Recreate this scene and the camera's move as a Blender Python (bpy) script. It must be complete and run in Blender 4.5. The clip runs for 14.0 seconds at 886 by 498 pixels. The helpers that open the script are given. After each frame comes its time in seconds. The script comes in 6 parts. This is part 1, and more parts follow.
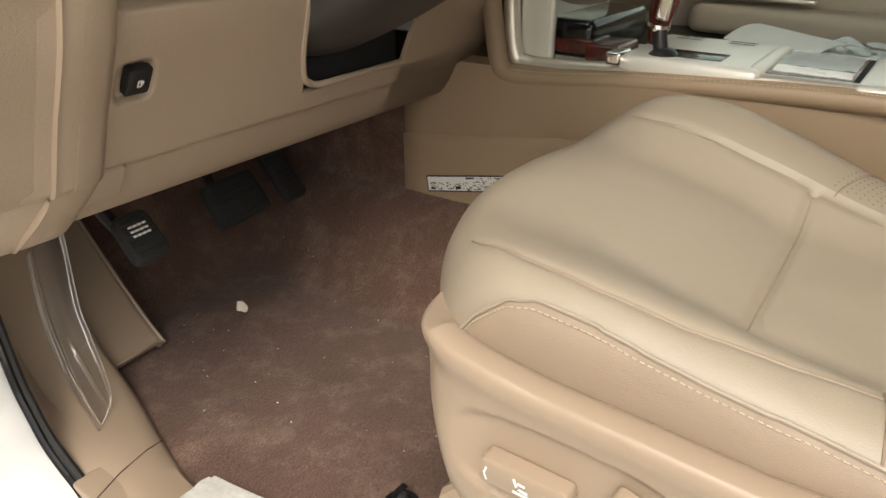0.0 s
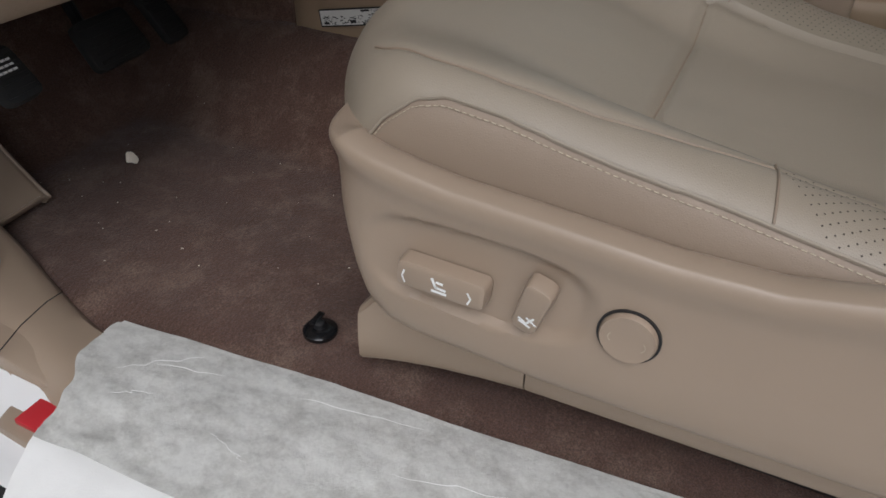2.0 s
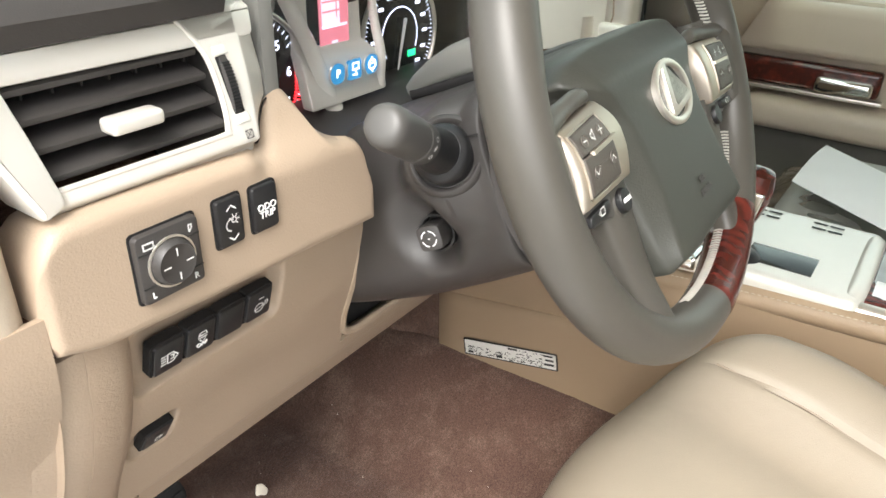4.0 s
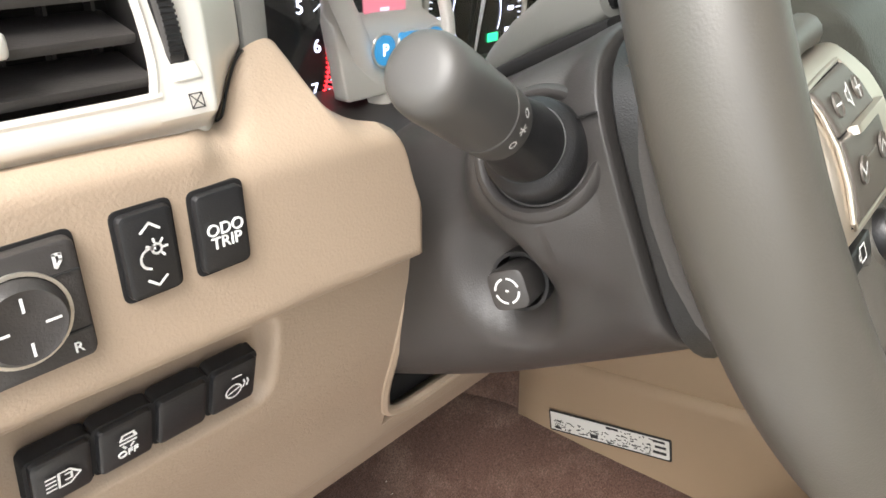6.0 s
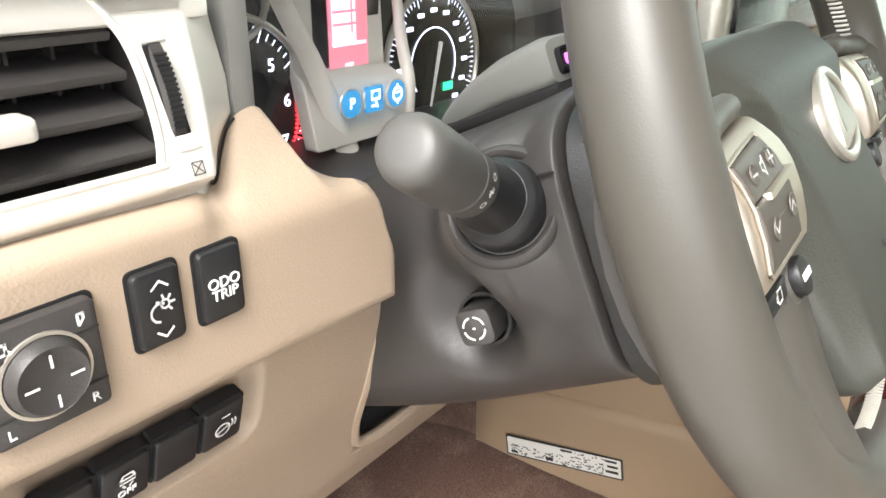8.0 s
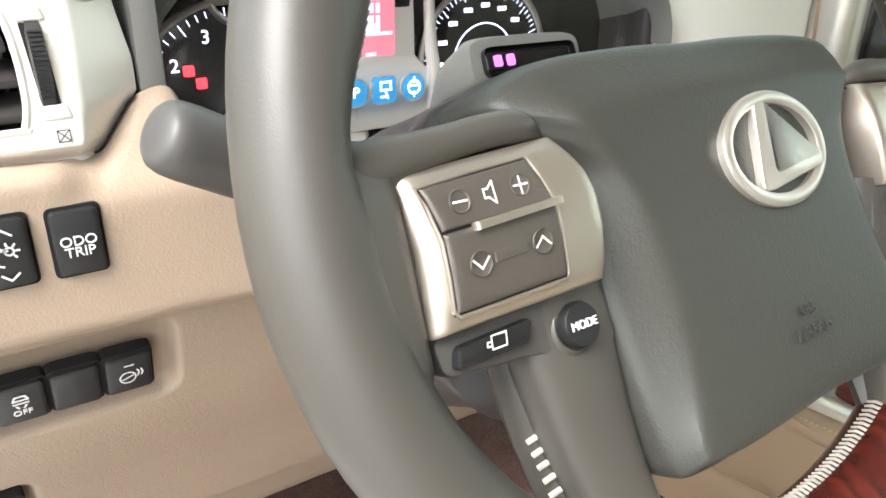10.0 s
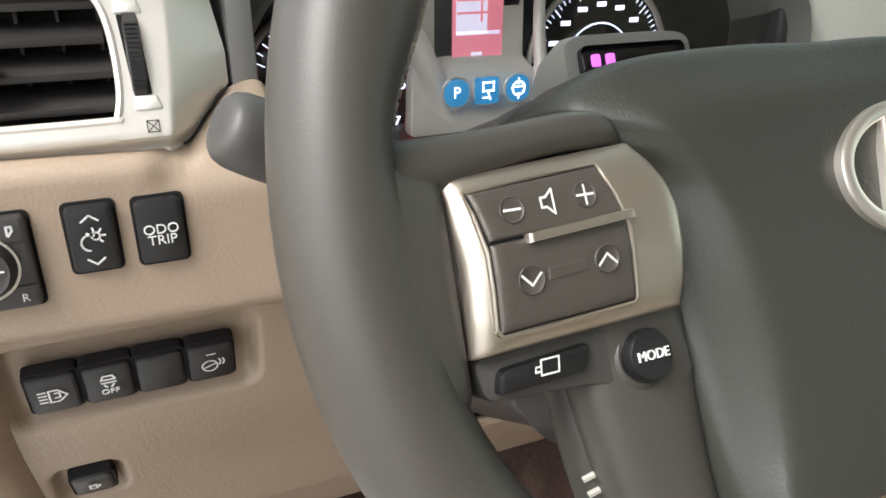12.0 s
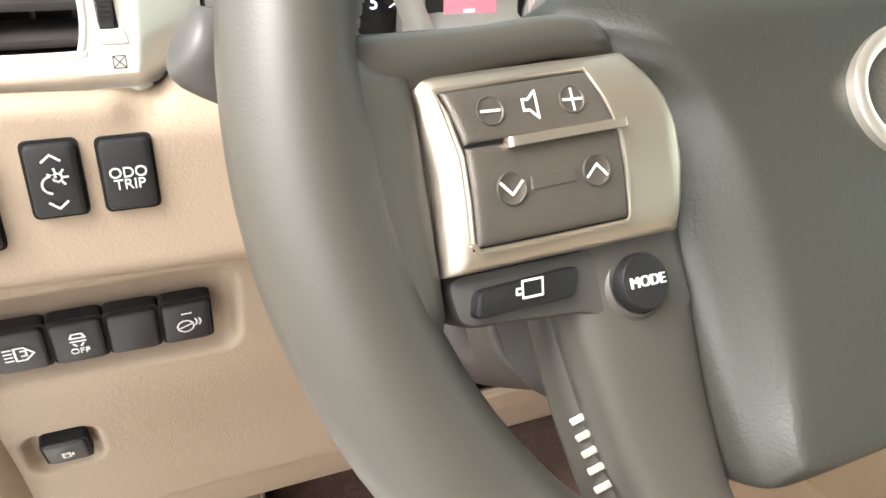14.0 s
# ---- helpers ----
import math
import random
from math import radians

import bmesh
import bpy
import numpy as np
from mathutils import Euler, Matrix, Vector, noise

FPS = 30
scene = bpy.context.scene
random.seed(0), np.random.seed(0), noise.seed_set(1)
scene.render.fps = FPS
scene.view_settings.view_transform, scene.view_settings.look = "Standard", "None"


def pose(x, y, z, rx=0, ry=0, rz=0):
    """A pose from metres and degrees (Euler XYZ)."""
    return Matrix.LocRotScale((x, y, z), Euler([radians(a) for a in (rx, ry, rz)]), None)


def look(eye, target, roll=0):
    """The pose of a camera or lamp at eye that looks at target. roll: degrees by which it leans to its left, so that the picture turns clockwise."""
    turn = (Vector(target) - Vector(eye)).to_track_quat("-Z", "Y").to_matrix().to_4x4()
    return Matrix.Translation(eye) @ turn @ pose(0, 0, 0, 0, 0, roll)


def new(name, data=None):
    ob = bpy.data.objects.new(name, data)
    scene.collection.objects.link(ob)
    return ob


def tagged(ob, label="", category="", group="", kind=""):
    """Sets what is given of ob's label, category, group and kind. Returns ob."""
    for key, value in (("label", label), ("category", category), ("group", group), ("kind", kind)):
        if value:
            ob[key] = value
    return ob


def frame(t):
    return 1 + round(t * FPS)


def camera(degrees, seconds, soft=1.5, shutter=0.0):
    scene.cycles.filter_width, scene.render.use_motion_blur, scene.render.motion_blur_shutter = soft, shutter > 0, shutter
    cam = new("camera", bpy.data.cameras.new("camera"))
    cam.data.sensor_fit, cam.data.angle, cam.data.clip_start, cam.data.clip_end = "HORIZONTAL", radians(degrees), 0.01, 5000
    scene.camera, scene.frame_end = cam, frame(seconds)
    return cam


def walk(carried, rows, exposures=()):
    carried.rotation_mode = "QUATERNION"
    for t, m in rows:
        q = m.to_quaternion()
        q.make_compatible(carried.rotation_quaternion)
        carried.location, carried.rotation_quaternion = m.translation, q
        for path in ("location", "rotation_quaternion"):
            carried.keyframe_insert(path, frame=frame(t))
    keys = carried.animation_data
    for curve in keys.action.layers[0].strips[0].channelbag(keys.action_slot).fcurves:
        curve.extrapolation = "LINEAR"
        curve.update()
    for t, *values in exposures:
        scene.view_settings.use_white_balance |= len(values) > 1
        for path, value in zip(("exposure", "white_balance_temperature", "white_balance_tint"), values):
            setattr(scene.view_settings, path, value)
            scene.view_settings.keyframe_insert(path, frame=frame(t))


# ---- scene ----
cam = camera(61.8, 14.0, soft=1.6)
PATH = [
    (0.0, -0.6092, -0.7535, 0.5468, 64.19, -0.25, -55.56),
    (0.3, -0.6345, -0.7640, 0.5216, 62.19, -0.89, -57.54),
    (0.5, -0.6521, -0.7720, 0.4990, 61.11, -0.85, -58.75),
    (1.0, -0.6564, -0.7700, 0.4854, 57.15, -1.05, -61.49),
    (1.5, -0.6392, -0.7633, 0.4877, 54.98, -1.32, -63.15),
    (2.0, -0.6265, -0.7553, 0.5053, 54.17, -1.33, -63.88),
    (2.5, -0.6040, -0.7315, 0.5524, 54.13, -1.28, -64.07),
    (3.0, -0.5712, -0.6738, 0.6403, 54.71, -1.31, -64.16),
    (3.3, -0.5559, -0.6282, 0.7005, 56.22, -1.22, -64.48),
    (3.5, -0.5441, -0.6099, 0.7391, 57.42, -1.60, -63.29),
    (3.7, -0.5113, -0.5989, 0.7588, 59.58, -1.50, -59.43),
    (5.8, -0.3229, -0.4965, 0.6708, 64.26, -0.06, -46.66),
    (6.0, -0.3245, -0.4888, 0.6712, 64.62, 0.10, -48.46),
    (6.5, -0.3260, -0.4862, 0.6715, 65.36, -0.22, -51.08),
    (7.0, -0.3418, -0.4792, 0.6685, 66.07, -0.30, -52.42),
    (7.5, -0.3505, -0.4719, 0.6735, 66.38, -0.42, -52.61),
    (8.0, -0.3493, -0.4957, 0.6910, 66.60, -0.52, -52.69),
    (8.2, -0.3431, -0.5153, 0.7084, 66.69, -0.78, -52.41),
    (10.3, -0.2319, -0.5908, 0.6867, 65.91, -0.85, -30.56),
    (10.5, -0.2333, -0.5865, 0.6830, 66.09, -0.82, -29.18),
    (11.0, -0.2240, -0.5919, 0.6919, 66.16, -0.77, -25.97),
    (11.5, -0.2145, -0.5881, 0.6931, 66.06, -0.34, -24.13),
    (12.0, -0.2120, -0.5861, 0.6889, 65.95, -0.19, -23.11),
    (12.5, -0.2163, -0.5848, 0.6942, 65.96, -0.16, -22.51),
    (13.0, -0.1991, -0.5824, 0.6815, 66.05, -0.27, -22.58),
    (13.5, -0.1980, -0.5814, 0.6597, 65.63, -0.23, -22.84),
    (14.0, -0.2027, -0.5815, 0.6644, 65.71, -0.34, -22.89),
]
EXPOSE = [
    (0.0, 1.06, 7200, 10), (0.5, 0.65, 7200, 10), (0.9, -0.13, 6600, 11), (1.5, -0.18, 6200, 12), (2.4, 0.25, 6000, 12), (2.7, 0.60, 6200, 11),
    (3.0, 0.70, 6500, 10), (3.5, 1.47, 6850, 10), (3.75, 1.87, 6500, 9), (6.0, 1.98, 6500, 10), (7.5, 2.06, 6450, 10), (8.0, 2.18, 6450, 10),
    (10.5, 2.08, 6300, 10), (11.3, 1.65, 6300, 11), (12.0, 1.40, 6350, 10), (13.0, 1.40, 6450, 11), (13.45, 2.2, 6800, 10), (14.0, 2.28, 6600, 10),
]
walk(cam, [(t, pose(x, y, z, rx, ry, rz)) for t, x, y, z, rx, ry, rz in PATH], EXPOSE)

# ---- light: hazy bright day, the driver's door standing open ----
world = bpy.data.worlds.new("world")
scene.world = world
world.use_nodes = True
wn = world.node_tree.nodes
sky = wn.new("ShaderNodeTexSky")
sky.sky_type, sky.sun_disc = "NISHITA", False
sky.sun_elevation, sky.sun_rotation = radians(51), radians(248)
sky.air_density, sky.dust_density = 1.2, 3.0
wn["Background"].inputs["Strength"].default_value = 0.15
haze = wn.new("ShaderNodeHueSaturation")
haze.inputs["Saturation"].default_value = 0.3
world.node_tree.links.new(sky.outputs["Color"], haze.inputs["Color"])
world.node_tree.links.new(haze.outputs["Color"], wn["Background"].inputs["Color"])
sun_data = bpy.data.lights.new("sun", "SUN")
sun_data.energy, sun_data.angle, sun_data.color = 1.1, radians(35), (1.0, 0.97, 0.92)
sun = new("sun", sun_data)
sun.matrix_basis = look((-2.5, -1.5, 3.6), (0, -0.5, 0.2))


# ---- materials ----
def material(name, base, rough=0.5, metal=0.0, vary=0.12, vscale=9.0, grain=0.0, gscale=900.0, grain2=0.0, g2scale=60.0,
             coat=0.0, spec=0.5, voronoi=False, tint=None):
    m = bpy.data.materials.new(name)
    m.use_nodes = True
    n, l = m.node_tree.nodes, m.node_tree.links
    b = n["Principled BSDF"]
    b.inputs["Roughness"].default_value, b.inputs["Metallic"].default_value = rough, metal
    b.inputs["Coat Weight"].default_value, b.inputs["Specular IOR Level"].default_value = coat, spec
    tc = n.new("ShaderNodeTexCoord")
    big = n.new("ShaderNodeTexNoise")
    big.inputs["Scale"].default_value, big.inputs["Detail"].default_value = vscale, 6.0
    l.new(tc.outputs["Object"], big.inputs["Vector"])
    ramp = n.new("ShaderNodeValToRGB")
    t2 = tint or tuple(c * (1 - 1.6 * vary) for c in base)
    ramp.color_ramp.elements[0].position, ramp.color_ramp.elements[1].position = 0.3, 0.7
    ramp.color_ramp.elements[0].color, ramp.color_ramp.elements[1].color = (*t2, 1), (*base, 1)
    l.new(big.outputs["Fac"], ramp.inputs["Fac"])
    l.new(ramp.outputs["Color"], b.inputs["Base Color"])
    rr = n.new("ShaderNodeMapRange")
    rr.inputs["To Min"].default_value, rr.inputs["To Max"].default_value = max(0.02, rough - 0.06), min(1, rough + 0.06)
    l.new(big.outputs["Fac"], rr.inputs["Value"])
    l.new(rr.outputs["Result"], b.inputs["Roughness"])
    if grain or grain2:
        if voronoi:
            fine = n.new("ShaderNodeTexVoronoi")
            fine.feature = "DISTANCE_TO_EDGE"
            out = "Distance"
        else:
            fine = n.new("ShaderNodeTexNoise")
            fine.inputs["Detail"].default_value = 3.0
            out = "Fac"
        fine.inputs["Scale"].default_value = gscale
        l.new(tc.outputs["Object"], fine.inputs["Vector"])
        mid = n.new("ShaderNodeTexNoise")
        mid.inputs["Scale"].default_value, mid.inputs["Detail"].default_value = g2scale, 4.0
        l.new(tc.outputs["Object"], mid.inputs["Vector"])
        b1, b2 = n.new("ShaderNodeBump"), n.new("ShaderNodeBump")
        b1.inputs["Strength"].default_value, b1.inputs["Distance"].default_value = grain, 0.0006
        b2.inputs["Strength"].default_value, b2.inputs["Distance"].default_value = grain2, 0.004
        l.new(fine.outputs[out], b1.inputs["Height"])
        l.new(mid.outputs["Fac"], b2.inputs["Height"])
        l.new(b2.outputs["Normal"], b1.inputs["Normal"])
        l.new(b1.outputs["Normal"], b.inputs["Normal"])
    return m


def glow(name, color, strength):
    m = bpy.data.materials.new(name)
    m.use_nodes = True
    b = m.node_tree.nodes["Principled BSDF"]
    b.inputs["Base Color"].default_value = (*color, 1)
    b.inputs["Emission Color"].default_value, b.inputs["Emission Strength"].default_value = (*color, 1), strength
    return m


def clear(name, color, rough, alpha, wave=0.0):
    m = bpy.data.materials.new(name)
    m.use_nodes = True
    n, l = m.node_tree.nodes, m.node_tree.links
    gl, tr, mx = n.new("ShaderNodeBsdfGlossy"), n.new("ShaderNodeBsdfTransparent"), n.new("ShaderNodeMixShader")
    gl.inputs["Roughness"].default_value, gl.inputs["Color"].default_value = rough, (1, 1, 1, 1)
    tr.inputs["Color"].default_value = (*color, 1)
    tc, nz, bp = n.new("ShaderNodeTexCoord"), n.new("ShaderNodeTexNoise"), n.new("ShaderNodeBump")
    nz.inputs["Scale"].default_value, nz.inputs["Detail"].default_value = 28, 3
    bp.inputs["Strength"].default_value, bp.inputs["Distance"].default_value = wave, 0.01
    l.new(tc.outputs["Object"], nz.inputs["Vector"])
    l.new(nz.outputs["Fac"], bp.inputs["Height"])
    l.new(bp.outputs["Normal"], gl.inputs["Normal"])
    mx.inputs["Fac"].default_value = alpha
    l.new(tr.outputs["BSDF"], mx.inputs[1])
    l.new(gl.outputs["BSDF"], mx.inputs[2])
    l.new(mx.outputs["Shader"], n["Material Output"].inputs["Surface"])
    return m


def carpet_material():
    m = material("carpet_pile", (0.126, 0.072, 0.055), 0.95, vary=0.2, vscale=5, grain=1.0, gscale=1500, grain2=0.5, g2scale=240, spec=0.15)
    n, l = m.node_tree.nodes, m.node_tree.links
    b = n["Principled BSDF"]
    b.inputs["Sheen Weight"].default_value, b.inputs["Sheen Roughness"].default_value = 0.15, 0.5
    tc = n["Texture Coordinate"]
    old = b.inputs["Base Color"].links[0].from_socket
    dust, fibre = n.new("ShaderNodeTexNoise"), n.new("ShaderNodeTexNoise")
    dust.inputs["Scale"].default_value, dust.inputs["Detail"].default_value, dust.inputs["Roughness"].default_value = 14.0, 10, 0.75
    fibre.inputs["Scale"].default_value, fibre.inputs["Detail"].default_value = 420, 3
    l.new(tc.outputs["Object"], dust.inputs["Vector"])
    l.new(tc.outputs["Object"], fibre.inputs["Vector"])
    r = n.new("ShaderNodeMapRange")
    r.inputs["From Min"].default_value, r.inputs["From Max"].default_value, r.inputs["To Max"].default_value = 0.48, 0.74, 0.8
    l.new(dust.outputs["Fac"], r.inputs["Value"])
    mul = n.new("ShaderNodeMath")
    mul.operation = "MULTIPLY"
    l.new(r.outputs["Result"], mul.inputs[0])
    l.new(fibre.outputs["Fac"], mul.inputs[1])
    mix = n.new("ShaderNodeMix")
    mix.data_type = "RGBA"
    mix.inputs[7].default_value = (0.38, 0.27, 0.2, 1)
    l.new(mul.outputs["Value"], mix.inputs[0])
    l.new(old, mix.inputs[6])
    tuft, tone = n.new("ShaderNodeTexNoise"), n.new("ShaderNodeMapRange")
    tuft.inputs["Scale"].default_value, tuft.inputs["Detail"].default_value = 620, 2
    tone.inputs["From Min"].default_value, tone.inputs["From Max"].default_value = 0.3, 0.7
    tone.inputs["To Min"].default_value, tone.inputs["To Max"].default_value = 0.6, 1.4
    l.new(tc.outputs["Object"], tuft.inputs["Vector"])
    l.new(tuft.outputs["Fac"], tone.inputs["Value"])
    pile = n.new("ShaderNodeVectorMath")
    pile.operation = "SCALE"
    l.new(mix.outputs[2], pile.inputs[0])
    l.new(tone.outputs["Result"], pile.inputs["Scale"])
    l.new(pile.outputs["Vector"], b.inputs["Base Color"])
    return m


def wood_material():
    m = material("burl_wood", (0.15, 0.026, 0.018), 0.22, vary=0.4, vscale=30, coat=0.2)
    n, l = m.node_tree.nodes, m.node_tree.links
    w = n.new("ShaderNodeTexWave")
    w.inputs["Scale"].default_value, w.inputs["Distortion"].default_value, w.inputs["Detail"].default_value = 25, 14, 3
    l.new(n["Texture Coordinate"].outputs["Object"], w.inputs["Vector"])
    mix = n.new("ShaderNodeMix")
    mix.data_type = "RGBA"
    mix.inputs[7].default_value = (0.05, 0.011, 0.008, 1)
    old = n["Principled BSDF"].inputs["Base Color"].links[0].from_socket
    l.new(w.outputs["Fac"], mix.inputs[0])
    l.new(old, mix.inputs[6])
    l.new(mix.outputs[2], n["Principled BSDF"].inputs["Base Color"])
    return m


def cover_material():
    m = material("nonwoven_fabric", (0.62, 0.62, 0.585), 0.9, vary=0.1, vscale=14, grain=0.9, gscale=1100, grain2=0.7, g2scale=38, tint=(0.56, 0.56, 0.53), spec=0.2)
    n, l = m.node_tree.nodes, m.node_tree.links
    b, tc = n["Principled BSDF"], n["Texture Coordinate"]
    old = b.inputs["Base Color"].links[0].from_socket
    mp, st = n.new("ShaderNodeMapping"), n.new("ShaderNodeTexNoise")
    mp.inputs["Scale"].default_value, mp.inputs["Rotation"].default_value = (38, 30, 38), (0, 0, 2.3)
    st.inputs["Scale"].default_value, st.inputs["Detail"].default_value, st.inputs["Roughness"].default_value = 1.0, 9, 0.75
    l.new(tc.outputs["Object"], mp.inputs["Vector"])
    l.new(mp.outputs["Vector"], st.inputs["Vector"])
    r = n.new("ShaderNodeMapRange")
    r.inputs["From Min"].default_value, r.inputs["From Max"].default_value, r.inputs["To Max"].default_value = 0.46, 0.70, 0.7
    l.new(st.outputs["Fac"], r.inputs["Value"])
    mix = n.new("ShaderNodeMix")
    mix.data_type = "RGBA"
    mix.inputs[7].default_value = (0.29, 0.28, 0.255, 1)
    l.new(r.outputs["Result"], mix.inputs[0])
    l.new(old, mix.inputs[6])
    mp2, fib = n.new("ShaderNodeMapping"), n.new("ShaderNodeTexNoise")
    mp2.inputs["Scale"].default_value, mp2.inputs["Rotation"].default_value = (300, 230, 250), (0, 0, 2.2)
    fib.inputs["Scale"].default_value, fib.inputs["Detail"].default_value, fib.inputs["Roughness"].default_value = 1.0, 5, 0.7
    l.new(tc.outputs["Object"], mp2.inputs["Vector"])
    l.new(mp2.outputs["Vector"], fib.inputs["Vector"])
    r2 = n.new("ShaderNodeMapRange")
    r2.inputs["From Min"].default_value, r2.inputs["From Max"].default_value, r2.inputs["To Max"].default_value = 0.45, 0.7, 0.28
    l.new(fib.outputs["Fac"], r2.inputs["Value"])
    mix2 = n.new("ShaderNodeMix")
    mix2.data_type = "RGBA"
    mix2.inputs[7].default_value = (0.36, 0.35, 0.32, 1)
    l.new(r2.outputs["Result"], mix2.inputs[0])
    l.new(mix.outputs[2], mix2.inputs[6])
    l.new(mix2.outputs[2], b.inputs["Base Color"])
    return m


LEATHER = material("beige_leather", (0.305, 0.256, 0.197), 0.46, vary=0.05, vscale=5, grain=0.35, gscale=620, grain2=0.12, g2scale=45, voronoi=True)
LEATHER2 = material("tan_side_leather", (0.27, 0.205, 0.15), 0.5, vary=0.06, vscale=6, grain=0.4, gscale=620, grain2=0.12, g2scale=45, voronoi=True)
SHIELD = material("beige_seat_plastic", (0.335, 0.256, 0.189), 0.34, vary=0.04, vscale=6, grain=0.2, gscale=1400)
DASH = material("tan_dash_plastic", (0.392, 0.301, 0.221), 0.47, vary=0.05, vscale=5, grain=0.45, gscale=760, grain2=0.05, g2scale=300)
CONSOLE = material("tan_console_plastic", (0.335, 0.24, 0.155), 0.5, vary=0.06, vscale=5, grain=0.4, gscale=560, voronoi=True)
CREAM = material("cream_trim", (0.56, 0.48, 0.38), 0.5, vary=0.05, vscale=6, grain=0.3, gscale=560, voronoi=True)
CARPET = carpet_material()
CHAR = material("charcoal_plastic", (0.047, 0.043, 0.041), 0.42, vary=0.08, vscale=8, grain=0.26, gscale=1250)
WHEEL = material("grey_wheel_leather", (0.075, 0.069, 0.059), 0.4, vary=0.06, vscale=8, grain=0.10, gscale=1500, grain2=0.02, g2scale=120)
AIRBAG = material("grained_grey_vinyl", (0.044, 0.0445, 0.037), 0.47, vary=0.06, vscale=8, grain=0.32, gscale=900, grain2=0.03, g2scale=260)
BLACK = material("black_plastic", (0.016, 0.016, 0.017), 0.4, vary=0.1, vscale=20, grain=0.2, gscale=1500)
GLOSS = material("gloss_black", (0.01, 0.01, 0.011), 0.12, vary=0.1, vscale=20)
RUBBER = material("black_rubber", (0.02, 0.02, 0.02), 0.7, vary=0.15, vscale=30, grain=0.4, gscale=700)
PALE = material("pale_satin_plastic", (0.8, 0.78, 0.73), 0.35, vary=0.04, vscale=12, grain=0.06, gscale=2400)
PLATE = material("pale_champagne_plastic", (0.86, 0.82, 0.74), 0.38, metal=0.1, vary=0.03, vscale=12, grain=0.05, gscale=2400)
FRAME = material("brushed_gold_grey_metal", (0.66, 0.59, 0.50), 0.4, metal=0.92, vary=0.05, vscale=12, grain=0.1, gscale=2400)
TRIM = material("champagne_trim", (0.80, 0.765, 0.70), 0.34, metal=0.35, vary=0.04, vscale=12, grain=0.08, gscale=2400)
PEARL = material("pearl_silver", (0.74, 0.72, 0.66), 0.3, metal=0.25, vary=0.04, vscale=12, grain=0.06, gscale=2400)
SILVER = material("satin_silver", (0.72, 0.675, 0.605), 0.33, metal=0.75, vary=0.04, vscale=12, grain=0.08, gscale=2400)
BRONZE = material("bronze_grey_keys", (0.115, 0.1, 0.086), 0.38, metal=0.35, vary=0.08, vscale=40, grain=0.35, gscale=2600)
CHROME = material("chrome", (0.85, 0.84, 0.8), 0.1, metal=1.0, vary=0.03)
WHITE = material("white_print", (0.85, 0.85, 0.83), 0.6, vary=0.03)
PAINT = material("white_car_paint", (0.8, 0.8, 0.79), 0.2, vary=0.02, coat=0.6)
PAPER = material("white_paper", (0.86, 0.86, 0.84), 0.7, vary=0.03, grain=0.2, gscale=900)
CHIP = material("torn_paper", (0.92, 0.84, 0.7), 0.8, vary=0.1, vscale=80)
WOOD = wood_material()
COVER = cover_material()
FILM = clear("clear_film", (0.97, 0.96, 0.94), 0.36, 0.34, 0.05)
# white that stands in for the glare on the ashtray lid
GLARE = material("lid_glare_white", (0.82, 0.82, 0.8), 0.28, vary=0.05, vscale=30, grain=0.1, gscale=300, grain2=0.3, g2scale=60)
# paler, less grainy version of the sill cover's fabric
FLAP = material("paler_nonwoven_fabric", (0.8, 0.8, 0.78), 0.75, vary=0.06, vscale=12, grain=0.6, gscale=1100, grain2=0.3, g2scale=30, tint=(0.7, 0.7, 0.68), spec=0.25)
BAG = clear("plastic_bag", (0.9, 0.91, 0.87), 0.16, 0.4, 0.6)
TINT = clear("green_tinted_glass", (0.88, 0.95, 0.89), 0.03, 0.05)
PRIVACY = clear("tinted_rear_glass", (0.72, 0.76, 0.72), 0.03, 0.08)
LENS = clear("gauge_lens", (0.97, 0.97, 0.97), 0.04, 0.06)
KNOB = material("grey_stalk_plastic", (0.075, 0.071, 0.066), 0.42, vary=0.05, grain=0.06, gscale=1600)
HUB = material("dark_grey_collar", (0.0165, 0.016, 0.0155), 0.45, vary=0.08, grain=0.3, gscale=900, voronoi=True)
RED = material("red_plastic", (0.55, 0.03, 0.04), 0.35, vary=0.05)
GREY = material("grey_surround", (0.185, 0.182, 0.168), 0.5, vary=0.06, grain=0.2, gscale=800)
PERF = material("punched_hole", (0.06, 0.048, 0.036), 0.9)
# near-black of the joints; also puts the shade of open recesses into colour
HOLE = material("gap_and_shade_black", (0.008, 0.007, 0.007), 0.9, vary=0.1)
STICKER = material("sticker_paper", (0.7, 0.69, 0.65), 0.4, vary=0.03)
GREYINK = material("grey_ink", (0.09, 0.09, 0.085), 0.6)
PACK = material("pale_package", (0.42, 0.42, 0.38), 0.55, vary=0.12, vscale=14, grain=0.3, gscale=300)
INK = material("black_ink", (0.02, 0.02, 0.02), 0.6)
THREAD = material("cream_thread", (0.5, 0.42, 0.31), 0.8, vary=0.1, vscale=100)
STITCH = material("grey_thread", (0.58, 0.56, 0.5), 0.7, vary=0.1, vscale=100)
# white that holds the bright glint along the film's folds
CREASE = material("film_crease_glint", (0.86, 0.85, 0.82), 0.35, vary=0.03)
GROUND = material("pale_concrete", (0.27, 0.262, 0.245), 0.9, vary=0.15, vscale=2, grain=0.4, gscale=60)
# dark grey-green with the lower door's shade in the colour
DOORGREY = material("shaded_door_grey", (0.16, 0.155, 0.13), 0.85, vary=0.15, vscale=9, grain=0.4, gscale=500)
BLUE = glow("lit_blue", (0.03, 0.19, 0.38), 0.4)
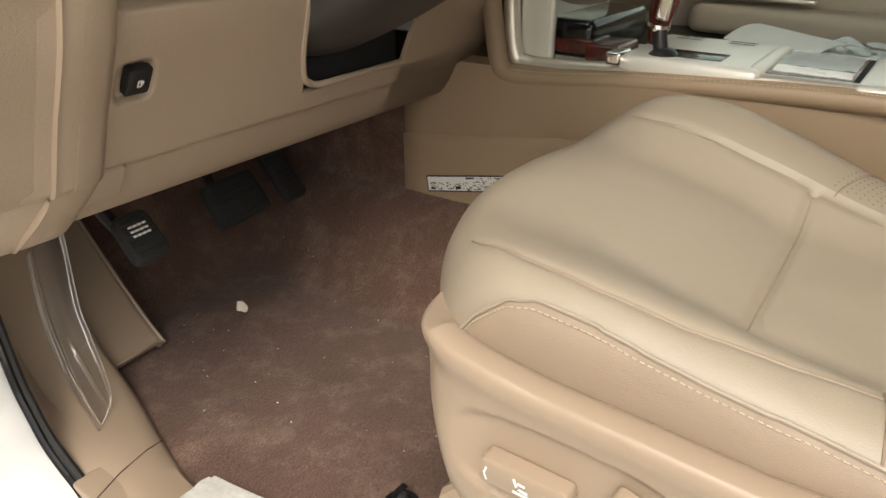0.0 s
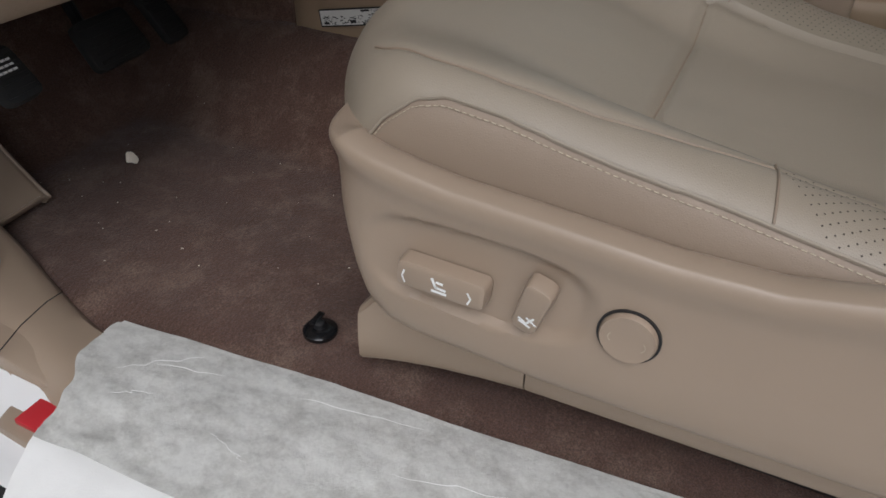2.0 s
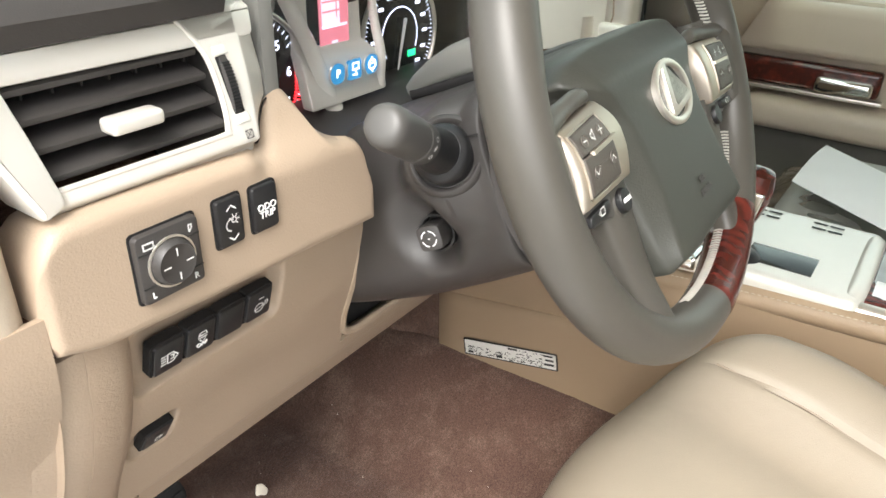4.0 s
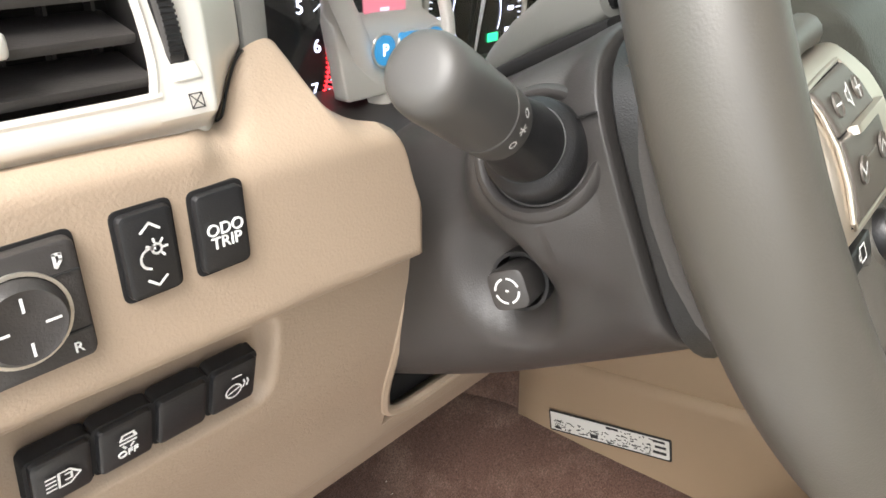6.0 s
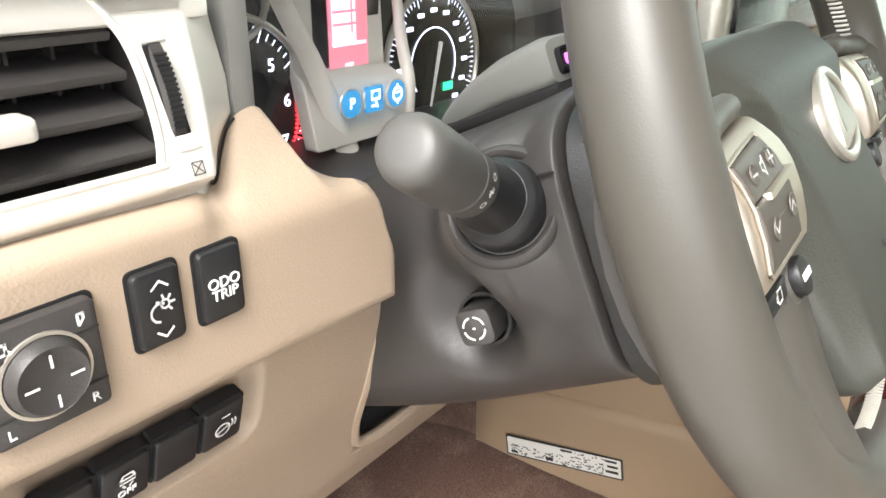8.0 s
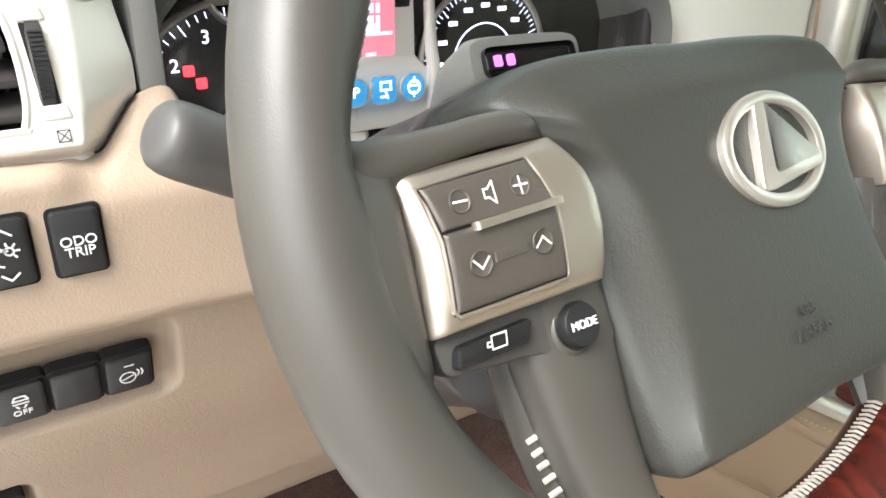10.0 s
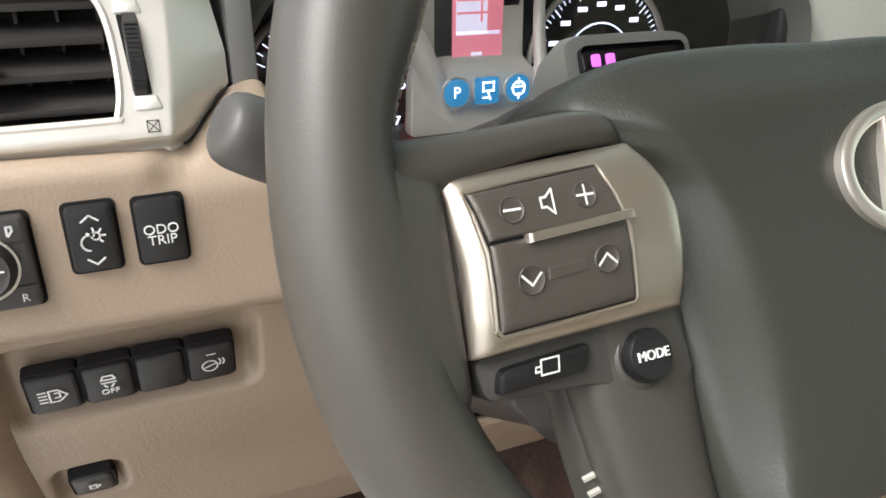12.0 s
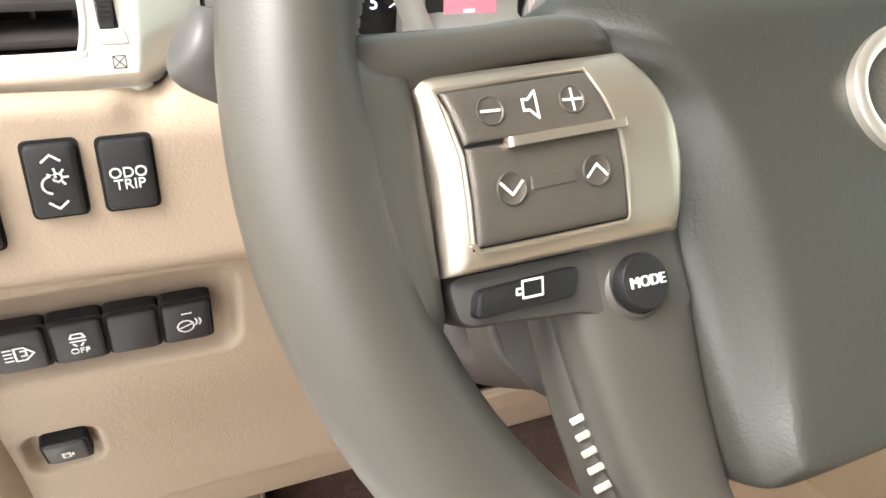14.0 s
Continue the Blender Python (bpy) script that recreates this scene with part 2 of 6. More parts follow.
PINK = glow("lit_pink", (0.60, 0.18, 0.23), 0.36)
PALEBLUE = glow("lit_pale_blue", (0.58, 0.55, 0.68), 0.45)
DIGIT = glow("lit_white", (0.75, 0.8, 1.0), 1.0)
LITRED = glow("lit_red", (0.9, 0.03, 0.04), 1.2)
LITGREEN = glow("lit_green", (0.02, 0.6, 0.2), 1.0)
PURPLE = glow("lit_purple", (0.45, 0.1, 0.5), 0.8)

# ---- mesh helpers ----
HOME = {}


def thing(name, at=(0, 0, 0), label="", category="", group="", kind="", turn=(0, 0, 0)):
    ob = new(name)
    ob.empty_display_size = 0.02
    ob.matrix_basis = pose(*at, *turn)
    HOME[ob.name] = ob.matrix_basis.copy()
    return tagged(ob, label, category, group, kind)


def finish(name, bm, mat, sharp=40):
    bmesh.ops.remove_doubles(bm, verts=bm.verts, dist=1e-6)
    bmesh.ops.recalc_face_normals(bm, faces=bm.faces)
    for e in bm.edges:
        e.smooth = len(e.link_faces) != 2 or e.calc_face_angle(0) < radians(sharp)
    for f in bm.faces:
        f.smooth = True
    me = bpy.data.meshes.new(name)
    bm.to_mesh(me)
    bm.free()
    me.materials.append(mat)
    return me


def part(name, bm, mat, parent, label="", local=False, sharp=40):
    ob = new(name, finish(name, bm, mat, sharp))
    ob.parent = parent
    if not local:
        ob.matrix_parent_inverse = HOME.get(parent.name, Matrix()).inverted()
    return tagged(ob, label)


def whole(name, bm, mat, label, category, kind="", sharp=40, group=""):
    return tagged(new(name, finish(name, bm, mat, sharp)), label, category, group, kind)


def rbox(c, s, bevel=0.002, seg=2, m=None, bm=None):
    bm = bm or bmesh.new()
    out = bmesh.ops.create_cube(bm, size=1.0, matrix=Matrix.Translation(c) @ Matrix.Diagonal((*s, 1)))
    vs = out["verts"]
    es = list({e for v in vs for e in v.link_edges})
    if bevel:
        r = bmesh.ops.bevel(bm, geom=es, offset=bevel, segments=seg, profile=0.6, affect="EDGES")
        vs = list(set(r["verts"]) | {v for v in vs if v.is_valid})
        vs = [v for v in vs if v.is_valid]
    if m is not None:
        bmesh.ops.transform(bm, matrix=m, verts=vs)
    return bm


def spline(pts, n=6, closed=False):
    """Catmull-Rom through points of any dimension."""
    p = [Vector(q) for q in pts]
    k, out = len(p), []
    rng = range(k) if closed else range(k - 1)
    for i in rng:
        a = p[(i - 1) % k] if closed or i else p[0] * 2 - p[1]
        b, c = p[i], p[(i + 1) % k]
        d = p[(i + 2) % k] if closed or i + 2 < k else p[-1] * 2 - p[-2]
        for j in range(n):
            t = j / n
            out.append(0.5 * (2 * b + (c - a) * t + (2 * a - 5 * b + 4 * c - d) * t * t + (3 * b - a - 3 * c + d) * t ** 3))
    if not closed:
        out.append(p[-1])
    return out


def rounded(pts, r, n=4):
    """A closed 2D outline with its corners rounded by r."""
    p, out = [Vector(q) for q in pts], []
    k = len(p)
    for i in range(k):
        a, b, c = p[i - 1], p[i], p[(i + 1) % k]
        d1, d2 = (a - b), (c - b)
        q = min(r, d1.length * 0.48, d2.length * 0.48)
        s, e = b + d1.normalized() * q, b + d2.normalized() * q
        for j in range(n + 1):
            t = j / n
            out.append(s * (1 - t) ** 2 + b * 2 * t * (1 - t) + e * t * t)
    return out


def rings(rows, closed=True, caps=True, bm=None):
    """Skin over rows of points."""
    bm = bm or bmesh.new()
    vv = [[bm.verts.new(p) for p in r] for r in rows]
    n = len(rows[0])
    for a, b in zip(vv, vv[1:]):
        for i in range(n if closed else n - 1):
            j = (i + 1) % n
            bm.faces.new((a[i], a[j], b[j], b[i]))
    if caps and closed:
        bm.faces.new(vv[0][::-1])
        bm.faces.new(vv[-1])
    return bm


def slab(outline, mapped, depth, bevel=0.002, bm=None):
    """A plate with this 2D outline: mapped(u, v, w) lays it; w runs from 0 (face) to depth (back); face edges eased."""
    o = [Vector(q) for q in outline]
    k = len(o)
    def inset(d):
        res = []
        area = sum(o[i].x * o[(i + 1) % k].y - o[(i + 1) % k].x * o[i].y for i in range(k))
        s = 1 if area > 0 else -1
        for i in range(k):
            t = (o[(i + 1) % k] - o[i - 1])
            t = t.normalized() if t.length > 1e-9 else Vector((1, 0))
            res.append(o[i] + Vector((-t.y, t.x)) * d * s)
        return res
    levels = [(inset(bevel), 0.0), (inset(bevel * 0.3), bevel * 0.3), (o, bevel), (o, depth)] if bevel else [(o, 0.0), (o, depth)]
    return rings([[mapped(q.x, q.y, w) for q in pts] for pts, w in levels], bm=bm)


def tube(path, r, n=10, bm=None, squash=1.0):
    p = [Vector(q) for q in path]
    rows, side = [], None
    for i, q in enumerate(p):
        t = (p[min(i + 1, len(p) - 1)] - p[max(i - 1, 0)]).normalized()
        if side is None:
            side = t.orthogonal().normalized()
        side = (side - t * side.dot(t)).normalized()
        up = t.cross(side)
        rad = r[i] if isinstance(r, (list, tuple)) else r
        rows.append([q + (side * math.cos(a) + up * math.sin(a) * squash) * rad for a in (2 * math.pi * j / n for j in range(n))])
    return rings(rows, bm=bm)


def lathe(profile, m=None, n=32, bm=None):
    """Turns (radius, height) rows round z."""
    bm = bm or bmesh.new()
    m = m or Matrix()
    rows = [[m @ Vector((max(r, 1e-5) * math.cos(a), max(r, 1e-5) * math.sin(a), h)) for a in (2 * math.pi * j / n for j in range(n))] for r, h in profile]
    return rings(rows, bm=bm)


def sheet(fn, nu, nv, bm=None):
    bm = bm or bmesh.new()
    return rings([[fn(i / nu, j / nv) for i in range(nu + 1)] for j in range(nv + 1)], closed=False, bm=bm)


def solid(bm, t):
    """Gives an open sheet a thickness, downwards along its normals."""
    bmesh.ops.recalc_face_normals(bm, faces=bm.faces)
    bmesh.ops.solidify(bm, geom=list(bm.faces), thickness=t)
    return bm


def letters(text, size, m, depth=0.0003):
    """Writing as a mesh, centred, laid by m."""
    cu = bpy.data.curves.new("writing", "FONT")
    cu.body, cu.size, cu.align_x, cu.align_y, cu.extrude = text, size, "CENTER", "CENTER", depth
    cu.space_line = 0.8
    ob = bpy.data.objects.new("writing", cu)
    scene.collection.objects.link(ob)
    me = bpy.data.meshes.new_from_object(ob.evaluated_get(bpy.context.evaluated_depsgraph_get()))
    bm = bmesh.new()
    bm.from_mesh(me)
    bpy.data.objects.remove(ob)
    bpy.data.curves.remove(cu)
    bpy.data.meshes.remove(me)
    bmesh.ops.transform(bm, matrix=m, verts=bm.verts)
    return bm


def strokes(lines, w, m, closed=False, lift=0.0003):
    """A line drawing of flat strokes in the xy plane of m."""
    bm = bmesh.new()
    for ln in lines:
        p = [Vector((*q, 0)) for q in ln]
        for a, b in zip(p, p[1:]):
            d = (b - a).normalized() * w * 0.35
            s = Vector((-d.y, d.x, 0)).normalized() * w / 2
            vs = [bm.verts.new(m @ (q + Vector((0, 0, lift)))) for q in (a - d - s, b + d - s, b + d + s, a - d + s)]
            bm.faces.new(vs)
    return bm


def arc(cx, cy, r, a0, a1, n=10):
    return [(cx + r * math.cos(radians(a0 + (a1 - a0) * i / n)), cy + r * math.sin(radians(a0 + (a1 - a0) * i / n))) for i in range(n + 1)]


def facing(at, right, up):
    """A matrix whose x runs along right, y along up, z out of the face."""
    r = Vector(right).normalized()
    u = Vector(up)
    u = (u - r * u.dot(r)).normalized()
    o = r.cross(u)
    return Matrix(((r.x, u.x, o.x, at[0]), (r.y, u.y, o.y, at[1]), (r.z, u.z, o.z, at[2]), (0, 0, 0, 1)))


def lerp(table, t):
    """Piecewise straight line through (t, value) rows."""
    if t <= table[0][0]:
        return table[0][1]
    for (a, x), (b, y) in zip(table, table[1:]):
        if t <= b:
            return x + (y - x) * (t - a) / (b - a)
    return table[-1][1]


def soft(a, b, t):
    t = min(1, max(0, (t - a) / (b - a)))
    return t * t * (3 - 2 * t)

# ---- setting: ground, car body shell, floor ----
whole("ground", sheet(lambda u, v: Vector((-60 + 120 * u, -60 + 120 * v, -0.62)), 8, 8), GROUND, "pale dusty concrete ground outside the open door", "ground", "structure")


def floor_z(x, y):
    tunnel = 0.125 * soft(0.09, 0.262, x)
    toe = 0.75 * max(0.0, y - 0.1) + 0.5 * max(0.0, y - 0.2)
    ripple = 0.0025 * noise.noise(Vector((x * 9, y * 9, 3.1))) + 0.001 * noise.noise(Vector((x * 40, y * 40, 1.1)))
    return max(tunnel, toe) + ripple - 0.012 * (1 - soft(-0.30, -0.22, x))


whole("floor", solid(sheet(lambda u, v: Vector((-0.33 + 0.61 * u, -1.7 + 2.12 * v, floor_z(-0.33 + 0.61 * u, -1.7 + 2.12 * v))), 90, 220), 0.012),
      CARPET, "worn maroon brown carpet with pale dust and lint", "carpet", "structure")
whole("floor_under", rbox((0.35, -0.7, -0.07), (1.62, 2.4, 0.06), 0.004), BLACK, "dark steel floor pan under the carpet", "floor pan", "structure")
whole("wall_front", rbox((0.4, 0.47, 0.32), (1.66, 0.05, 0.8), 0.004), BLACK, "dark firewall behind the pedals", "firewall", "structure")
whole("wall_rear", rbox((0.4, -2.05, 0.22), (1.66, 0.06, 0.66), 0.01), CREAM, "beige rear panel below the back window", "rear panel", "structure")
whole("ceiling", rbox((0.4, -1.2, 1.13), (1.5, 1.75, 0.04), 0.015), CREAM, "pale beige headliner", "headliner", "structure")
for nm, a, b in (("pillar_front_left", (-0.42, 0.36, 0.72), (-0.33, -0.4, 1.12)), ("pillar_front_right", (1.22, 0.36, 0.72), (1.13, -0.4, 1.12)),
                 ("pillar_middle_left", (-0.42, -1.15, -0.05), (-0.36, -1.25, 1.12)), ("pillar_rear_left", (-0.42, -2.05, 0.0), (-0.36, -2.0, 1.12)),
                 ("pillar_middle_right", (1.2, -1.15, 0.5), (1.14, -1.25, 1.12)), ("pillar_rear_right", (1.2, -2.05, 0.0), (1.14, -2.0, 1.12))):
    whole(nm, tube(spline([a, tuple((p + q) / 2 for p, q in zip(a, b)), b], 4), 0.045, 10), CREAM, "beige padded roof pillar", "pillar", "structure")

# unseen rear doors, added to cut low light from the rear sides
for nm, x in (("wall_left_rear", -0.42), ("wall_right_rear", 1.2)):
    whole(nm, rbox((x, -1.62, 0.26), (0.07, 0.86, 0.72), 0.02), CREAM, "unseen beige rear door below its window", "rear door", "structure")

# unseen tinted rear windows, added; the tint sets how much light comes from behind
whole("window_rear_left", rbox((-0.42, -1.62, 0.86), (0.012, 0.84, 0.5), 0.003), PRIVACY, "unseen tinted rear side window", "window", "structure")
whole("window_rear_right", rbox((1.19, -1.62, 0.86), (0.012, 0.84, 0.5), 0.003), PRIVACY, "unseen tinted rear side window", "window", "structure")
whole("window_back", rbox((0.4, -2.05, 0.84), (1.6, 0.012, 0.56), 0.003), PRIVACY, "unseen tinted back window", "window", "structure")

# windscreen and passenger window of green-tinted glass
whole("windscreen", solid(sheet(lambda u, v: Vector((-0.37 + 1.53 * u, 0.42 - 0.78 * v - 0.06 * math.sin(math.pi * u) * (1 - v), 0.725 + 0.41 * v + 0.03 * math.sin(math.pi * v))), 16, 12), 0.005),
      TINT, "green-tinted windscreen over the dashboard", "windscreen", "structure")
whole("window_front_right", rbox((1.19, -0.45, 0.83), (0.006, 1.35, 0.6), 0.002), TINT, "green-tinted passenger side window", "window", "structure")

# passenger door with its armrest and wood strip
pdoor = thing("passenger_door", (1.14, -0.5, 0.0), "closed beige passenger door with a glossy red-brown wood strip", "car door", kind="structure")
part("door_skin", rbox((1.2, -0.55, 0.22), (0.07, 1.3, 0.6), 0.02), CREAM, pdoor)
# the panel's shade is painted: darker colour than the cream door round it
part("lower_panel", rbox((1.15, -0.55, 0.12), (0.05, 1.2, 0.3), 0.03, 3), DOORGREY, pdoor, "lower panel with its shade put into the grey-green colour")
part("armrest", rbox((1.125, -0.62, 0.3), (0.1, 0.75, 0.06), 0.025, 4), CREAM, pdoor)
part("wood_strip", rbox((1.135, -0.3, 0.375), (0.03, 0.36, 0.05), 0.01, 3), WOOD, pdoor, "glossy red-brown wood strip")
part("chrome_line", rbox((1.12, -0.3, 0.345), (0.02, 0.38, 0.008), 0.003), SILVER, pdoor)
part("upper_panel", rbox((1.15, -0.55, 0.46), (0.05, 1.25, 0.1), 0.02, 3), CREAM, pdoor)
part("pull_handle", rbox((1.105, -0.42, 0.37), (0.03, 0.1, 0.03), 0.01, 3), CHROME, pdoor)

# the driver's door, standing open beside the camera; unseen, added to shade the footwell
ddoor = thing("driver_door", (-0.50, 0.03, 0.0), "unseen open driver's door with a beige inner panel, added to shade the footwell", "car door", kind="structure", turn=(0, 0, -68))
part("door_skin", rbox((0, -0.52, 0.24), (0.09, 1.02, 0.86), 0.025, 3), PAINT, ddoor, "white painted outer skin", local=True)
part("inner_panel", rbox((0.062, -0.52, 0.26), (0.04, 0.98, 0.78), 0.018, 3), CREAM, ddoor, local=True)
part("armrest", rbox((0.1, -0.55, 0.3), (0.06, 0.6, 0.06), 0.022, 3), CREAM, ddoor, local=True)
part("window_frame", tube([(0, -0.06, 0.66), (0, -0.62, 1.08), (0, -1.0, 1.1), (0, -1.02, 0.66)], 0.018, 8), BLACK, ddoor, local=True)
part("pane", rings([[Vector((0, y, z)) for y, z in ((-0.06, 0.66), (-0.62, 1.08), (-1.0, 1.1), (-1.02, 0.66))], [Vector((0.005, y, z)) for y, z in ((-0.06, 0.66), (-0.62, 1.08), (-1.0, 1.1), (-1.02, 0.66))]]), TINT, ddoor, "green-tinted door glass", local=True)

# white painted sill and hinge pillar outside the weather seal
prof = [(-0.335, -0.03), (-0.40, -0.032), (-0.43, -0.036), (-0.437, -0.046), (-0.49, -0.055), (-0.53, -0.075), (-0.545, -0.13), (-0.54, -0.3), (-0.45, -0.34), (-0.34, -0.3)]
whole("body_sill", rings([[Vector((x, y, z)) for x, z in spline(prof, 3, True)] for y in (-2.1, -1.2, -0.3, 0.3)]), PAINT,
      "white painted rocker panel below the door opening", "body panel", "structure")
whole("hinge_pillar", rings([[Vector((x, y + (0.06 if x < -0.4 else 0.0), z)) for x, y in ((-0.356, 0.045), (-0.385, -0.02), (-0.56, -0.01), (-0.56, 0.4), (-0.356, 0.4))]
                             for z in (-0.25, 0.1, 0.4, 0.7)]), PAINT, "white painted door hinge pillar", "body panel", "structure")

# ---- sill trim, kick panel ----
sill_path = spline([(-1.7, 0.004, -0.215, -0.39), (-0.80, 0.003, -0.235, -0.385), (-0.32, 0.004, -0.275, -0.375), (-0.22, 0.005, -0.274, -0.36), (-0.146, 0.010, -0.256, -0.341),
                    (-0.055, 0.024, -0.228, -0.337), (0.0, 0.05, -0.221, -0.336), (0.035, 0.11, -0.226, -0.336), (0.05, 0.2, -0.235, -0.337), (0.055, 0.36, -0.24, -0.34)], 6)


RISE_Y = [(-0.3, -0.3), (-0.22, -0.21), (-0.146, -0.132), (-0.1, -0.105), (-0.055, -0.08), (0.0, -0.052), (0.035, -0.041), (0.05, -0.035), (0.055, -0.03)]
RISE_Z = [(-0.3, -0.03), (-0.22, -0.015), (-0.172, -0.002), (-0.146, 0.006), (-0.1, 0.02), (-0.055, 0.041), (0.0, 0.09), (0.035, 0.15), (0.05, 0.25), (0.055, 0.4)]


def sill_row(p):
    y, z, xi, xo = p
    up = soft(-0.06, 0.03, y)
    pts = [(xi + 0.004, z - 0.035), (xi + 0.001, z - 0.012), (xi - 0.006, z - 0.003), (xi - 0.02, z), ((xi + xo) / 2, z + 0.004), (xo + 0.03, z + 0.003)]
    out = [Vector((x, y + up * (z - zz), zz + (z - zz) * up)) for x, zz in pts]
    lip = Vector((xo, lerp(RISE_Y, y), lerp(RISE_Z, y) - 0.004))
    base = out[-1]
    for k, dx in ((0.3, 0.018), (0.65, 0.008), (0.92, 0.0025), (1.0, -0.002)):
        out.append(Vector((xo + dx, base.y + (lip.y - base.y) * k, base.z + (lip.z - base.z) * k)))
    out.append(Vector((xo - 0.003, lip.y + 0.004, lip.z - 0.02)))
    return out


whole("sill_trim", solid(rings([sill_row(p) for p in sill_path], closed=False), 0.004), SHIELD, "beige plastic sill and kick panel beside the footwell", "sill trim", "structure")
whole("sill_joint", tube([(-0.352, -0.172, 0.014), (-0.32, -0.165, 0.0195), (-0.285, -0.158, 0.0195), (-0.262, -0.152, 0.014)], 0.0006, 6), BLACK, "thin dark joint between two sill trims", "trim", "structure")
seal = spline([(-0.36, -1.6, -0.09), (-0.36, -0.34, -0.08), (-0.352, -0.25, -0.055), (-0.344, -0.17, -0.02), (-0.342, -0.126, 0.008), (-0.342, -0.107, 0.0205), (-0.342, -0.083, 0.041), (-0.342, -0.065, 0.072), (-0.342, -0.053, 0.098), (-0.342, -0.042, 0.15), (-0.345, -0.036, 0.25), (-0.35, -0.03, 0.4)], 8)
whole("sill_corner", slab(rounded([(-0.34, -0.27), (-0.4, -0.262), (-0.397, -0.207), (-0.357, -0.194), (-0.34, -0.2)], 0.004), lambda u, v, w: Vector((u, v, -0.02 - w)), 0.04, 0.003), SHIELD, "tan plastic end block of the sill trim", "sill trim", "structure")
whole("seal_flange", solid(rings([[p + Vector((dx, dy, dz)) for dx, dy, dz in ((-0.004, 0.004, -0.006), (-0.016, -0.002, -0.008), (-0.03, -0.004, -0.012), (-0.1, -0.002, -0.02))] for p in seal if p.y > -0.3], closed=False), 0.003), PAINT, "white painted door frame flange beside the seal", "body panel", "structure")
whole("trim_end_block", slab(rounded([(-0.129, 0.012), (-0.116, -0.034), (-0.164, -0.05), (-0.23, -0.04), (-0.228, -0.006), (-0.186, 0.006)], 0.004), lambda u, v, w: Vector((-0.352 + w, u, v)), 0.03, 0.003), SHIELD, "tan plastic end block closing the sill trim", "sill trim", "structure")
ds = thing("door_seal", (-0.36, -0.1, 0.0), "black rubber weather seal round the door opening", "door seal")
part("bulb", tube(seal, 0.0055, 8), RUBBER, ds)
part("lip", tube([p + Vector((-0.007, -0.004, -0.004)) for p in seal], 0.0042, 8), GLOSS, ds)


IN_E = spline([(-0.216, 0.049, 0.2), (-0.2223, 0.040, 0.1375), (-0.2288, 0.0286, 0.098), (-0.2325, 0.0106, 0.0675), (-0.2396, -0.0148, 0.0435), (-0.252, -0.046, 0.0285), (-0.266, -0.07, 0.0225)], 6)
OUT_E = spline([(-0.257, 0.0465, 0.18), (-0.2623, 0.038, 0.1264), (-0.2676, 0.0231, 0.089), (-0.2716, 0.0018, 0.054), (-0.2804, -0.0337, 0.0345), (-0.2904, -0.0793, 0.0208), (-0.292, -0.09, 0.0195)], 6)


def film_pt(u, v):
    """u across from the inner fold to past the outer one, v down along the kick panel."""
    k = v * 36
    i = min(35, int(k))
    p, q = IN_E[i].lerp(IN_E[i + 1], k - i), OUT_E[i].lerp(OUT_E[i + 1], k - i)
    w = u * 1.3
    m = p.lerp(q, min(w, 1.0)) + (q - p) * max(0.0, w - 1.0) * 0.5
    n_ = Vector((0.0, -0.75, 0.66)) if v < 0.5 else Vector((0.0, -0.4, 0.92))
    h = 0.0035 + 0.0045 * math.exp(-(w / 0.06) ** 2) + 0.005 * math.exp(-((w - 1.0) / 0.06) ** 2) + 0.003 * math.exp(-((w - 0.8 + 0.5 * v) / 0.05) ** 2) * soft(0.4, 0.6, v)
    return m + n_ * (h + 0.0006 * noise.noise(Vector((u * 5, v * 6, 2))))


pf = thing("protective_film", (-0.26, -0.03, 0.04), "crumpled clear protective film on the kick panel", "plastic film")
part("film", sheet(film_pt, 60, 90), FILM, pf)
# raised creases as opaque tubes, the folds' glint painted in white
for u0, du, r_, v0, v1 in ((0.0, 0.0, 0.0009, 0.05, 0.93), (0.77, 0.0, 0.0010, 0.12, 0.97), (0.64, 0.1, 0.0005, 0.3, 0.95), (0.06, 0.05, 0.0004, 0.55, 0.92)):
    part("crease", tube([film_pt(u0 + du * k / 40, v0 + (v1 - v0) * k / 40) + Vector((0, -0.0004, 0.0004)) for k in range(41)], [r_ * (0.08 + 0.5 * math.sin(math.pi * k / 40) ** 2 * (0.6 + 0.4 * math.sin(k * 0.9 + u0 * 9))) for k in range(41)], 5), CREASE, pf, "film crease with its bright glint put in as white")
part("crease", tube([film_pt(0.77 * math.sin(k / 16 * 1.57) ** 2, 0.93 + 0.045 * math.sin(k / 16 * 3.14)) + Vector((0, 0, 0.0004)) for k in range(17)], 0.0004, 5), CREASE, pf, "film crease with its bright glint put in as white")

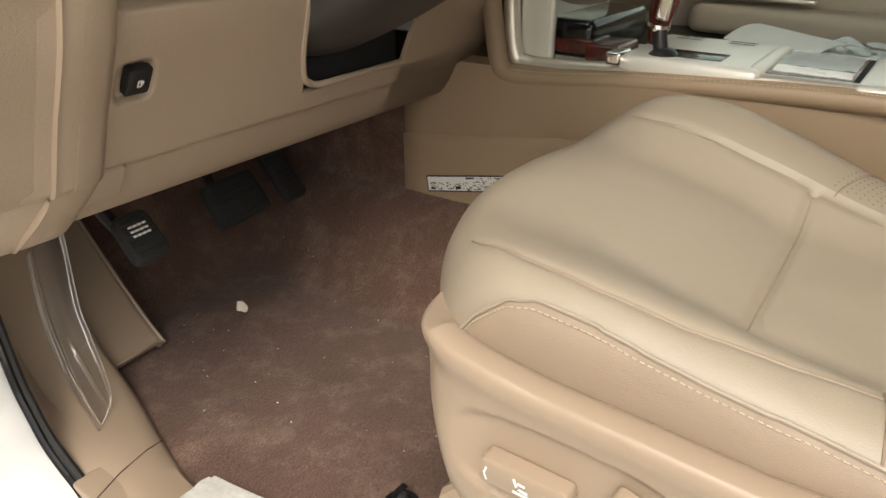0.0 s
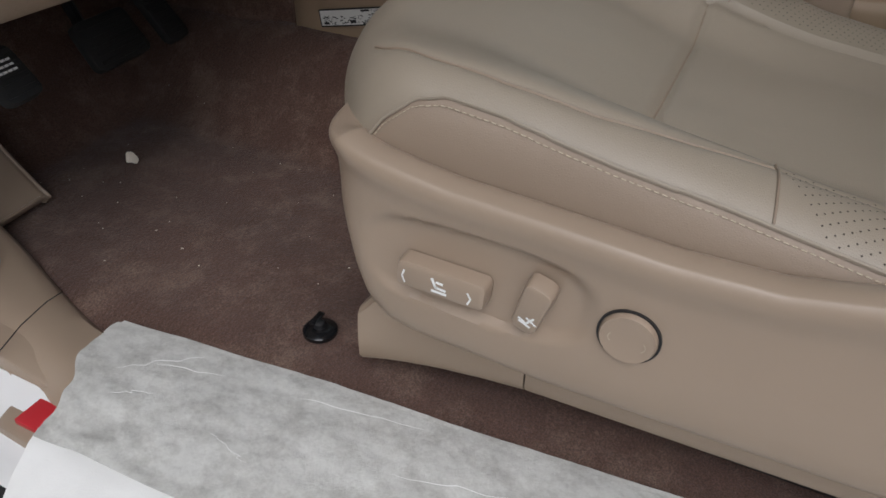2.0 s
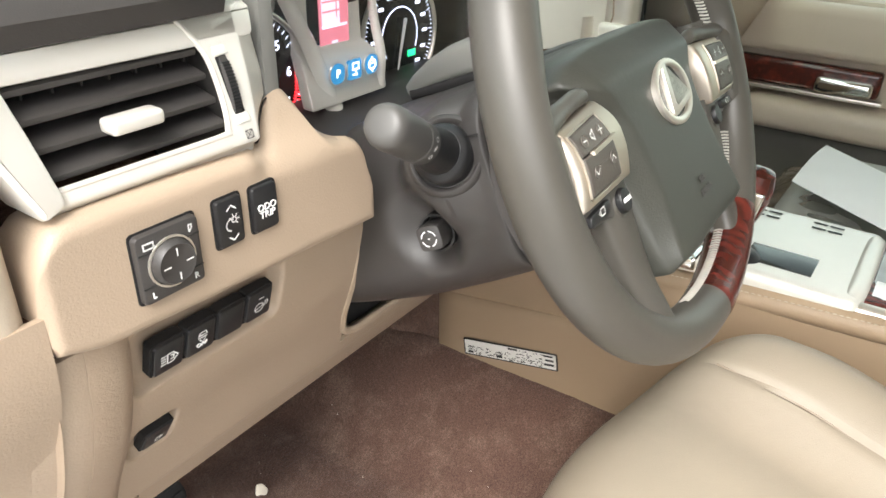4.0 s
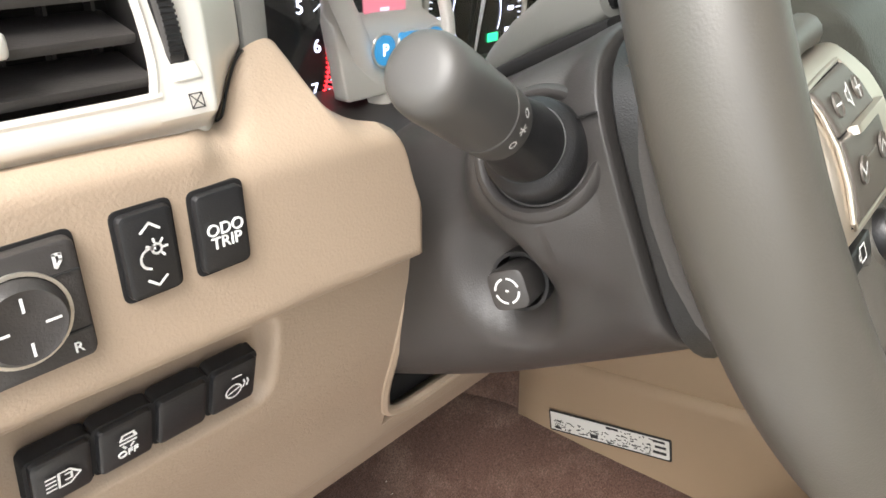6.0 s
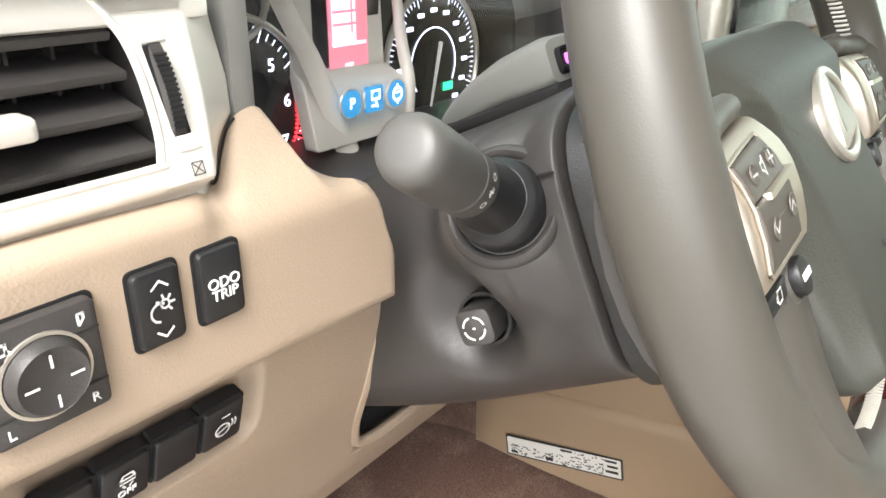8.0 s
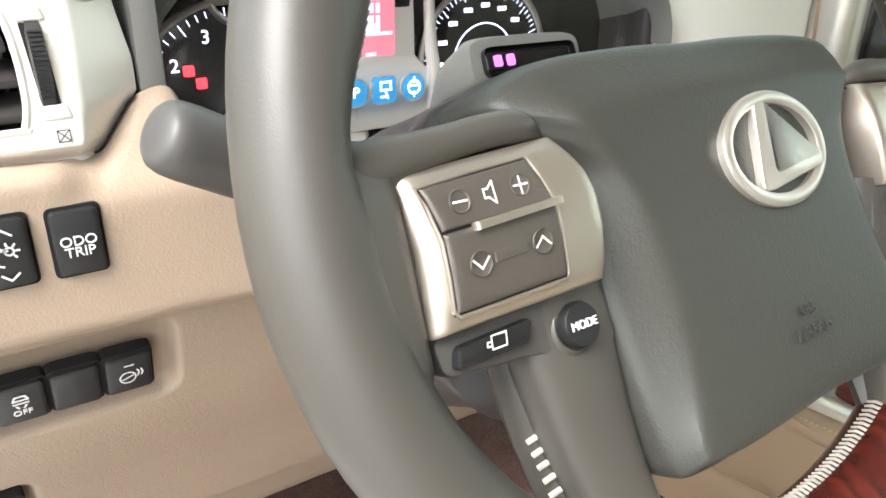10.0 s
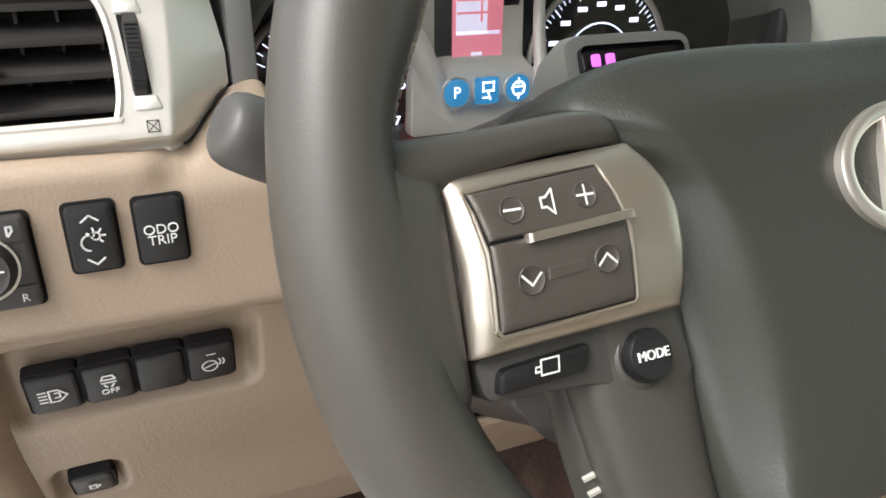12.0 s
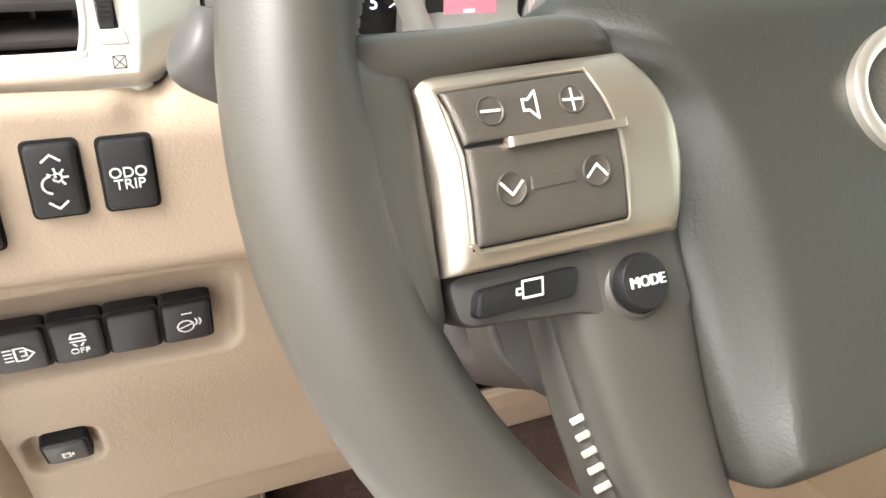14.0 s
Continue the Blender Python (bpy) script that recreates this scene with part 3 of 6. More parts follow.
# white fabric cover over the sill
def cover_pt(u, v):
    y = -0.236 - 1.1 * v
    xi = lerp([(-1.4, -0.19), (-0.8, -0.214), (-0.629, -0.229), (-0.465, -0.239), (-0.236, -0.262)], y)
    fold = lerp([(-1.4, -0.388), (-0.47, -0.3955), (-0.236, -0.404)], y) + 0.0015 * noise.noise(Vector((y * 9, 2, 0.7)))
    w = 0.004 * noise.noise(Vector((u * 4, y * 14, 0.3))) + 0.002 * noise.noise(Vector((u * 7, y * 44, 5.0))) + 0.0012 * noise.noise(Vector((u * 13, y * 90, 8.0)))
    x = xi + (fold - xi) * u
    z = 0.009 + w * 0.3 if u < 0.04 else 0.011 + 0.006 * math.sin(u * math.pi) + w * (0.3 + u * (1 - soft(0.9, 1.0, u)))
    y -= (0.042 * soft(0.2, 0.95, u) + 0.008 * noise.noise(Vector((u * 6, 1, 1)))) * (1 - soft(0, 0.1, v))
    return Vector((x, y, z))


def flap_pt(u, v):
    """The part that hangs outwards over the painted sill."""
    y = -0.274 - 1.06 * v
    x = lerp([(-1.4, -0.380), (-0.47, -0.3885), (-0.236, -0.397)], y) - 0.125 * u
    z = lerp([(0.0, 0.0085), (0.12, 0.005), (0.3, -0.009), (0.5, -0.024), (0.75, -0.036), (1.0, -0.052)], u)
    w = 0.0025 * noise.noise(Vector((u * 3, y * 9, 4.3))) + 0.0008 * noise.noise(Vector((u * 16, y * 30, 1.0)))
    y -= (0.022 * u + 0.004 * noise.noise(Vector((u * 5, 3, 1)))) * (1 - soft(0, 0.1, v))
    return Vector((x, y, z + w * soft(0.06, 0.3, u)))


cover = whole("sill_cover", solid(sheet(cover_pt, 70, 170), 0.0012), COVER, "white nonwoven fabric cover over the door sill, stained grey", "fabric cover")
part("outer_flap", solid(sheet(flap_pt, 30, 120), 0.0012), FLAP, cover, "paler white flap hanging over the painted sill")
for k, (u0, v0, u1, v1) in enumerate(((0.45, 0.04, 0.12, 0.1), (0.62, 0.05, 0.5, 0.09), (0.3, 0.07, 0.22, 0.13), (0.62, 0.16, 0.7, 0.2), (0.2, 0.2, 0.12, 0.3), (0.45, 0.3, 0.3, 0.42), (0.7, 0.33, 0.45, 0.45), (0.2, 0.45, 0.35, 0.6))):
    ps_ = []
    for i in range(17):
        q = i / 16
        ps_.append(cover_pt(u0 + (u1 - u0) * q + 0.02 * noise.noise(Vector((k, q * 4, 0))), v0 + (v1 - v0) * q + 0.01 * noise.noise(Vector((q * 5, k, 2)))) + Vector((0, 0, 0.0002)))
    part("crease", tube(ps_, [0.0001 + 0.00025 * math.sin(math.pi * i / 16) for i in range(17)], 5), FLAP, cover)
whole("red_strap", rbox((-0.374, -0.24, -0.0165), (0.03, 0.03, 0.006), 0.0015), RED, "small red tag under the fabric cover", "tag")

# ---- things on the carpet ----
rng = random.Random(4)
ch = rounded([(-0.0125, -0.002), (-0.004, 0.009), (0.006, 0.006), (0.012, -0.004), (0.004, -0.009), (-0.004, -0.004)], 0.003, 2)
whole("paper_scrap", slab(ch, lambda u, v, w: Vector((-0.0165 + 0.8 * u, -0.0035 + 0.45 * v + 0.9 * w, 0.0125 - 0.4 * w + 1.1 * v)), 0.003, 0.0006), CHIP, "small torn scrap of cream paper on the carpet", "paper scrap")
clip = thing("floor_hook", (-0.179, -0.412, 0.0), "round black plastic mat hook on the carpet", "mat hook")
part("base", lathe([(0.0175, 0.0), (0.0175, 0.004), (0.015, 0.006), (0.008, 0.007), (0.0, 0.007)], pose(-0.179, -0.412, 0.001), 28), GLOSS, clip)
part("post", lathe([(0.006, 0.005), (0.0055, 0.013), (0.003, 0.0145), (0.0, 0.0145)], pose(-0.179, -0.412, 0.001), 16), BLACK, clip)
part("hook", rbox((-0.176, -0.407, 0.0145), (0.02, 0.007, 0.003), 0.0012), GLOSS, clip)
lint = bmesh.new()
for _ in range(45):
    x, y = rng.uniform(-0.2, 0.16), rng.uniform(-0.42, 0.1)
    s, a = rng.choice((0.0004, 0.0005, 0.0006, 0.0007, 0.0011)), rng.uniform(0, 6.28)
    rbox((0, 0, 0), (s * rng.uniform(1, 3.4), s, 0.0006), 0, bm=lint, m=pose(x, y, floor_z(x, y) + 0.001, 0, 0, math.degrees(a)))
whole("carpet_lint", lint, CHIP, "scattered pale lint and grit on the carpet", "lint", "stuff")

# foot rest and pedals
rest = thing("foot_rest", (-0.18, 0.06, 0.06), "ribbed beige plastic foot rest beside the kick panel", "foot rest")


def rest_pt(u, v):
    x = lerp([(0, -0.226), (1, -0.135)], u) + 0.02 * v * (1 - u)
    return Vector((x, 0.006 + 0.008 * u + 0.16 * v, 0.016 + 0.155 * v ** 1.15 - 0.006 * (max(0, abs(u - 0.5) - 0.42) / 0.08)))


part("plate", solid(sheet(rest_pt, 24, 30), 0.01), SHIELD, rest)
part("edge", tube([rest_pt(1.0, 0.0) + Vector((-0.001, 0, 0.001))] + [rest_pt(1.0, k / 8) + Vector((-0.001, 0, 0.002)) for k in range(9)], 0.0026, 8), SHIELD, rest)
part("edge", tube([rest_pt(k / 8, 0.0) + Vector((0, 0, 0.001)) for k in range(9)], 0.0022, 8), SHIELD, rest)


def pedal(name, c, w, h, lean, arm_to, label, ribs, plate=True):
    p = thing(name, c, label, "pedal")
    m = facing(c, (1, 0.08, 0), (0, math.sin(radians(lean)), math.cos(radians(lean))))
    out = rounded([(-w / 2, -h / 2), (w / 2, -h / 2), (w / 2 * 0.94, h / 2), (-w / 2 * 0.94, h / 2)], 0.012)
    part("pad", slab(out, lambda u, v, q: m @ Vector((u, v, 0.006 - q)), 0.012, 0.002), RUBBER, p)
    for k in range(ribs):
        v = -h / 2 + h * (k + 0.7) / (ribs + 0.4)
        b = bmesh.new()
        rbox((0, v, 0.0068), (w * 0.8, h / ribs * 0.42, 0.0026), 0.0008, 1, bm=b)
        bmesh.ops.transform(b, matrix=m, verts=b.verts)
        part("tread", b, RUBBER, p)
    part("arm", tube(spline([m @ Vector((0, h * 0.2, -0.006)), m @ Vector((0.0, h * 0.6, -0.03)), arm_to], 5), 0.008, 8), BLACK, p)
    return p


pedal("brake_pedal", (0.027, 0.035, 0.155), 0.098, 0.065, 35, (0.05, 0.2, 0.34), "wide black rubber brake pedal", 5)
pedal("accelerator_pedal", (0.142, 0.07, 0.16), 0.045, 0.11, 40, (0.15, 0.22, 0.3), "narrow black accelerator pedal in shade", 6)
pk = pedal("parking_brake_pedal", (-0.192, -0.07, 0.206), 0.046, 0.058, 40, (-0.22, 0.12, 0.36), "small black ribbed parking brake pedal with white print", 4)
part("print", strokes([[(-0.011 + 0.006 * j, 0.004 + 0.0055 * k), (-0.0075 + 0.006 * j, 0.004 + 0.0055 * k)] for k in range(3) for j in range(4)], 0.0024, facing((-0.192, -0.078, 0.209), (1, 0.08, 0), (0, 0.64, 0.77))), WHITE, pk)

# ---- driver's seat ----
seat = thing("driver_seat", (0.0, -0.72, 0.02), "beige leather driver's seat with perforated inserts and power switches", "car seat")
EDGE = [(0.185, 0.0), (0.2, -0.0005), (0.212, -0.003), (0.223, -0.0085), (0.232, -0.0175), (0.2375, -0.032), (0.24, -0.055), (0.24, -0.1)]
EDGE_S = spline(EDGE, 6)
ARC = [0.185]
for a_, b_ in zip(EDGE_S, EDGE_S[1:]):
    ARC.append(ARC[-1] + (b_ - a_).length)


def side_at(s):
    """(x, drop below the ridge) at the arc length s from the seat's middle."""
    if s <= 0.185:
        return Vector((s, 0.0))
    for i, q in enumerate(ARC[1:]):
        if s <= q:
            return EDGE_S[i].lerp(EDGE_S[i + 1], (s - ARC[i]) / (q - ARC[i]))
    return EDGE_S[-1]




def front_y(x):
    """The front edge of the cushion, rounder at its outer corner."""
    return -0.397 - (0.108 if x < 0 else 0.078) * (abs(x) / 0.24) ** 2


MID = [(-1.05, 0.235), (-0.8, 0.243), (-0.70, 0.253), (-0.66, 0.262), (-0.6, 0.281), (-0.55, 0.297), (-0.5, 0.308), (-0.45, 0.312), (-0.38, 0.312)]
RIDGE = [(-1.05, 0.262), (-0.85, 0.276), (-0.77, 0.290), (-0.69, 0.305), (-0.63, 0.315), (-0.57, 0.322), (-0.52, 0.322), (-0.48, 0.318), (-0.38, 0.315)]


RIDGE_R = [(-1.05, 0.25), (-0.85, 0.264), (-0.77, 0.277), (-0.73, 0.289), (-0.675, 0.311), (-0.61, 0.335), (-0.57, 0.345), (-0.52, 0.348), (-0.49, 0.345), (-0.44, 0.337), (-0.38, 0.33)]


def seam_x(y, x=-1.0):
    if x > 0:
        return lerp([(-1.05, 0.146), (-0.6, 0.15), (-0.5, 0.154), (-0.44, 0.158)], y)
    return lerp([(-1.05, 0.164), (-0.77, 0.171), (-0.68, 0.172), (-0.6, 0.182), (-0.54, 0.181), (-0.48, 0.17), (-0.45, 0.158)], y)


def smooth_lerp(table, y):
    return (lerp(table, y - 0.02) + 2 * lerp(table, y) + lerp(table, y + 0.02)) / 4


def crest_x(y):
    return lerp([(-1.05, 0.178), (-0.77, 0.182), (-0.72, 0.198), (-0.66, 0.207), (-0.6, 0.208), (-0.54, 0.2), (-0.5, 0.188), (-0.475, 0.172)], y)


def crown(y, x=-1.0):
    return smooth_lerp(RIDGE_R if x > 0 else RIDGE, y)


def seat_pt(s, d):
    """s: signed arc across; d: distance along the profile back from the front edge (negative: down the front)."""
    x, drop = side_at(abs(s))
    x = math.copysign(x, s)
    yf = front_y(x)
    r = 0.06
    if d >= r * 1.57:
        y, z = yf - r - (d - r * 1.57), 0.0
    elif d >= 0:
        a = d / r
        y, z = yf - r + r * math.cos(a), -r + r * math.sin(a)
    else:
        y, z = yf - 0.012 * min(1, -d / 0.1), -r + d
    lo, hi = smooth_lerp(MID, y), crown(y, x)
    top = lo + (hi - lo) * soft(0.09, 0.2, abs(x)) + drop
    seam = math.exp(-((abs(x) - seam_x(y, x)) / 0.0032) ** 2) * soft(-0.46, -0.51, y) if abs(s) < 0.21 else 0.0
    if x < 0:
        seam = 0.42 * math.exp(-((-x - crest_x(y)) / 0.0042) ** 2) * soft(-0.462, -0.51, y)
    if -0.171 < x < 0.15:
        seam += math.exp(-((y + 0.672 - 0.06 * (x - 0.15) * 0.3) / 0.0045) ** 2)
    puff = 0.004 * math.exp(-((abs(x) / 0.1) ** 2)) * math.exp(-((y + 0.60) / 0.04) ** 2)
    return Vector((x, y, max(0.2, top + z) + puff - 0.005 * seam + 0.0012 * noise.noise(Vector((x * 22, y * 22, 7)))))


def seat_part(name, s0, s1, d0, d1, nu, nv, mat, label=""):
    return part(name, sheet(lambda u, v: seat_pt(s0 + (s1 - s0) * u, d0 + (d1 - d0) * v), nu, nv), mat, seat, label)


XR = 0.06 * 1.57
D_X = front_y(0.0) - 0.06 - (-0.672) + XR      # distance of the cross seam from the front
front = seat_part("front_cushion", -0.172, 0.155, -0.06, D_X, 80, 110, LEATHER)
rear = seat_part("rear_cushion", -0.172, 0.155, D_X, 0.62, 80, 90, LEATHER, "perforated beige leather insert")
seat_part("bolster", -0.172, -ARC[-1], -0.04, 0.62, 64, 190, LEATHER)
seat_part("bolster", 0.155, ARC[-1], -0.04, 0.62, 60, 190, LEATHER)


def stitch_z(y):
    return lerp([(-1.0, 0.238), (-0.833, 0.265), (-0.75, 0.280), (-0.683, 0.290), (-0.609, 0.3045), (-0.57, 0.309), (-0.549, 0.305), (-0.528, 0.289), (-0.512, 0.266), (-0.507, 0.25)], y)


def side_x(y, z):
    best, bx = 9, -0.24
    for p in EDGE_S[4:]:
        e = abs(crown(y) + p.y - z)
        if e < best:
            best, bx = e, -p.x
    return bx


def side_pt(u, v):
    y = -0.5075 - 0.45 * u
    z = 0.236 + (stitch_z(y) - 0.236) * v
    return Vector((side_x(y, z) - 0.0032, y, z))


part("side_panel", solid(sheet(side_pt, 90, 10), 0.001), LEATHER2, seat, "darker tan leather side panel")
pts = [side_pt(i / 90, 1) + Vector((-0.0006, 0, 0.0006)) for i in range(91)]
part("piping", tube(pts, 0.0016, 6), LEATHER, seat)
st = bmesh.new()
low_pts = []
for i in range(91):
    y_ = -0.5075 - 0.45 * i / 90
    z_ = stitch_z(y_) - 0.0042
    low_pts.append(Vector((side_x(y_, z_) - 0.0040, y_, z_)))
for a, b in zip(low_pts, low_pts[1:]):
    n_ = max(1, round((b - a).length / 0.0036))
    for k in range(n_):
        p, q = a.lerp(b, k / n_), a.lerp(b, (k + 0.62) / n_)
        tube([p, q], 0.00048, 5, bm=st)
tagged(part("stitching", st, THREAD, seat, "cream stitching along the side seam"), kind="stuff")
def on_seat(x, y):
    """The point of the cushion's top over (x, y)."""
    d = front_y(x) - 0.06 - y + XR
    return seat_pt(math.copysign(abs(x), x), max(d, 0.03))


def on_arc(x, y):
    lo_, hi_ = 0.15, ARC[-1]
    for _ in range(30):
        mid_ = (lo_ + hi_) / 2
        lo_, hi_ = (mid_, hi_) if side_at(mid_).x < x else (lo_, mid_)
    return seat_pt(-lo_, front_y(-x) - 0.06 - y + XR)


part("crest_seam", tube([on_arc(crest_x(-0.485 - 0.285 * i / 60), -0.485 - 0.285 * i / 60) + Vector((0, 0, 0.0002)) for i in range(61)], 0.0011, 6), LEATHER2, seat)
for s_ in (1,):
    part("seam", tube([on_seat(s_ * seam_x(-0.48 - 0.5 * i / 60, s_), -0.48 - 0.5 * i / 60) + Vector((0, 0, 0.0004)) for i in range(61)], 0.0009, 6), LEATHER2, seat)
part("cross_seam", tube([on_seat(-0.166 + 0.312 * i / 30, -0.672 + 0.018 * (-0.3 + 0.29 * i / 30) * 1.0) + Vector((0, 0, 0.0004)) for i in range(31)], 0.0009, 6), LEATHER2, seat)


def bolster_line(sgn, y0, y1):
    out_ = []
    for i in range(25):
        s_ = (0.174 if sgn < 0 else 0.152) + 0.085 * i / 24
        y = y0 + (y1 - y0) * i / 24
        x_ = side_at(s_).x
        out_.append(seat_pt(sgn * s_, front_y(sgn * x_) - 0.06 - y + XR) + Vector((0, 0, 0.0008)))
    return out_


part("bolster_seam", tube(bolster_line(-1, -0.768, -0.778), 0.0009, 6), LEATHER2, seat)
part("bolster_seam", tube(bolster_line(1, -0.69, -0.735), 0.0008, 6), LEATHER2, seat)
# perforations
holes = bmesh.new()


def dot(p, nrm, r=0.0007):
    t = nrm.orthogonal().normalized()
    w = nrm.cross(t)
    vs = [holes.verts.new(p + nrm * 0.0004 + (t * math.cos(a) + w * math.sin(a)) * r) for a in (0, 1.05, 2.09, 3.14, 4.19, 5.24)]
    holes.faces.new(vs)


def dots(s0, s1, d0, d1, ds, dd):
    ns, nd = int(abs(s1 - s0) / ds), int((d1 - d0) / dd)
    for i in range(ns):
        for j in range(nd):
            s, d = s0 + (s1 - s0) * (i + 0.5 * (j % 2)) / ns, d0 + (d1 - d0) * j / nd
            p = seat_pt(s, d)
            n_ = (seat_pt(s + 0.002, d) - p).cross(seat_pt(s, d + 0.002) - p).normalized()
            dot(p, n_ if n_.z > 0 or abs(n_.x) > 0.7 else -n_)


dots(-0.178, -0.250, 0.345, 0.5, 0.0055, 0.0058)
dots(0.160, 0.215, 0.29, 0.45, 0.0055, 0.0058)
tagged(part("perforations", holes, PERF, seat, "fine punched holes"), kind="stuff")

# plastic side shield
SH_PATH = spline([(-0.258, -1.08), (-0.262, -0.90), (-0.264, -0.72), (-0.264, -0.60), (-0.264, -0.55), (-0.2605, -0.518), (-0.249, -0.4965), (-0.226, -0.483), (-0.19, -0.4745), (-0.13, -0.464), (-0.05, -0.46)], 24)


def sh_top(y):
    return lerp([(-1.08, 0.315), (-0.95, 0.29), (-0.83, 0.266), (-0.79, 0.258), (-0.73, 0.257), (-0.66, 0.262), (-0.588, 0.266), (-0.523, 0.276), (-0.505, 0.279), (-0.466, 0.27)], y)


def sh_bot(y):
    return lerp([(-1.08, 0.118), (-0.66, 0.115), (-0.56, 0.12), (-0.536, 0.124), (-0.516, 0.137), (-0.507, 0.153), (-0.498, 0.176), (-0.487, 0.2), (-0.466, 0.215)], y)


def sh_row(i):
    p = SH_PATH[i]
    a, b = SH_PATH[max(i - 1, 0)], SH_PATH[min(i + 1, len(SH_PATH) - 1)]
    t = (b - a).normalized()
    o = Vector((-t.y, t.x))
    zt, zb = sh_top(p.y), sh_bot(p.y)
    h = zt - zb
    sec = [(-0.03, zt - 0.012), (-0.018, zt - 0.002), (-0.008, zt), (0.0005, zt - h * 0.012), (0.0038, zt - h * 0.03), (0.0052, zt - h * 0.065), (0.0046, zt - h * 0.11), (0.0022, zt - h * 0.17), (0.0002, zt - h * 0.25), (-0.001, zb + h * 0.55),
           (-0.001, zb + h * 0.4), (-0.002, zb + h * 0.26), (-0.0045, zb + h * 0.13), (-0.0085, zb + h * 0.045), (-0.014, zb + h * 0.01), (-0.022, zb), (-0.04, zb + h * 0.03)]
    def dish(y, z):
        u, v = (y + 0.604) / 0.091, (z - 0.1975) / 0.038
        return 0.0066 * soft(-0.51, -0.56, y) * (1 - soft(0.84, 1.0, (abs(u) ** 3 + abs(v) ** 3) ** (1 / 3)))
    return [Vector((p.x + o.x * (n_ - dish(p.y, z)), p.y + o.y * n_, z)) for n_, z in spline(sec, 6)]


shield = part("side_shield", rings([sh_row(i) for i in range(len(SH_PATH))], closed=False), SHIELD, seat, "smooth beige plastic side shield")
FS = lambda y, z, x=-0.2645, lean=0.0: facing((x, y, z), (0, -1, 0.02), (0, math.sin(radians(lean)), math.cos(radians(lean))))
m1 = FS(-0.586, 0.191)
bar = part("position_switch", slab(rounded([(-0.034, -0.0095), (0.033, -0.0125), (0.035, 0.0095), (-0.032, 0.0125)], 0.006), lambda u, v, w: m1 @ Vector((u, v, 0.0075 - w)), 0.014, 0.003), SHIELD, shield)
on_bar = m1 @ Matrix.Translation((0, -0.001, 0.0077))
part("arrow_mark", strokes([[(-0.026, 0.006), (-0.0278, 0.001), (-0.026, -0.004)]], 0.0014, on_bar), WHITE, bar)
part("arrow_mark", strokes([[(0.022, 0.002), (0.0242, -0.002), (0.022, -0.007)]], 0.0014, on_bar), WHITE, bar)
part("seat_mark", strokes([[(-0.0045, 0.0055), (-0.002, -0.001), (0.005, -0.002)], [(-0.0045, -0.0045), (0.0055, -0.005)], [(-0.001, 0.0035), (0.003, 0.003)]], 0.0022, on_bar), WHITE, bar)
m2 = facing((-0.2625, -0.6525, 0.195), (0, -1, -0.28), (0, -0.28, 1)) @ Matrix.Rotation(0.12, 4, "X")
rec = part("recline_switch", slab(rounded([(-0.009, -0.0215), (0.0085, -0.0225), (0.0105, 0.021), (-0.0105, 0.0225)], 0.007), lambda u, v, w: m2 @ Vector((u, v, 0.010 - w)), 0.014, 0.003), SHIELD, shield)
part("seat_mark", strokes([[(-0.005, -0.009), (0.001, -0.011), (0.004, -0.004)], [(0.0, -0.006), (0.007, -0.009)], [(-0.004, -0.0115), (0.004, -0.013)]], 0.0018, m2 @ Matrix.Translation((0, 0, 0.0103))), WHITE, rec)
m3 = FS(-0.715, 0.193)
part("switch_gap", lathe([(0.0205, -0.002), (0.0205, 0.0006), (0.019, 0.0006), (0.019, -0.002)], m3, 40), BLACK, shield)
lum = part("lumbar_switch", lathe([(0.0186, -0.002), (0.0186, 0.0025), (0.0175, 0.0045), (0.013, 0.004), (0.0, 0.0037)], m3, 40), SHIELD, shield)
for a_ in (arc(-0.008, 0, 0.004, 130, 230, 4), arc(0.008, -0.002, 0.004, -60, 50, 4)):
    part("arrow_mark", strokes([a_], 0.0007, m3 @ Matrix.Translation((0, 0, 0.0045))), THREAD, lum)


def rail_row(y):
    zb = lerp([(-1.2, 0.075), (-0.64, 0.061), (-0.617, 0.059), (-0.549, 0.048), (-0.505, 0.036), (-0.483, 0.028)], y)
    zt = lerp([(-0.55, 0.15), (-0.51, 0.12), (-0.495, 0.102), (-0.483, 0.088)], y)
    return [Vector((x, y, z)) for x, z in ((-0.18, zt), (-0.214, zt), (-0.2185, zt - 0.006), (-0.22, (zt + zb) / 2), (-0.2195, zb + 0.008), (-0.214, zb), (-0.18, zb))]


part("rail_cover", rings([rail_row(y) for y in (-0.638, -0.60, -0.56, -0.53, -0.51, -0.492, -0.484)]), SHIELD, seat, "beige plastic seat rail cover")
part("rail_cover", rings([rail_row(y) for y in (-1.2, -1.0, -0.8, -0.7, -0.6395)]), SHIELD, seat, "beige plastic seat rail cover")
part("seat_rail", rbox((-0.15, -0.82, 0.035), (0.035, 0.66, 0.045), 0.004), BLACK, seat)
part("seat_rail", rbox((0.2, -0.82, 0.035), (0.035, 0.7, 0.045), 0.004), BLACK, seat)
part("seat_pan", rbox((0, -0.78, 0.14), (0.40, 0.58, 0.1), 0.02), BLACK, seat)
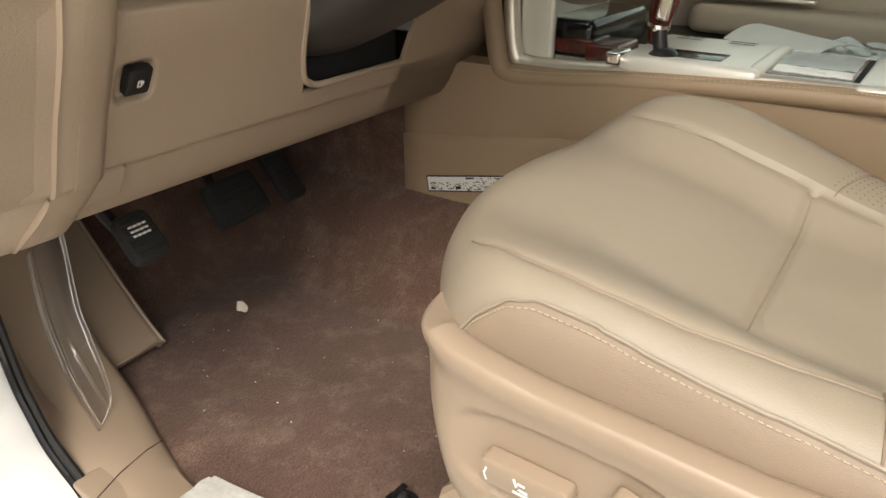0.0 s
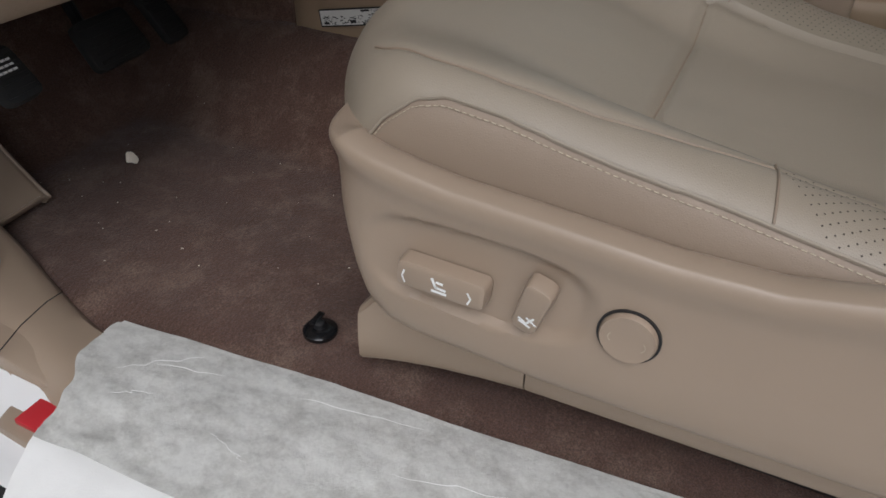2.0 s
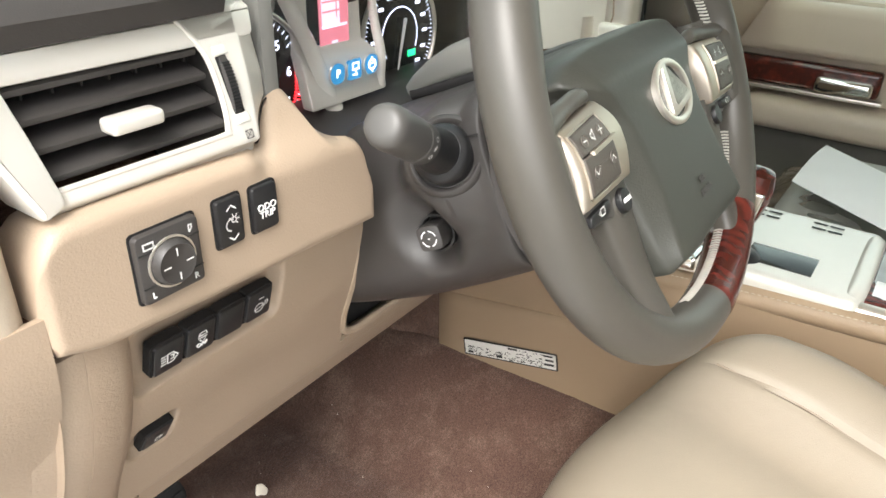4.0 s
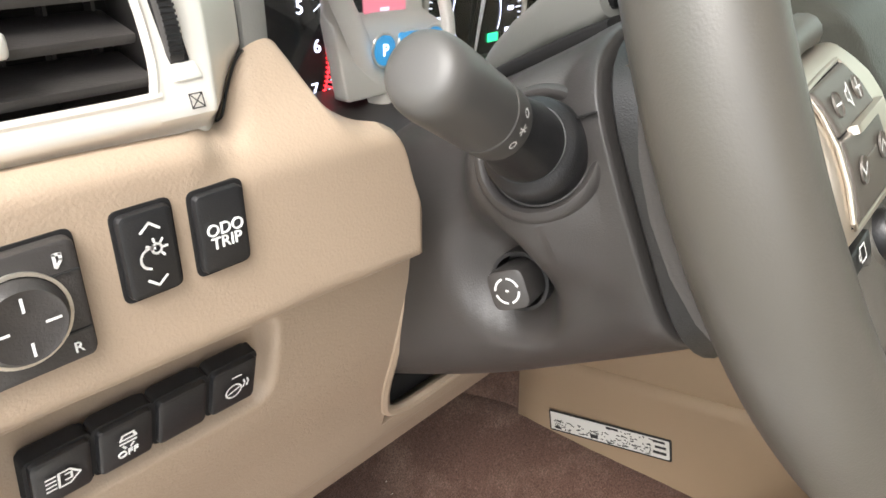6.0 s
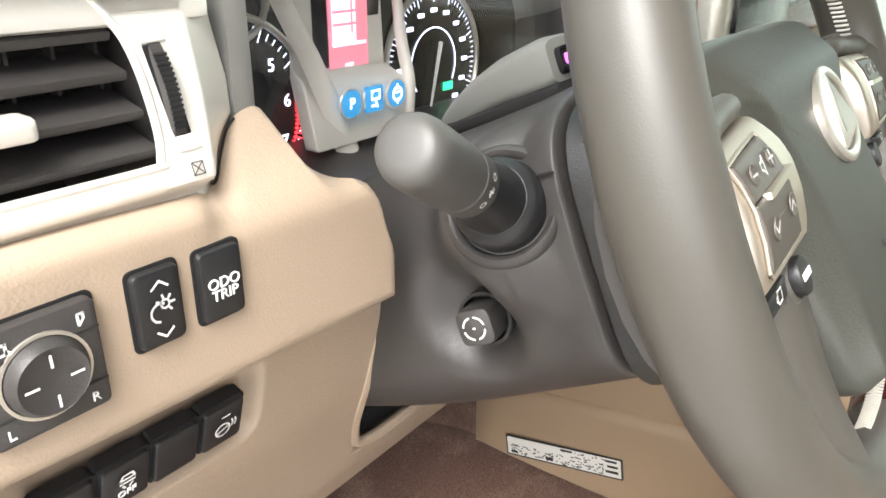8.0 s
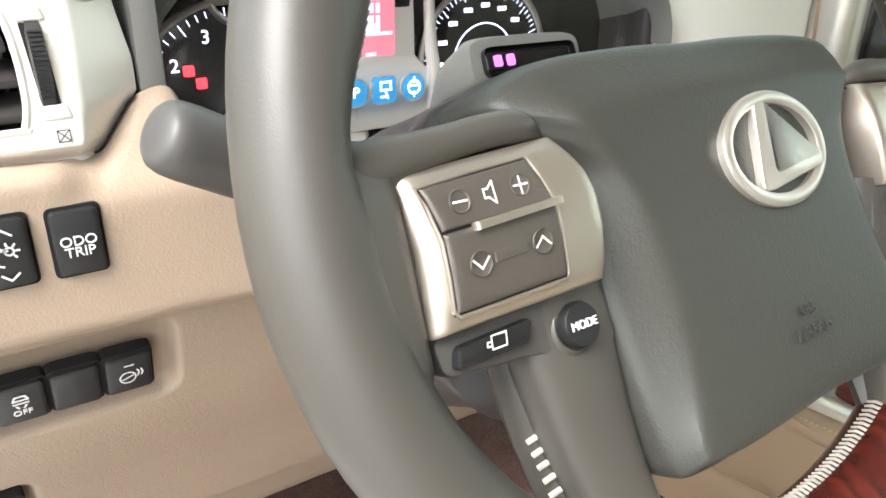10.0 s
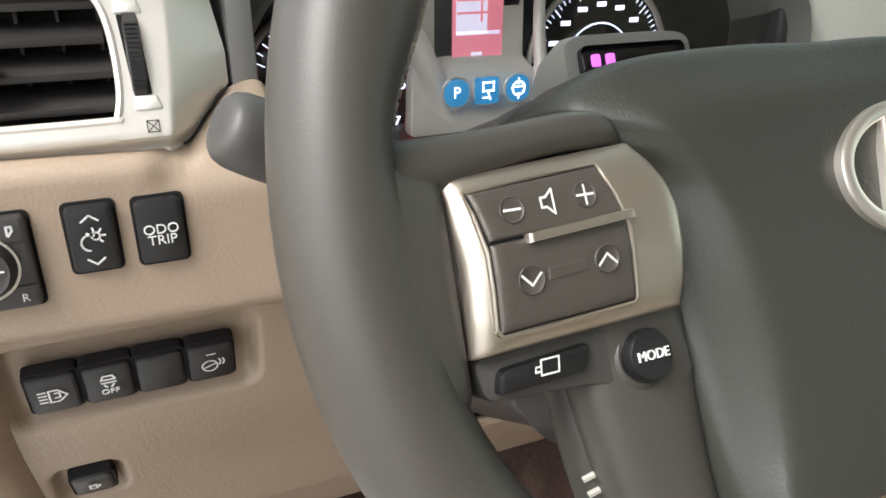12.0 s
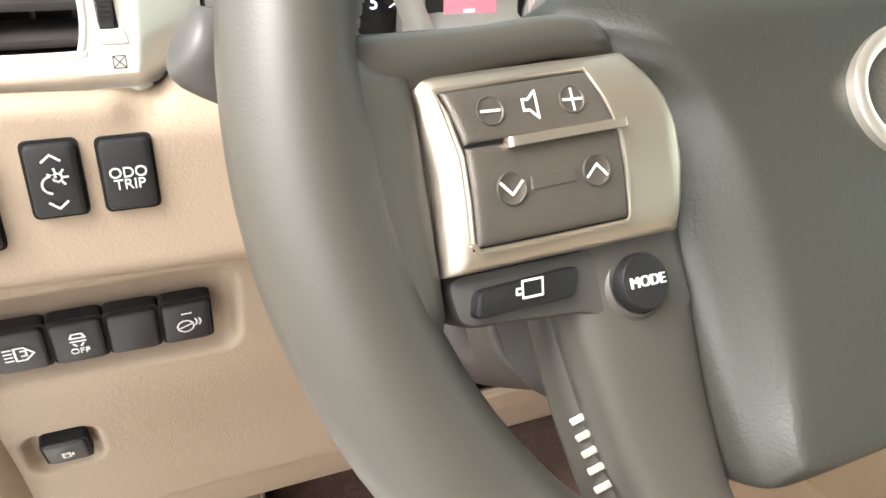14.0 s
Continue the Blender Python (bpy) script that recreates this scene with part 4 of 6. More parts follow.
part("backrest", rings([[Vector((x * (1 - 0.1 * k), -1.0 - 0.16 * k - 0.05 * math.cos(x / 0.25 * 1.5), 0.2 + 0.75 * k)) for x in (-0.25, -0.2, -0.12, 0, 0.12, 0.2, 0.25)] +
                      [Vector((x * (1 - 0.1 * k), -1.16 - 0.16 * k, 0.2 + 0.75 * k)) for x in (0.25, 0.12, -0.12, -0.25)] for k in (0, 0.3, 0.6, 0.9, 1.0)]), LEATHER, seat)
bk = thing("seat_belt_buckle", (0.285, -0.775, 0.28), "beige seat belt buckle with a red release button", "belt buckle")
part("body", rbox((0.287, -0.777, 0.279), (0.03, 0.055, 0.068), 0.007, 3), SHIELD, bk)
part("button", rbox((0.284, -0.775, 0.3125), (0.024, 0.046, 0.008), 0.003), RED, bk, "red release button")
part("stalk", tube([(0.287, -0.785, 0.25), (0.287, -0.8, 0.12)], 0.01, 8), BLACK, bk)

# ---- dashboard ----
dash = thing("dashboard", (-0.1, -0.2, 0.5), "tan grained dashboard with silver air vent and rows of black switches", "dashboard", kind="structure")


def lean_y(x, z):
    return -0.288 + 0.024 * soft(0.585, 0.622, z) * soft(-0.212, -0.195, x)


TOP = spline([(-0.337, 0.562), (-0.334, 0.588), (-0.326, 0.602), (-0.312, 0.6065), (-0.26, 0.6062), (-0.215, 0.6046), (-0.1995, 0.6032), (-0.1925, 0.6036), (-0.1895, 0.6052), (-0.1867, 0.6078), (-0.183, 0.6115), (-0.1795, 0.615), (-0.1737, 0.6211), (-0.1678, 0.624), (-0.1618, 0.6252), (-0.1585, 0.6244),
              (-0.1562, 0.6222), (-0.154, 0.6167), (-0.152, 0.608), (-0.1482, 0.6008), (-0.144, 0.5968), (-0.1385, 0.594), (-0.132, 0.5922), (-0.1276, 0.591), (-0.1236, 0.5888), (-0.120, 0.5855), (-0.1168, 0.575), (-0.1105, 0.5562), (-0.1065, 0.5295)], 6)
BOT = [(-0.337, 0.552), (-0.333, 0.541), (-0.31, 0.534), (-0.25, 0.531), (-0.145, 0.5275), (-0.111, 0.5262), (-0.1065, 0.5272)]


def panel_row(p):
    x, zt, zb = p.x, p.y, lerp(BOT, p.x)
    row_ = [Vector((x, lean_y(x, zb) + 0.05, zb))]
    for k in range(25):
        v = k / 24
        z = zb + (zt - zb) * v
        e_ = min(z - zb, (zt - z) * (0.75 if x > -0.196 else 1.0), (x + 0.3372) * 0.9, (-0.1063 - x) * 0.9)
        row_.append(Vector((x, lean_y(x, z) + 0.007 * max(0, 1 - max(e_, 0) / 0.007) ** 2.2, z)))
    row_.append(Vector((x, lean_y(x, zt) + (0.04 if x < -0.2 else 0.011), zt - 0.004)))
    return row_


part("panel_joint", tube([(p.x - 0.0004, lean_y(p.x, p.y) + 0.0048, p.y + 0.0004) for p in TOP if -0.194 < p.x < -0.171], 0.00055, 6), HOLE, dash)
upper = part("switch_panel", rings([panel_row(p) for p in TOP], closed=False), DASH, dash, "tan grained switch panel", sharp=70)

PROF = spline([(0.282, -0.045), (0.279, -0.11), (0.281, -0.14), (0.288, -0.155), (0.305, -0.168), (0.33, -0.181), (0.3335, -0.186), (0.345, -0.192), (0.39, -0.2115), (0.41, -0.2215), (0.45, -0.2415), (0.49, -0.255), (0.51, -0.259), (0.535, -0.262)], 4)


def knee_y(z):
    return lerp([(p.x, p.y) for p in PROF if p.y < -0.12], z)


def knee_edge(z):
    return lerp([(0.28, -0.045), (0.37, -0.059), (0.409, -0.073), (0.445, -0.0825), (0.48, -0.0865), (0.54, -0.085)], z)


def knee(x0, x1, z1, nu):
    rows = [p for p in PROF if p.x <= z1 + 1e-6]
    left = lambda p: knee_edge(p.x) if x0 is None else x0
    return solid(rings([[Vector((left(p) + (x1 - left(p)) * i / nu, p.y, p.x)) for i in range(nu + 1)] for p in rows], closed=False), 0.006)


STRIP = 0.3585
POCKETS = [(-0.2865, -0.1700, 0.4660, 0.5165, 0.0095), (-0.2815, -0.2445, 0.3905, 0.4275, 0.0075)]


def recess(x, z):
    """How far the knee panel is sunk at (x, z) for the switch pockets."""
    d = 0.0
    for x0, x1, z0, z1, deep in POCKETS:
        r = 0.010
        qx, qz = abs(x - (x0 + x1) / 2) - (x1 - x0) / 2 + r, abs(z - (z0 + z1) / 2) - (z1 - z0) / 2 + r
        sd = math.hypot(max(qx, 0), max(qz, 0)) + min(max(qx, qz), 0) - r
        d = max(d, deep * (1 - soft(-0.0062, 0.0012, sd)))
    return d


def knee_sheet():
    low = [(p.x, p.y) for p in PROF if p.y > -0.158]
    prof_ = low + [(z, knee_y(z)) for z in (low[-1][0] + (0.535 - low[-1][0]) * (k + 1) / 150 for k in range(150))]
    rows = []
    for z, y in prof_:
        xs = [-0.30 + (knee_edge(z) + 0.30) * i / 140 for i in range(141)]
        rows.append([Vector((x, y + recess(x, z) * 0.92, z + recess(x, z) * 0.3)) for x in xs])
    return solid(rings(rows, closed=False), 0.006)


k1 = part("knee_panel", knee_sheet(), DASH, dash, "smooth tan lower knee panel with sunk switch pockets", sharp=75)
part("knee_panel_strip", knee(None, 0.30, STRIP, 14), DASH, dash, sharp=60)
part("knee_panel_right", knee(0.115, 0.30, 0.535, 6), DASH, dash, sharp=60)
lip_ = [Vector((knee_edge(z), knee_y(z) + 0.002, z)) for z in (0.525, 0.5, 0.475, 0.45, 0.425, 0.405, 0.388)]
lip_ += [Vector((-0.0585, knee_y(0.372) + 0.001, 0.372)), Vector((-0.046, knee_y(0.363), 0.3635))] + [Vector((x, knee_y(STRIP), STRIP + 0.001)) for x in (-0.03, 0.0, 0.04, 0.08, 0.115)]
part("cutout_lip", tube(spline([tuple(p) for p in lip_], 4), 0.004, 8), DASH, dash)
# solid near-black block: the column opening's shade put in as colour
part("column_shade_block", rbox((0.01, -0.105, 0.44), (0.22, 0.16, 0.17), 0.002), HOLE, dash)


def trim_row(p):
    z, y = p.x, p.y
    xs = [(-0.425, 0.09), (-0.42, 0.06), (-0.40, 0.02), (-0.372, -0.002), (-0.350, -0.007), (-0.3385, -0.008), (-0.337, -0.003), (-0.3355, -0.008), (-0.33, -0.010), (-0.321, -0.010), (-0.3185, -0.006), (-0.316, -0.010), (-0.302, -0.010), (-0.294, -0.006), (-0.289, 0.004)]
    return [Vector((x - 0.022 * soft(0.335, 0.285, z), y + o, z)) for x, o in xs]


part("side_trim", solid(rings([trim_row(p) for p in PROF if p.y < -0.115], closed=False), -0.004), DASH, dash)
part("end_cap", rbox((-0.384, -0.13, 0.615), (0.09, 0.308, 0.14), 0.018, 5), CREAM, dash, "rounded cream end cap of the dashboard")
def filler_pt(u, v):
    z = 0.33 + 0.235 * v
    f = knee_y(z) - 0.0068
    f += (-0.2805 - f) * soft(0.47, 0.55, z)
    return Vector((-0.429 + 0.0935 * u, f + 0.05 * max(0.0, 1 - u / 0.35) ** 2.5, z))


# hidden box, added to stop light leaking in behind the dashboard
part("end_light_stop", rbox((-0.346, -0.032, 0.47), (0.008, 0.155, 0.29), 0.002), BLACK, dash, "hidden dark wall added to block light at the dashboard's end")
part("end_filler", solid(sheet(filler_pt, 16, 20), -0.004), DASH, dash)
def dash_top_pt(x, y, z):
    """The padded top steps back and up over the gauges."""
    b = soft(-0.2, -0.16, x) * (1 - soft(0.30, 0.36, x))
    if y < -0.1:
        y = -0.1 + (y + 0.1) * (1 - 0.4 * b)
    return Vector((x, y, z + 0.03 * b * (1 - soft(-0.1, 0.2, y))))


part("dash_top", rings([[dash_top_pt(-0.42 + 1.58 * i / 80, y, z) for i in range(81)] for y, z in ((-0.25, 0.674), (-0.268, 0.677), (-0.272, 0.688), (-0.262, 0.703), (-0.23, 0.718), (-0.1, 0.735), (0.0, 0.736), (0.2, 0.735), (0.46, 0.72))], closed=False), CHAR, dash, "charcoal padded dash top")
part("stack_side", solid(rings([[Vector((x, y, z)) for x, y in spline([(0.206, -0.17), (0.214, -0.196), (0.232, -0.216), (0.262, -0.24), (0.306, -0.262)], 4)] for z in (0.57, 0.6, 0.63, 0.66, 0.695)], closed=False), 0.004), PEARL, dash, "pale silver flank between gauges and centre stack")
part("dash_face", rings([[Vector((x, y, z)) for x in (0.305, 0.5, 0.8, 1.15)] for y, z in ((-0.262, 0.70), (-0.27, 0.6), (-0.255, 0.52), (-0.19, 0.38), (-0.14, 0.3))], closed=False), DASH, dash)
part("centre_stack", rbox((0.42, -0.255, 0.53), (0.22, 0.07, 0.36), 0.012, 3), SILVER, dash, "satin silver centre stack")
part("stack_screen", rbox((0.42, -0.292, 0.60), (0.17, 0.006, 0.1), 0.003), GLOSS, dash)
part("end_wood", rbox((0.75, -0.268, 0.6), (0.4, 0.02, 0.05), 0.008, 3), WOOD, dash)


def icon_on(parent, m, lines, w=0.0011):
    return part("icon", strokes(lines, w, m), WHITE, parent)


def rocker(name, x, z, w, h, parent, y, tilt=0.0, proud=0.004, cut=0.0025, label=""):
    m = facing((x, y, z), (1, 0, 0), (0, -math.sin(radians(tilt)), math.cos(radians(tilt))))
    part("switch_gap", slab(rounded([(-w / 2 - 0.0012, -h / 2 - 0.0012), (w / 2 + 0.0012, -h / 2 - 0.0012), (w / 2 + 0.0012, h / 2 + 0.0012), (-w / 2 - 0.0012, h / 2 + 0.0012)], 0.003), lambda u, v, q: m @ Vector((u, v, 0.0006 - q)), 0.006, 0.0), HOLE, parent)
    ob = part(name, slab(rounded([(-w / 2, -h / 2), (w / 2, -h / 2), (w / 2, h / 2), (-w / 2, h / 2)], 0.0028), lambda u, v, q: m @ Vector((u, v, proud - q)), 0.01, 0.0014), BLACK, parent, label)
    return ob, m @ Matrix.Translation((0, 0, proud + 0.0006))


# upper row
odo, mo = rocker("trip_switch", -0.2079, 0.5746, 0.0178, 0.0272, upper, -0.288, proud=0.0034)
part("icon", letters("ODO\nTRIP", 0.0057, mo @ Matrix.Translation((0, -0.0012, 0))), WHITE, odo)
dim, md = rocker("dimmer_switch", -0.2329, 0.5752, 0.0172, 0.0276, upper, -0.288, proud=0.0034)
icon_on(dim, md, [[(-0.003, 0.0078), (0, 0.0102), (0.003, 0.0078)], [(-0.003, -0.0078), (0, -0.0102), (0.003, -0.0078)], arc(-0.001, -0.001, 0.0033, 60, 260, 8), arc(0.0012, 0.0016, 0.0016, 0, 360, 8)] +
        [[(0.0012 + 0.0023 * math.cos(a), 0.0016 + 0.0023 * math.sin(a)), (0.0012 + 0.0034 * math.cos(a), 0.0016 + 0.0034 * math.sin(a))] for a in (0, 0.9, 1.8, 2.7, -0.9)], 0.0008)
mm = facing((-0.2725, -0.288, 0.570), (1, 0, 0), (0, 0, 1))
part("switch_gap", slab(rounded([(-0.0195, -0.0198), (0.0195, -0.0198), (0.0195, 0.0198), (-0.0195, 0.0198)], 0.003), lambda u, v, q: mm @ Vector((u, v, 0.0006 - q)), 0.006, 0), HOLE, upper)
mir = part("mirror_switch", slab(rounded([(-0.0183, -0.0187), (0.0183, -0.0187), (0.0183, 0.0187), (-0.0183, 0.0187)], 0.003), lambda u, v, q: mm @ Vector((u, v, 0.0045 - q)), 0.01, 0.0014), CHAR, upper)
part("dial_ring", lathe([(0.0138, 0.004), (0.0138, 0.0056), (0.0128, 0.0056), (0.0128, 0.004)], mm, 36), SILVER, mir)
part("dial", lathe([(0.0126, 0.003), (0.0122, 0.007), (0.0105, 0.0098), (0.009, 0.0092), (0.0, 0.0088)], mm, 36), CHAR, mir)
icon_on(mir, mm @ Matrix.Translation((0, 0, 0.0098)), [[(0.0, 0.0048), (0, 0.0085)], [(0, -0.0048), (0, -0.0085)], [(0.0048, 0), (0.0085, 0)], [(-0.0048, 0), (-0.0085, 0)]], 0.0008)
icon_on(mir, mm @ Matrix.Translation((0, 0, 0.0048)), [[(-0.0145, 0.0115), (-0.0145, 0.0145), (-0.009, 0.0145), (-0.009, 0.0115), (-0.0145, 0.0115)], [(-0.009, 0.0125), (-0.0075, 0.011)], [(0.012, 0.0115), (0.0135, 0.0135), (0.0135, 0.0152), (0.0118, 0.0152), (0.0118, 0.0118)]], 0.0009)
part("icon", letters("L", 0.0046, mm @ Matrix.Translation((-0.0128, -0.0142, 0.0048))), WHITE, mir)
part("icon", letters("R", 0.0046, mm @ Matrix.Translation((0.0128, -0.0142, 0.0048))), WHITE, mir)
for k in (-1, 1):
    part("switch_line", rbox((-0.2725 + k * 0.012, -0.2927, 0.570 - 0.0092), (0.0115, 0.0006, 0.0006), 0), INK, mir)
    part("switch_line", rbox((-0.2725 + k * 0.012, -0.2927, 0.570 + 0.0092), (0.0115, 0.0006, 0.0006), 0), INK, mir)
# lower row of four
row = []
for k, x in enumerate((-0.264, -0.2408, -0.2178, -0.1946)):
    ob, m = rocker("knee_switch", x, 0.4915, 0.0208, 0.0242, k1, knee_y(0.4915) - 0.0012, 17.0, proud=0.003)
    row.append((ob, m))
icon_on(row[0][0], row[0][1], [[(-0.006, -0.003 + 0.0022 * k), (-0.003, -0.003 + 0.0022 * k)] for k in range(4)] + [[(-0.0018, 0.004), (0.002, 0.004), (0.0055, 0.0), (0.002, -0.0036), (-0.0018, -0.0036), (-0.0018, 0.004)], [(0.0005, 0.002), (0.0025, 0.002), (0.0025, -0.001), (0.0005, -0.001)]], 0.0009)
icon_on(row[1][0], row[1][1], [[(-0.003, 0.004), (-0.002, 0.0065), (0.002, 0.0065), (0.003, 0.004), (-0.003, 0.004)], [(-0.003, 0.002), (0.003, 0.002)], [(-0.002, 0.0005), (-0.001, -0.001)], [(0.002, 0.0005), (0.001, -0.001)]], 0.001)
part("icon", letters("OFF", 0.0046, row[1][1] @ Matrix.Translation((0, -0.0045, 0))), WHITE, row[1][0])
icon_on(row[3][0], row[3][1], [arc(-0.001, -0.001, 0.0036, 0, 360, 14), [(-0.0035, -0.002), (0.0015, 0.0)], [(0.0035, -0.001), (0.0042, 0.001), (0.0035, 0.003)], [(0.0052, -0.001), (0.0059, 0.001), (0.0052, 0.003)], [(-0.002, 0.007), (0.002, 0.007)]], 0.0008)

fu, mf = rocker("fuel_flap_switch", -0.2615, 0.4095, 0.020, 0.0235, k1, knee_y(0.4095) - 0.001, 32.0, proud=0.002)
icon_on(fu, mf, [[(-0.002, -0.0028), (-0.002, 0.0028), (0.0012, 0.0028), (0.0012, -0.0028), (-0.002, -0.0028)], [(-0.001, 0.001), (0.0002, 0.001)], [(0.0012, 0.0), (0.0026, -0.001), (0.0026, 0.002)]], 0.0011)
hinge_tilt = -math.degrees(math.atan2(knee_y(0.333) - knee_y(0.307), 0.026))
hinge_at = lambda dx, dy: Matrix.Translation((-0.2865 + dx, knee_y(0.32) - dy, 0.32)) @ pose(0, 0, 0, hinge_tilt, 0, 0)
part("hinge_gap", rbox((0, 0, 0), (0.0442, 0.004, 0.0352), 0.0015, 2, m=hinge_at(0, 0.0008)), HOLE, k1)
part("hinge_cover", rbox((0, 0, 0), (0.0425, 0.008, 0.0345), 0.003, 3, m=hinge_at(0, 0.0028)), DASH, k1, "small tan cover flap")
part("hinge_slot", rbox((0, 0, 0), (0.003, 0.006, 0.022), 0.0008, m=hinge_at(-0.0165, 0.0046)), HOLE, k1)

# air vent
vent = thing("air_vent", (-0.26, -0.27, 0.64), "silver-framed dash air vent with black slats and thumbwheel", "air vent")
VY = lambda z: -0.2805 + 0.3 * (z - 0.61)
vm = lambda u, v, w: Vector((u, VY(v) + w, v))


def vbar(name, pts_, mat, d=0.03, bev=0.0035, r=0.004, off=0.0, sub=None, label=""):
    return part(name, slab(rounded(pts_, r), lambda u, v, w: vm(u, v, w - off), d, bev), mat, sub or vent, label)


vbar("frame_left", [(-0.324, 0.607), (-0.311, 0.612), (-0.316, 0.642), (-0.3205, 0.664), (-0.330, 0.678), (-0.349, 0.678), (-0.3425, 0.656), (-0.335, 0.634)], TRIM, off=0.004)
vbar("frame_top", [(-0.33, 0.662), (-0.22, 0.661), (-0.181, 0.661), (-0.178, 0.678), (-0.335, 0.678)], TRIM)
OPEN = [(0.6172, -0.2172), (0.6278, -0.2143), (0.6441, -0.2141), (0.6569, -0.216), (0.6652, -0.2205), (0.678, -0.23)]
CREASE_X = [(0.604, -0.1985), (0.6407, -0.194), (0.68, -0.1915)]
EDGE_X = [(0.603, -0.1935), (0.6036, -0.1925), (0.6078, -0.1867), (0.615, -0.1795), (0.6211, -0.1737), (0.6245, -0.1712), (0.638, -0.1712), (0.657, -0.1748), (0.68, -0.178)]


def plate_y(x, z):
    xc, xr = lerp(CREASE_X, z), lerp(EDGE_X, z)
    k = min(1.0, max(0.0, (x - xc) / (xr - xc))) if xr > xc else 1.0
    back = lean_y(xr, z) + 0.0075 if z < 0.622 else -0.2565 + 0.05 * (z - 0.622)
    front = VY(z) + 0.009 * soft(0.611, 0.6035, z)
    return front + max(0.0, back - front) * k


def plate_pt(u, v):
    """The silver plate beside the vent, bent back towards the cluster."""
    z = 0.6022 + 0.0758 * v
    xl, xr = lerp(OPEN, z), lerp(EDGE_X, z)
    x = xl + (xr - xl) * u
    return Vector((x, plate_y(x, z), z))


plate_ = sheet(plate_pt, 36, 48)
sheet(lambda u, v: Vector((-0.318 + 0.1008 * u, plate_y(-0.25, 0.6022 + 0.015 * v), 0.6022 + 0.015 * v)), 20, 10, bm=plate_)
part("wheel_plate", solid(plate_, 0.003), TRIM, vent, "satin silver vent surround", sharp=40)
lip2 = [(-0.312, 0.6185), (-0.3105, 0.6172), (-0.26, 0.617), (-0.2185, 0.617), (-0.2165, 0.6185)] + [(x, z) for z, x in OPEN[1:]]
part("opening_lip", tube(spline([tuple(vm(u, v, 0.0009)) for u, v in lip2], 4), 0.0016, 8), TRIM, vent)
part("wheel_slot", slab(rounded([(-0.2094, 0.6262), (-0.2028, 0.6258), (-0.2042, 0.6545), (-0.2114, 0.6553)], 0.0008), lambda u, v, w: vm(u, v, w - 0.0004), 0.003, 0), HOLE, vent)
for z0, z1, n_ in ((0.6203, 0.6257, 0.0), (0.6555, 0.6605, 0.0)):
    sl_ = (0.6407 - (z0 + z1) / 2) * 0.06
    part("slot_ledge", slab(rounded([(-0.2112 + sl_, z0), (-0.2008 + sl_, z0), (-0.2022 + sl_, z1), (-0.2103 + sl_, z1)], 0.001), lambda u, v, w: vm(u, v, w - 0.0008), 0.003, 0.0007), PEARL, vent)
part("icon", strokes([[(-0.0022, -0.0022), (0.0022, -0.0022), (0.0022, 0.0022), (-0.0022, 0.0022), (-0.0022, -0.0022)], [(-0.0022, -0.0022), (0.0022, 0.0022)], [(-0.0022, 0.0022), (0.0022, -0.0022)]], 0.0004, facing((-0.2044, VY(0.6142) - 0.0004, 0.6142), (1, 0, 0), (0, 0.3, 1))), CHAR, vent)
WHEEL_AT = Vector((-0.2068, VY(0.6405) + 0.0453, 0.6405 - 0.0136))
wh = part("thumbwheel", lathe([(0.049, -0.003), (0.050, -0.0023), (0.050, 0.0023), (0.049, 0.003)], pose(*WHEEL_AT, 0, 90, 0), 120), CHAR, vent, "ribbed black thumbwheel")
for k in range(180):
    a = 2 * math.pi * k / 180
    c_ = WHEEL_AT + Vector((0, 0.0502 * math.cos(a), 0.0502 * math.sin(a)))
    if c_.y < WHEEL_AT.y and 0.6275 < c_.z < 0.6535:
        part("knurl", rbox((0, 0, 0), (0.005, 0.0011, 0.0009), 0, m=Matrix.Translation(c_) @ pose(0, 0, 0, math.degrees(a), 0, 0)), BLACK, wh)
# solid near-black block that paints the shade behind the slats
part("duct", rbox((-0.268, -0.225, 0.645), (0.115, 0.04, 0.062), 0.003), HOLE, vent)
for k in range(4):
    z = 0.6235 + 0.0125 * k
    x0, x1 = -0.313 - 0.0016 * k, -0.2135 - 0.0016 * k
    b = bmesh.new()
    rbox(((x0 + x1) / 2, 0, 0), (x1 - x0, 0.022, 0.0034), 0.0012, 2, bm=b)
    bmesh.ops.transform(b, matrix=Matrix.Translation((0, VY(z) + 0.014, z)) @ pose(0, 0, 0, 14, 0, 0), verts=b.verts)
    sl = part("slat", b, CHAR, vent)
    if k == 1:
        part("tab", rbox((-0.268, VY(z) - 0.001, z + 0.0015), (0.028, 0.012, 0.0075), 0.0025, 3), TRIM, sl, "silver adjusting tab")
for k in range(7):
    x = -0.305 + 0.0145 * k
    part("vane", rbox((x, -0.2465, 0.646), (0.0012, 0.008, 0.052), 0), CHAR, vent)

# ---- instrument cluster ----
clu = thing("instrument_cluster", (0.0, -0.15, 0.60), "lit instrument cluster with two dials and a pink screen", "instrument cluster")
part("face", rbox((0.022, -0.142, 0.625), (0.374, 0.012, 0.13), 0.002), GLOSS, clu)
part("hood", rings([[Vector((0.024 + (s + 0.02) * math.cos(a), y, 0.61 + h * math.sin(a))) for a in (math.pi * i / 24 for i in range(25))] for y, s, h in ((-0.146, 0.156, 0.09), (-0.18, 0.159, 0.094), (-0.206, 0.163, 0.099), (-0.211, 0.167, 0.104), (-0.204, 0.170, 0.11))], closed=False), GREY, clu, "grey arched hood")
part("side_wall", rbox((-0.164, -0.2, 0.635), (0.012, 0.10, 0.11), 0.004), GREY, clu)
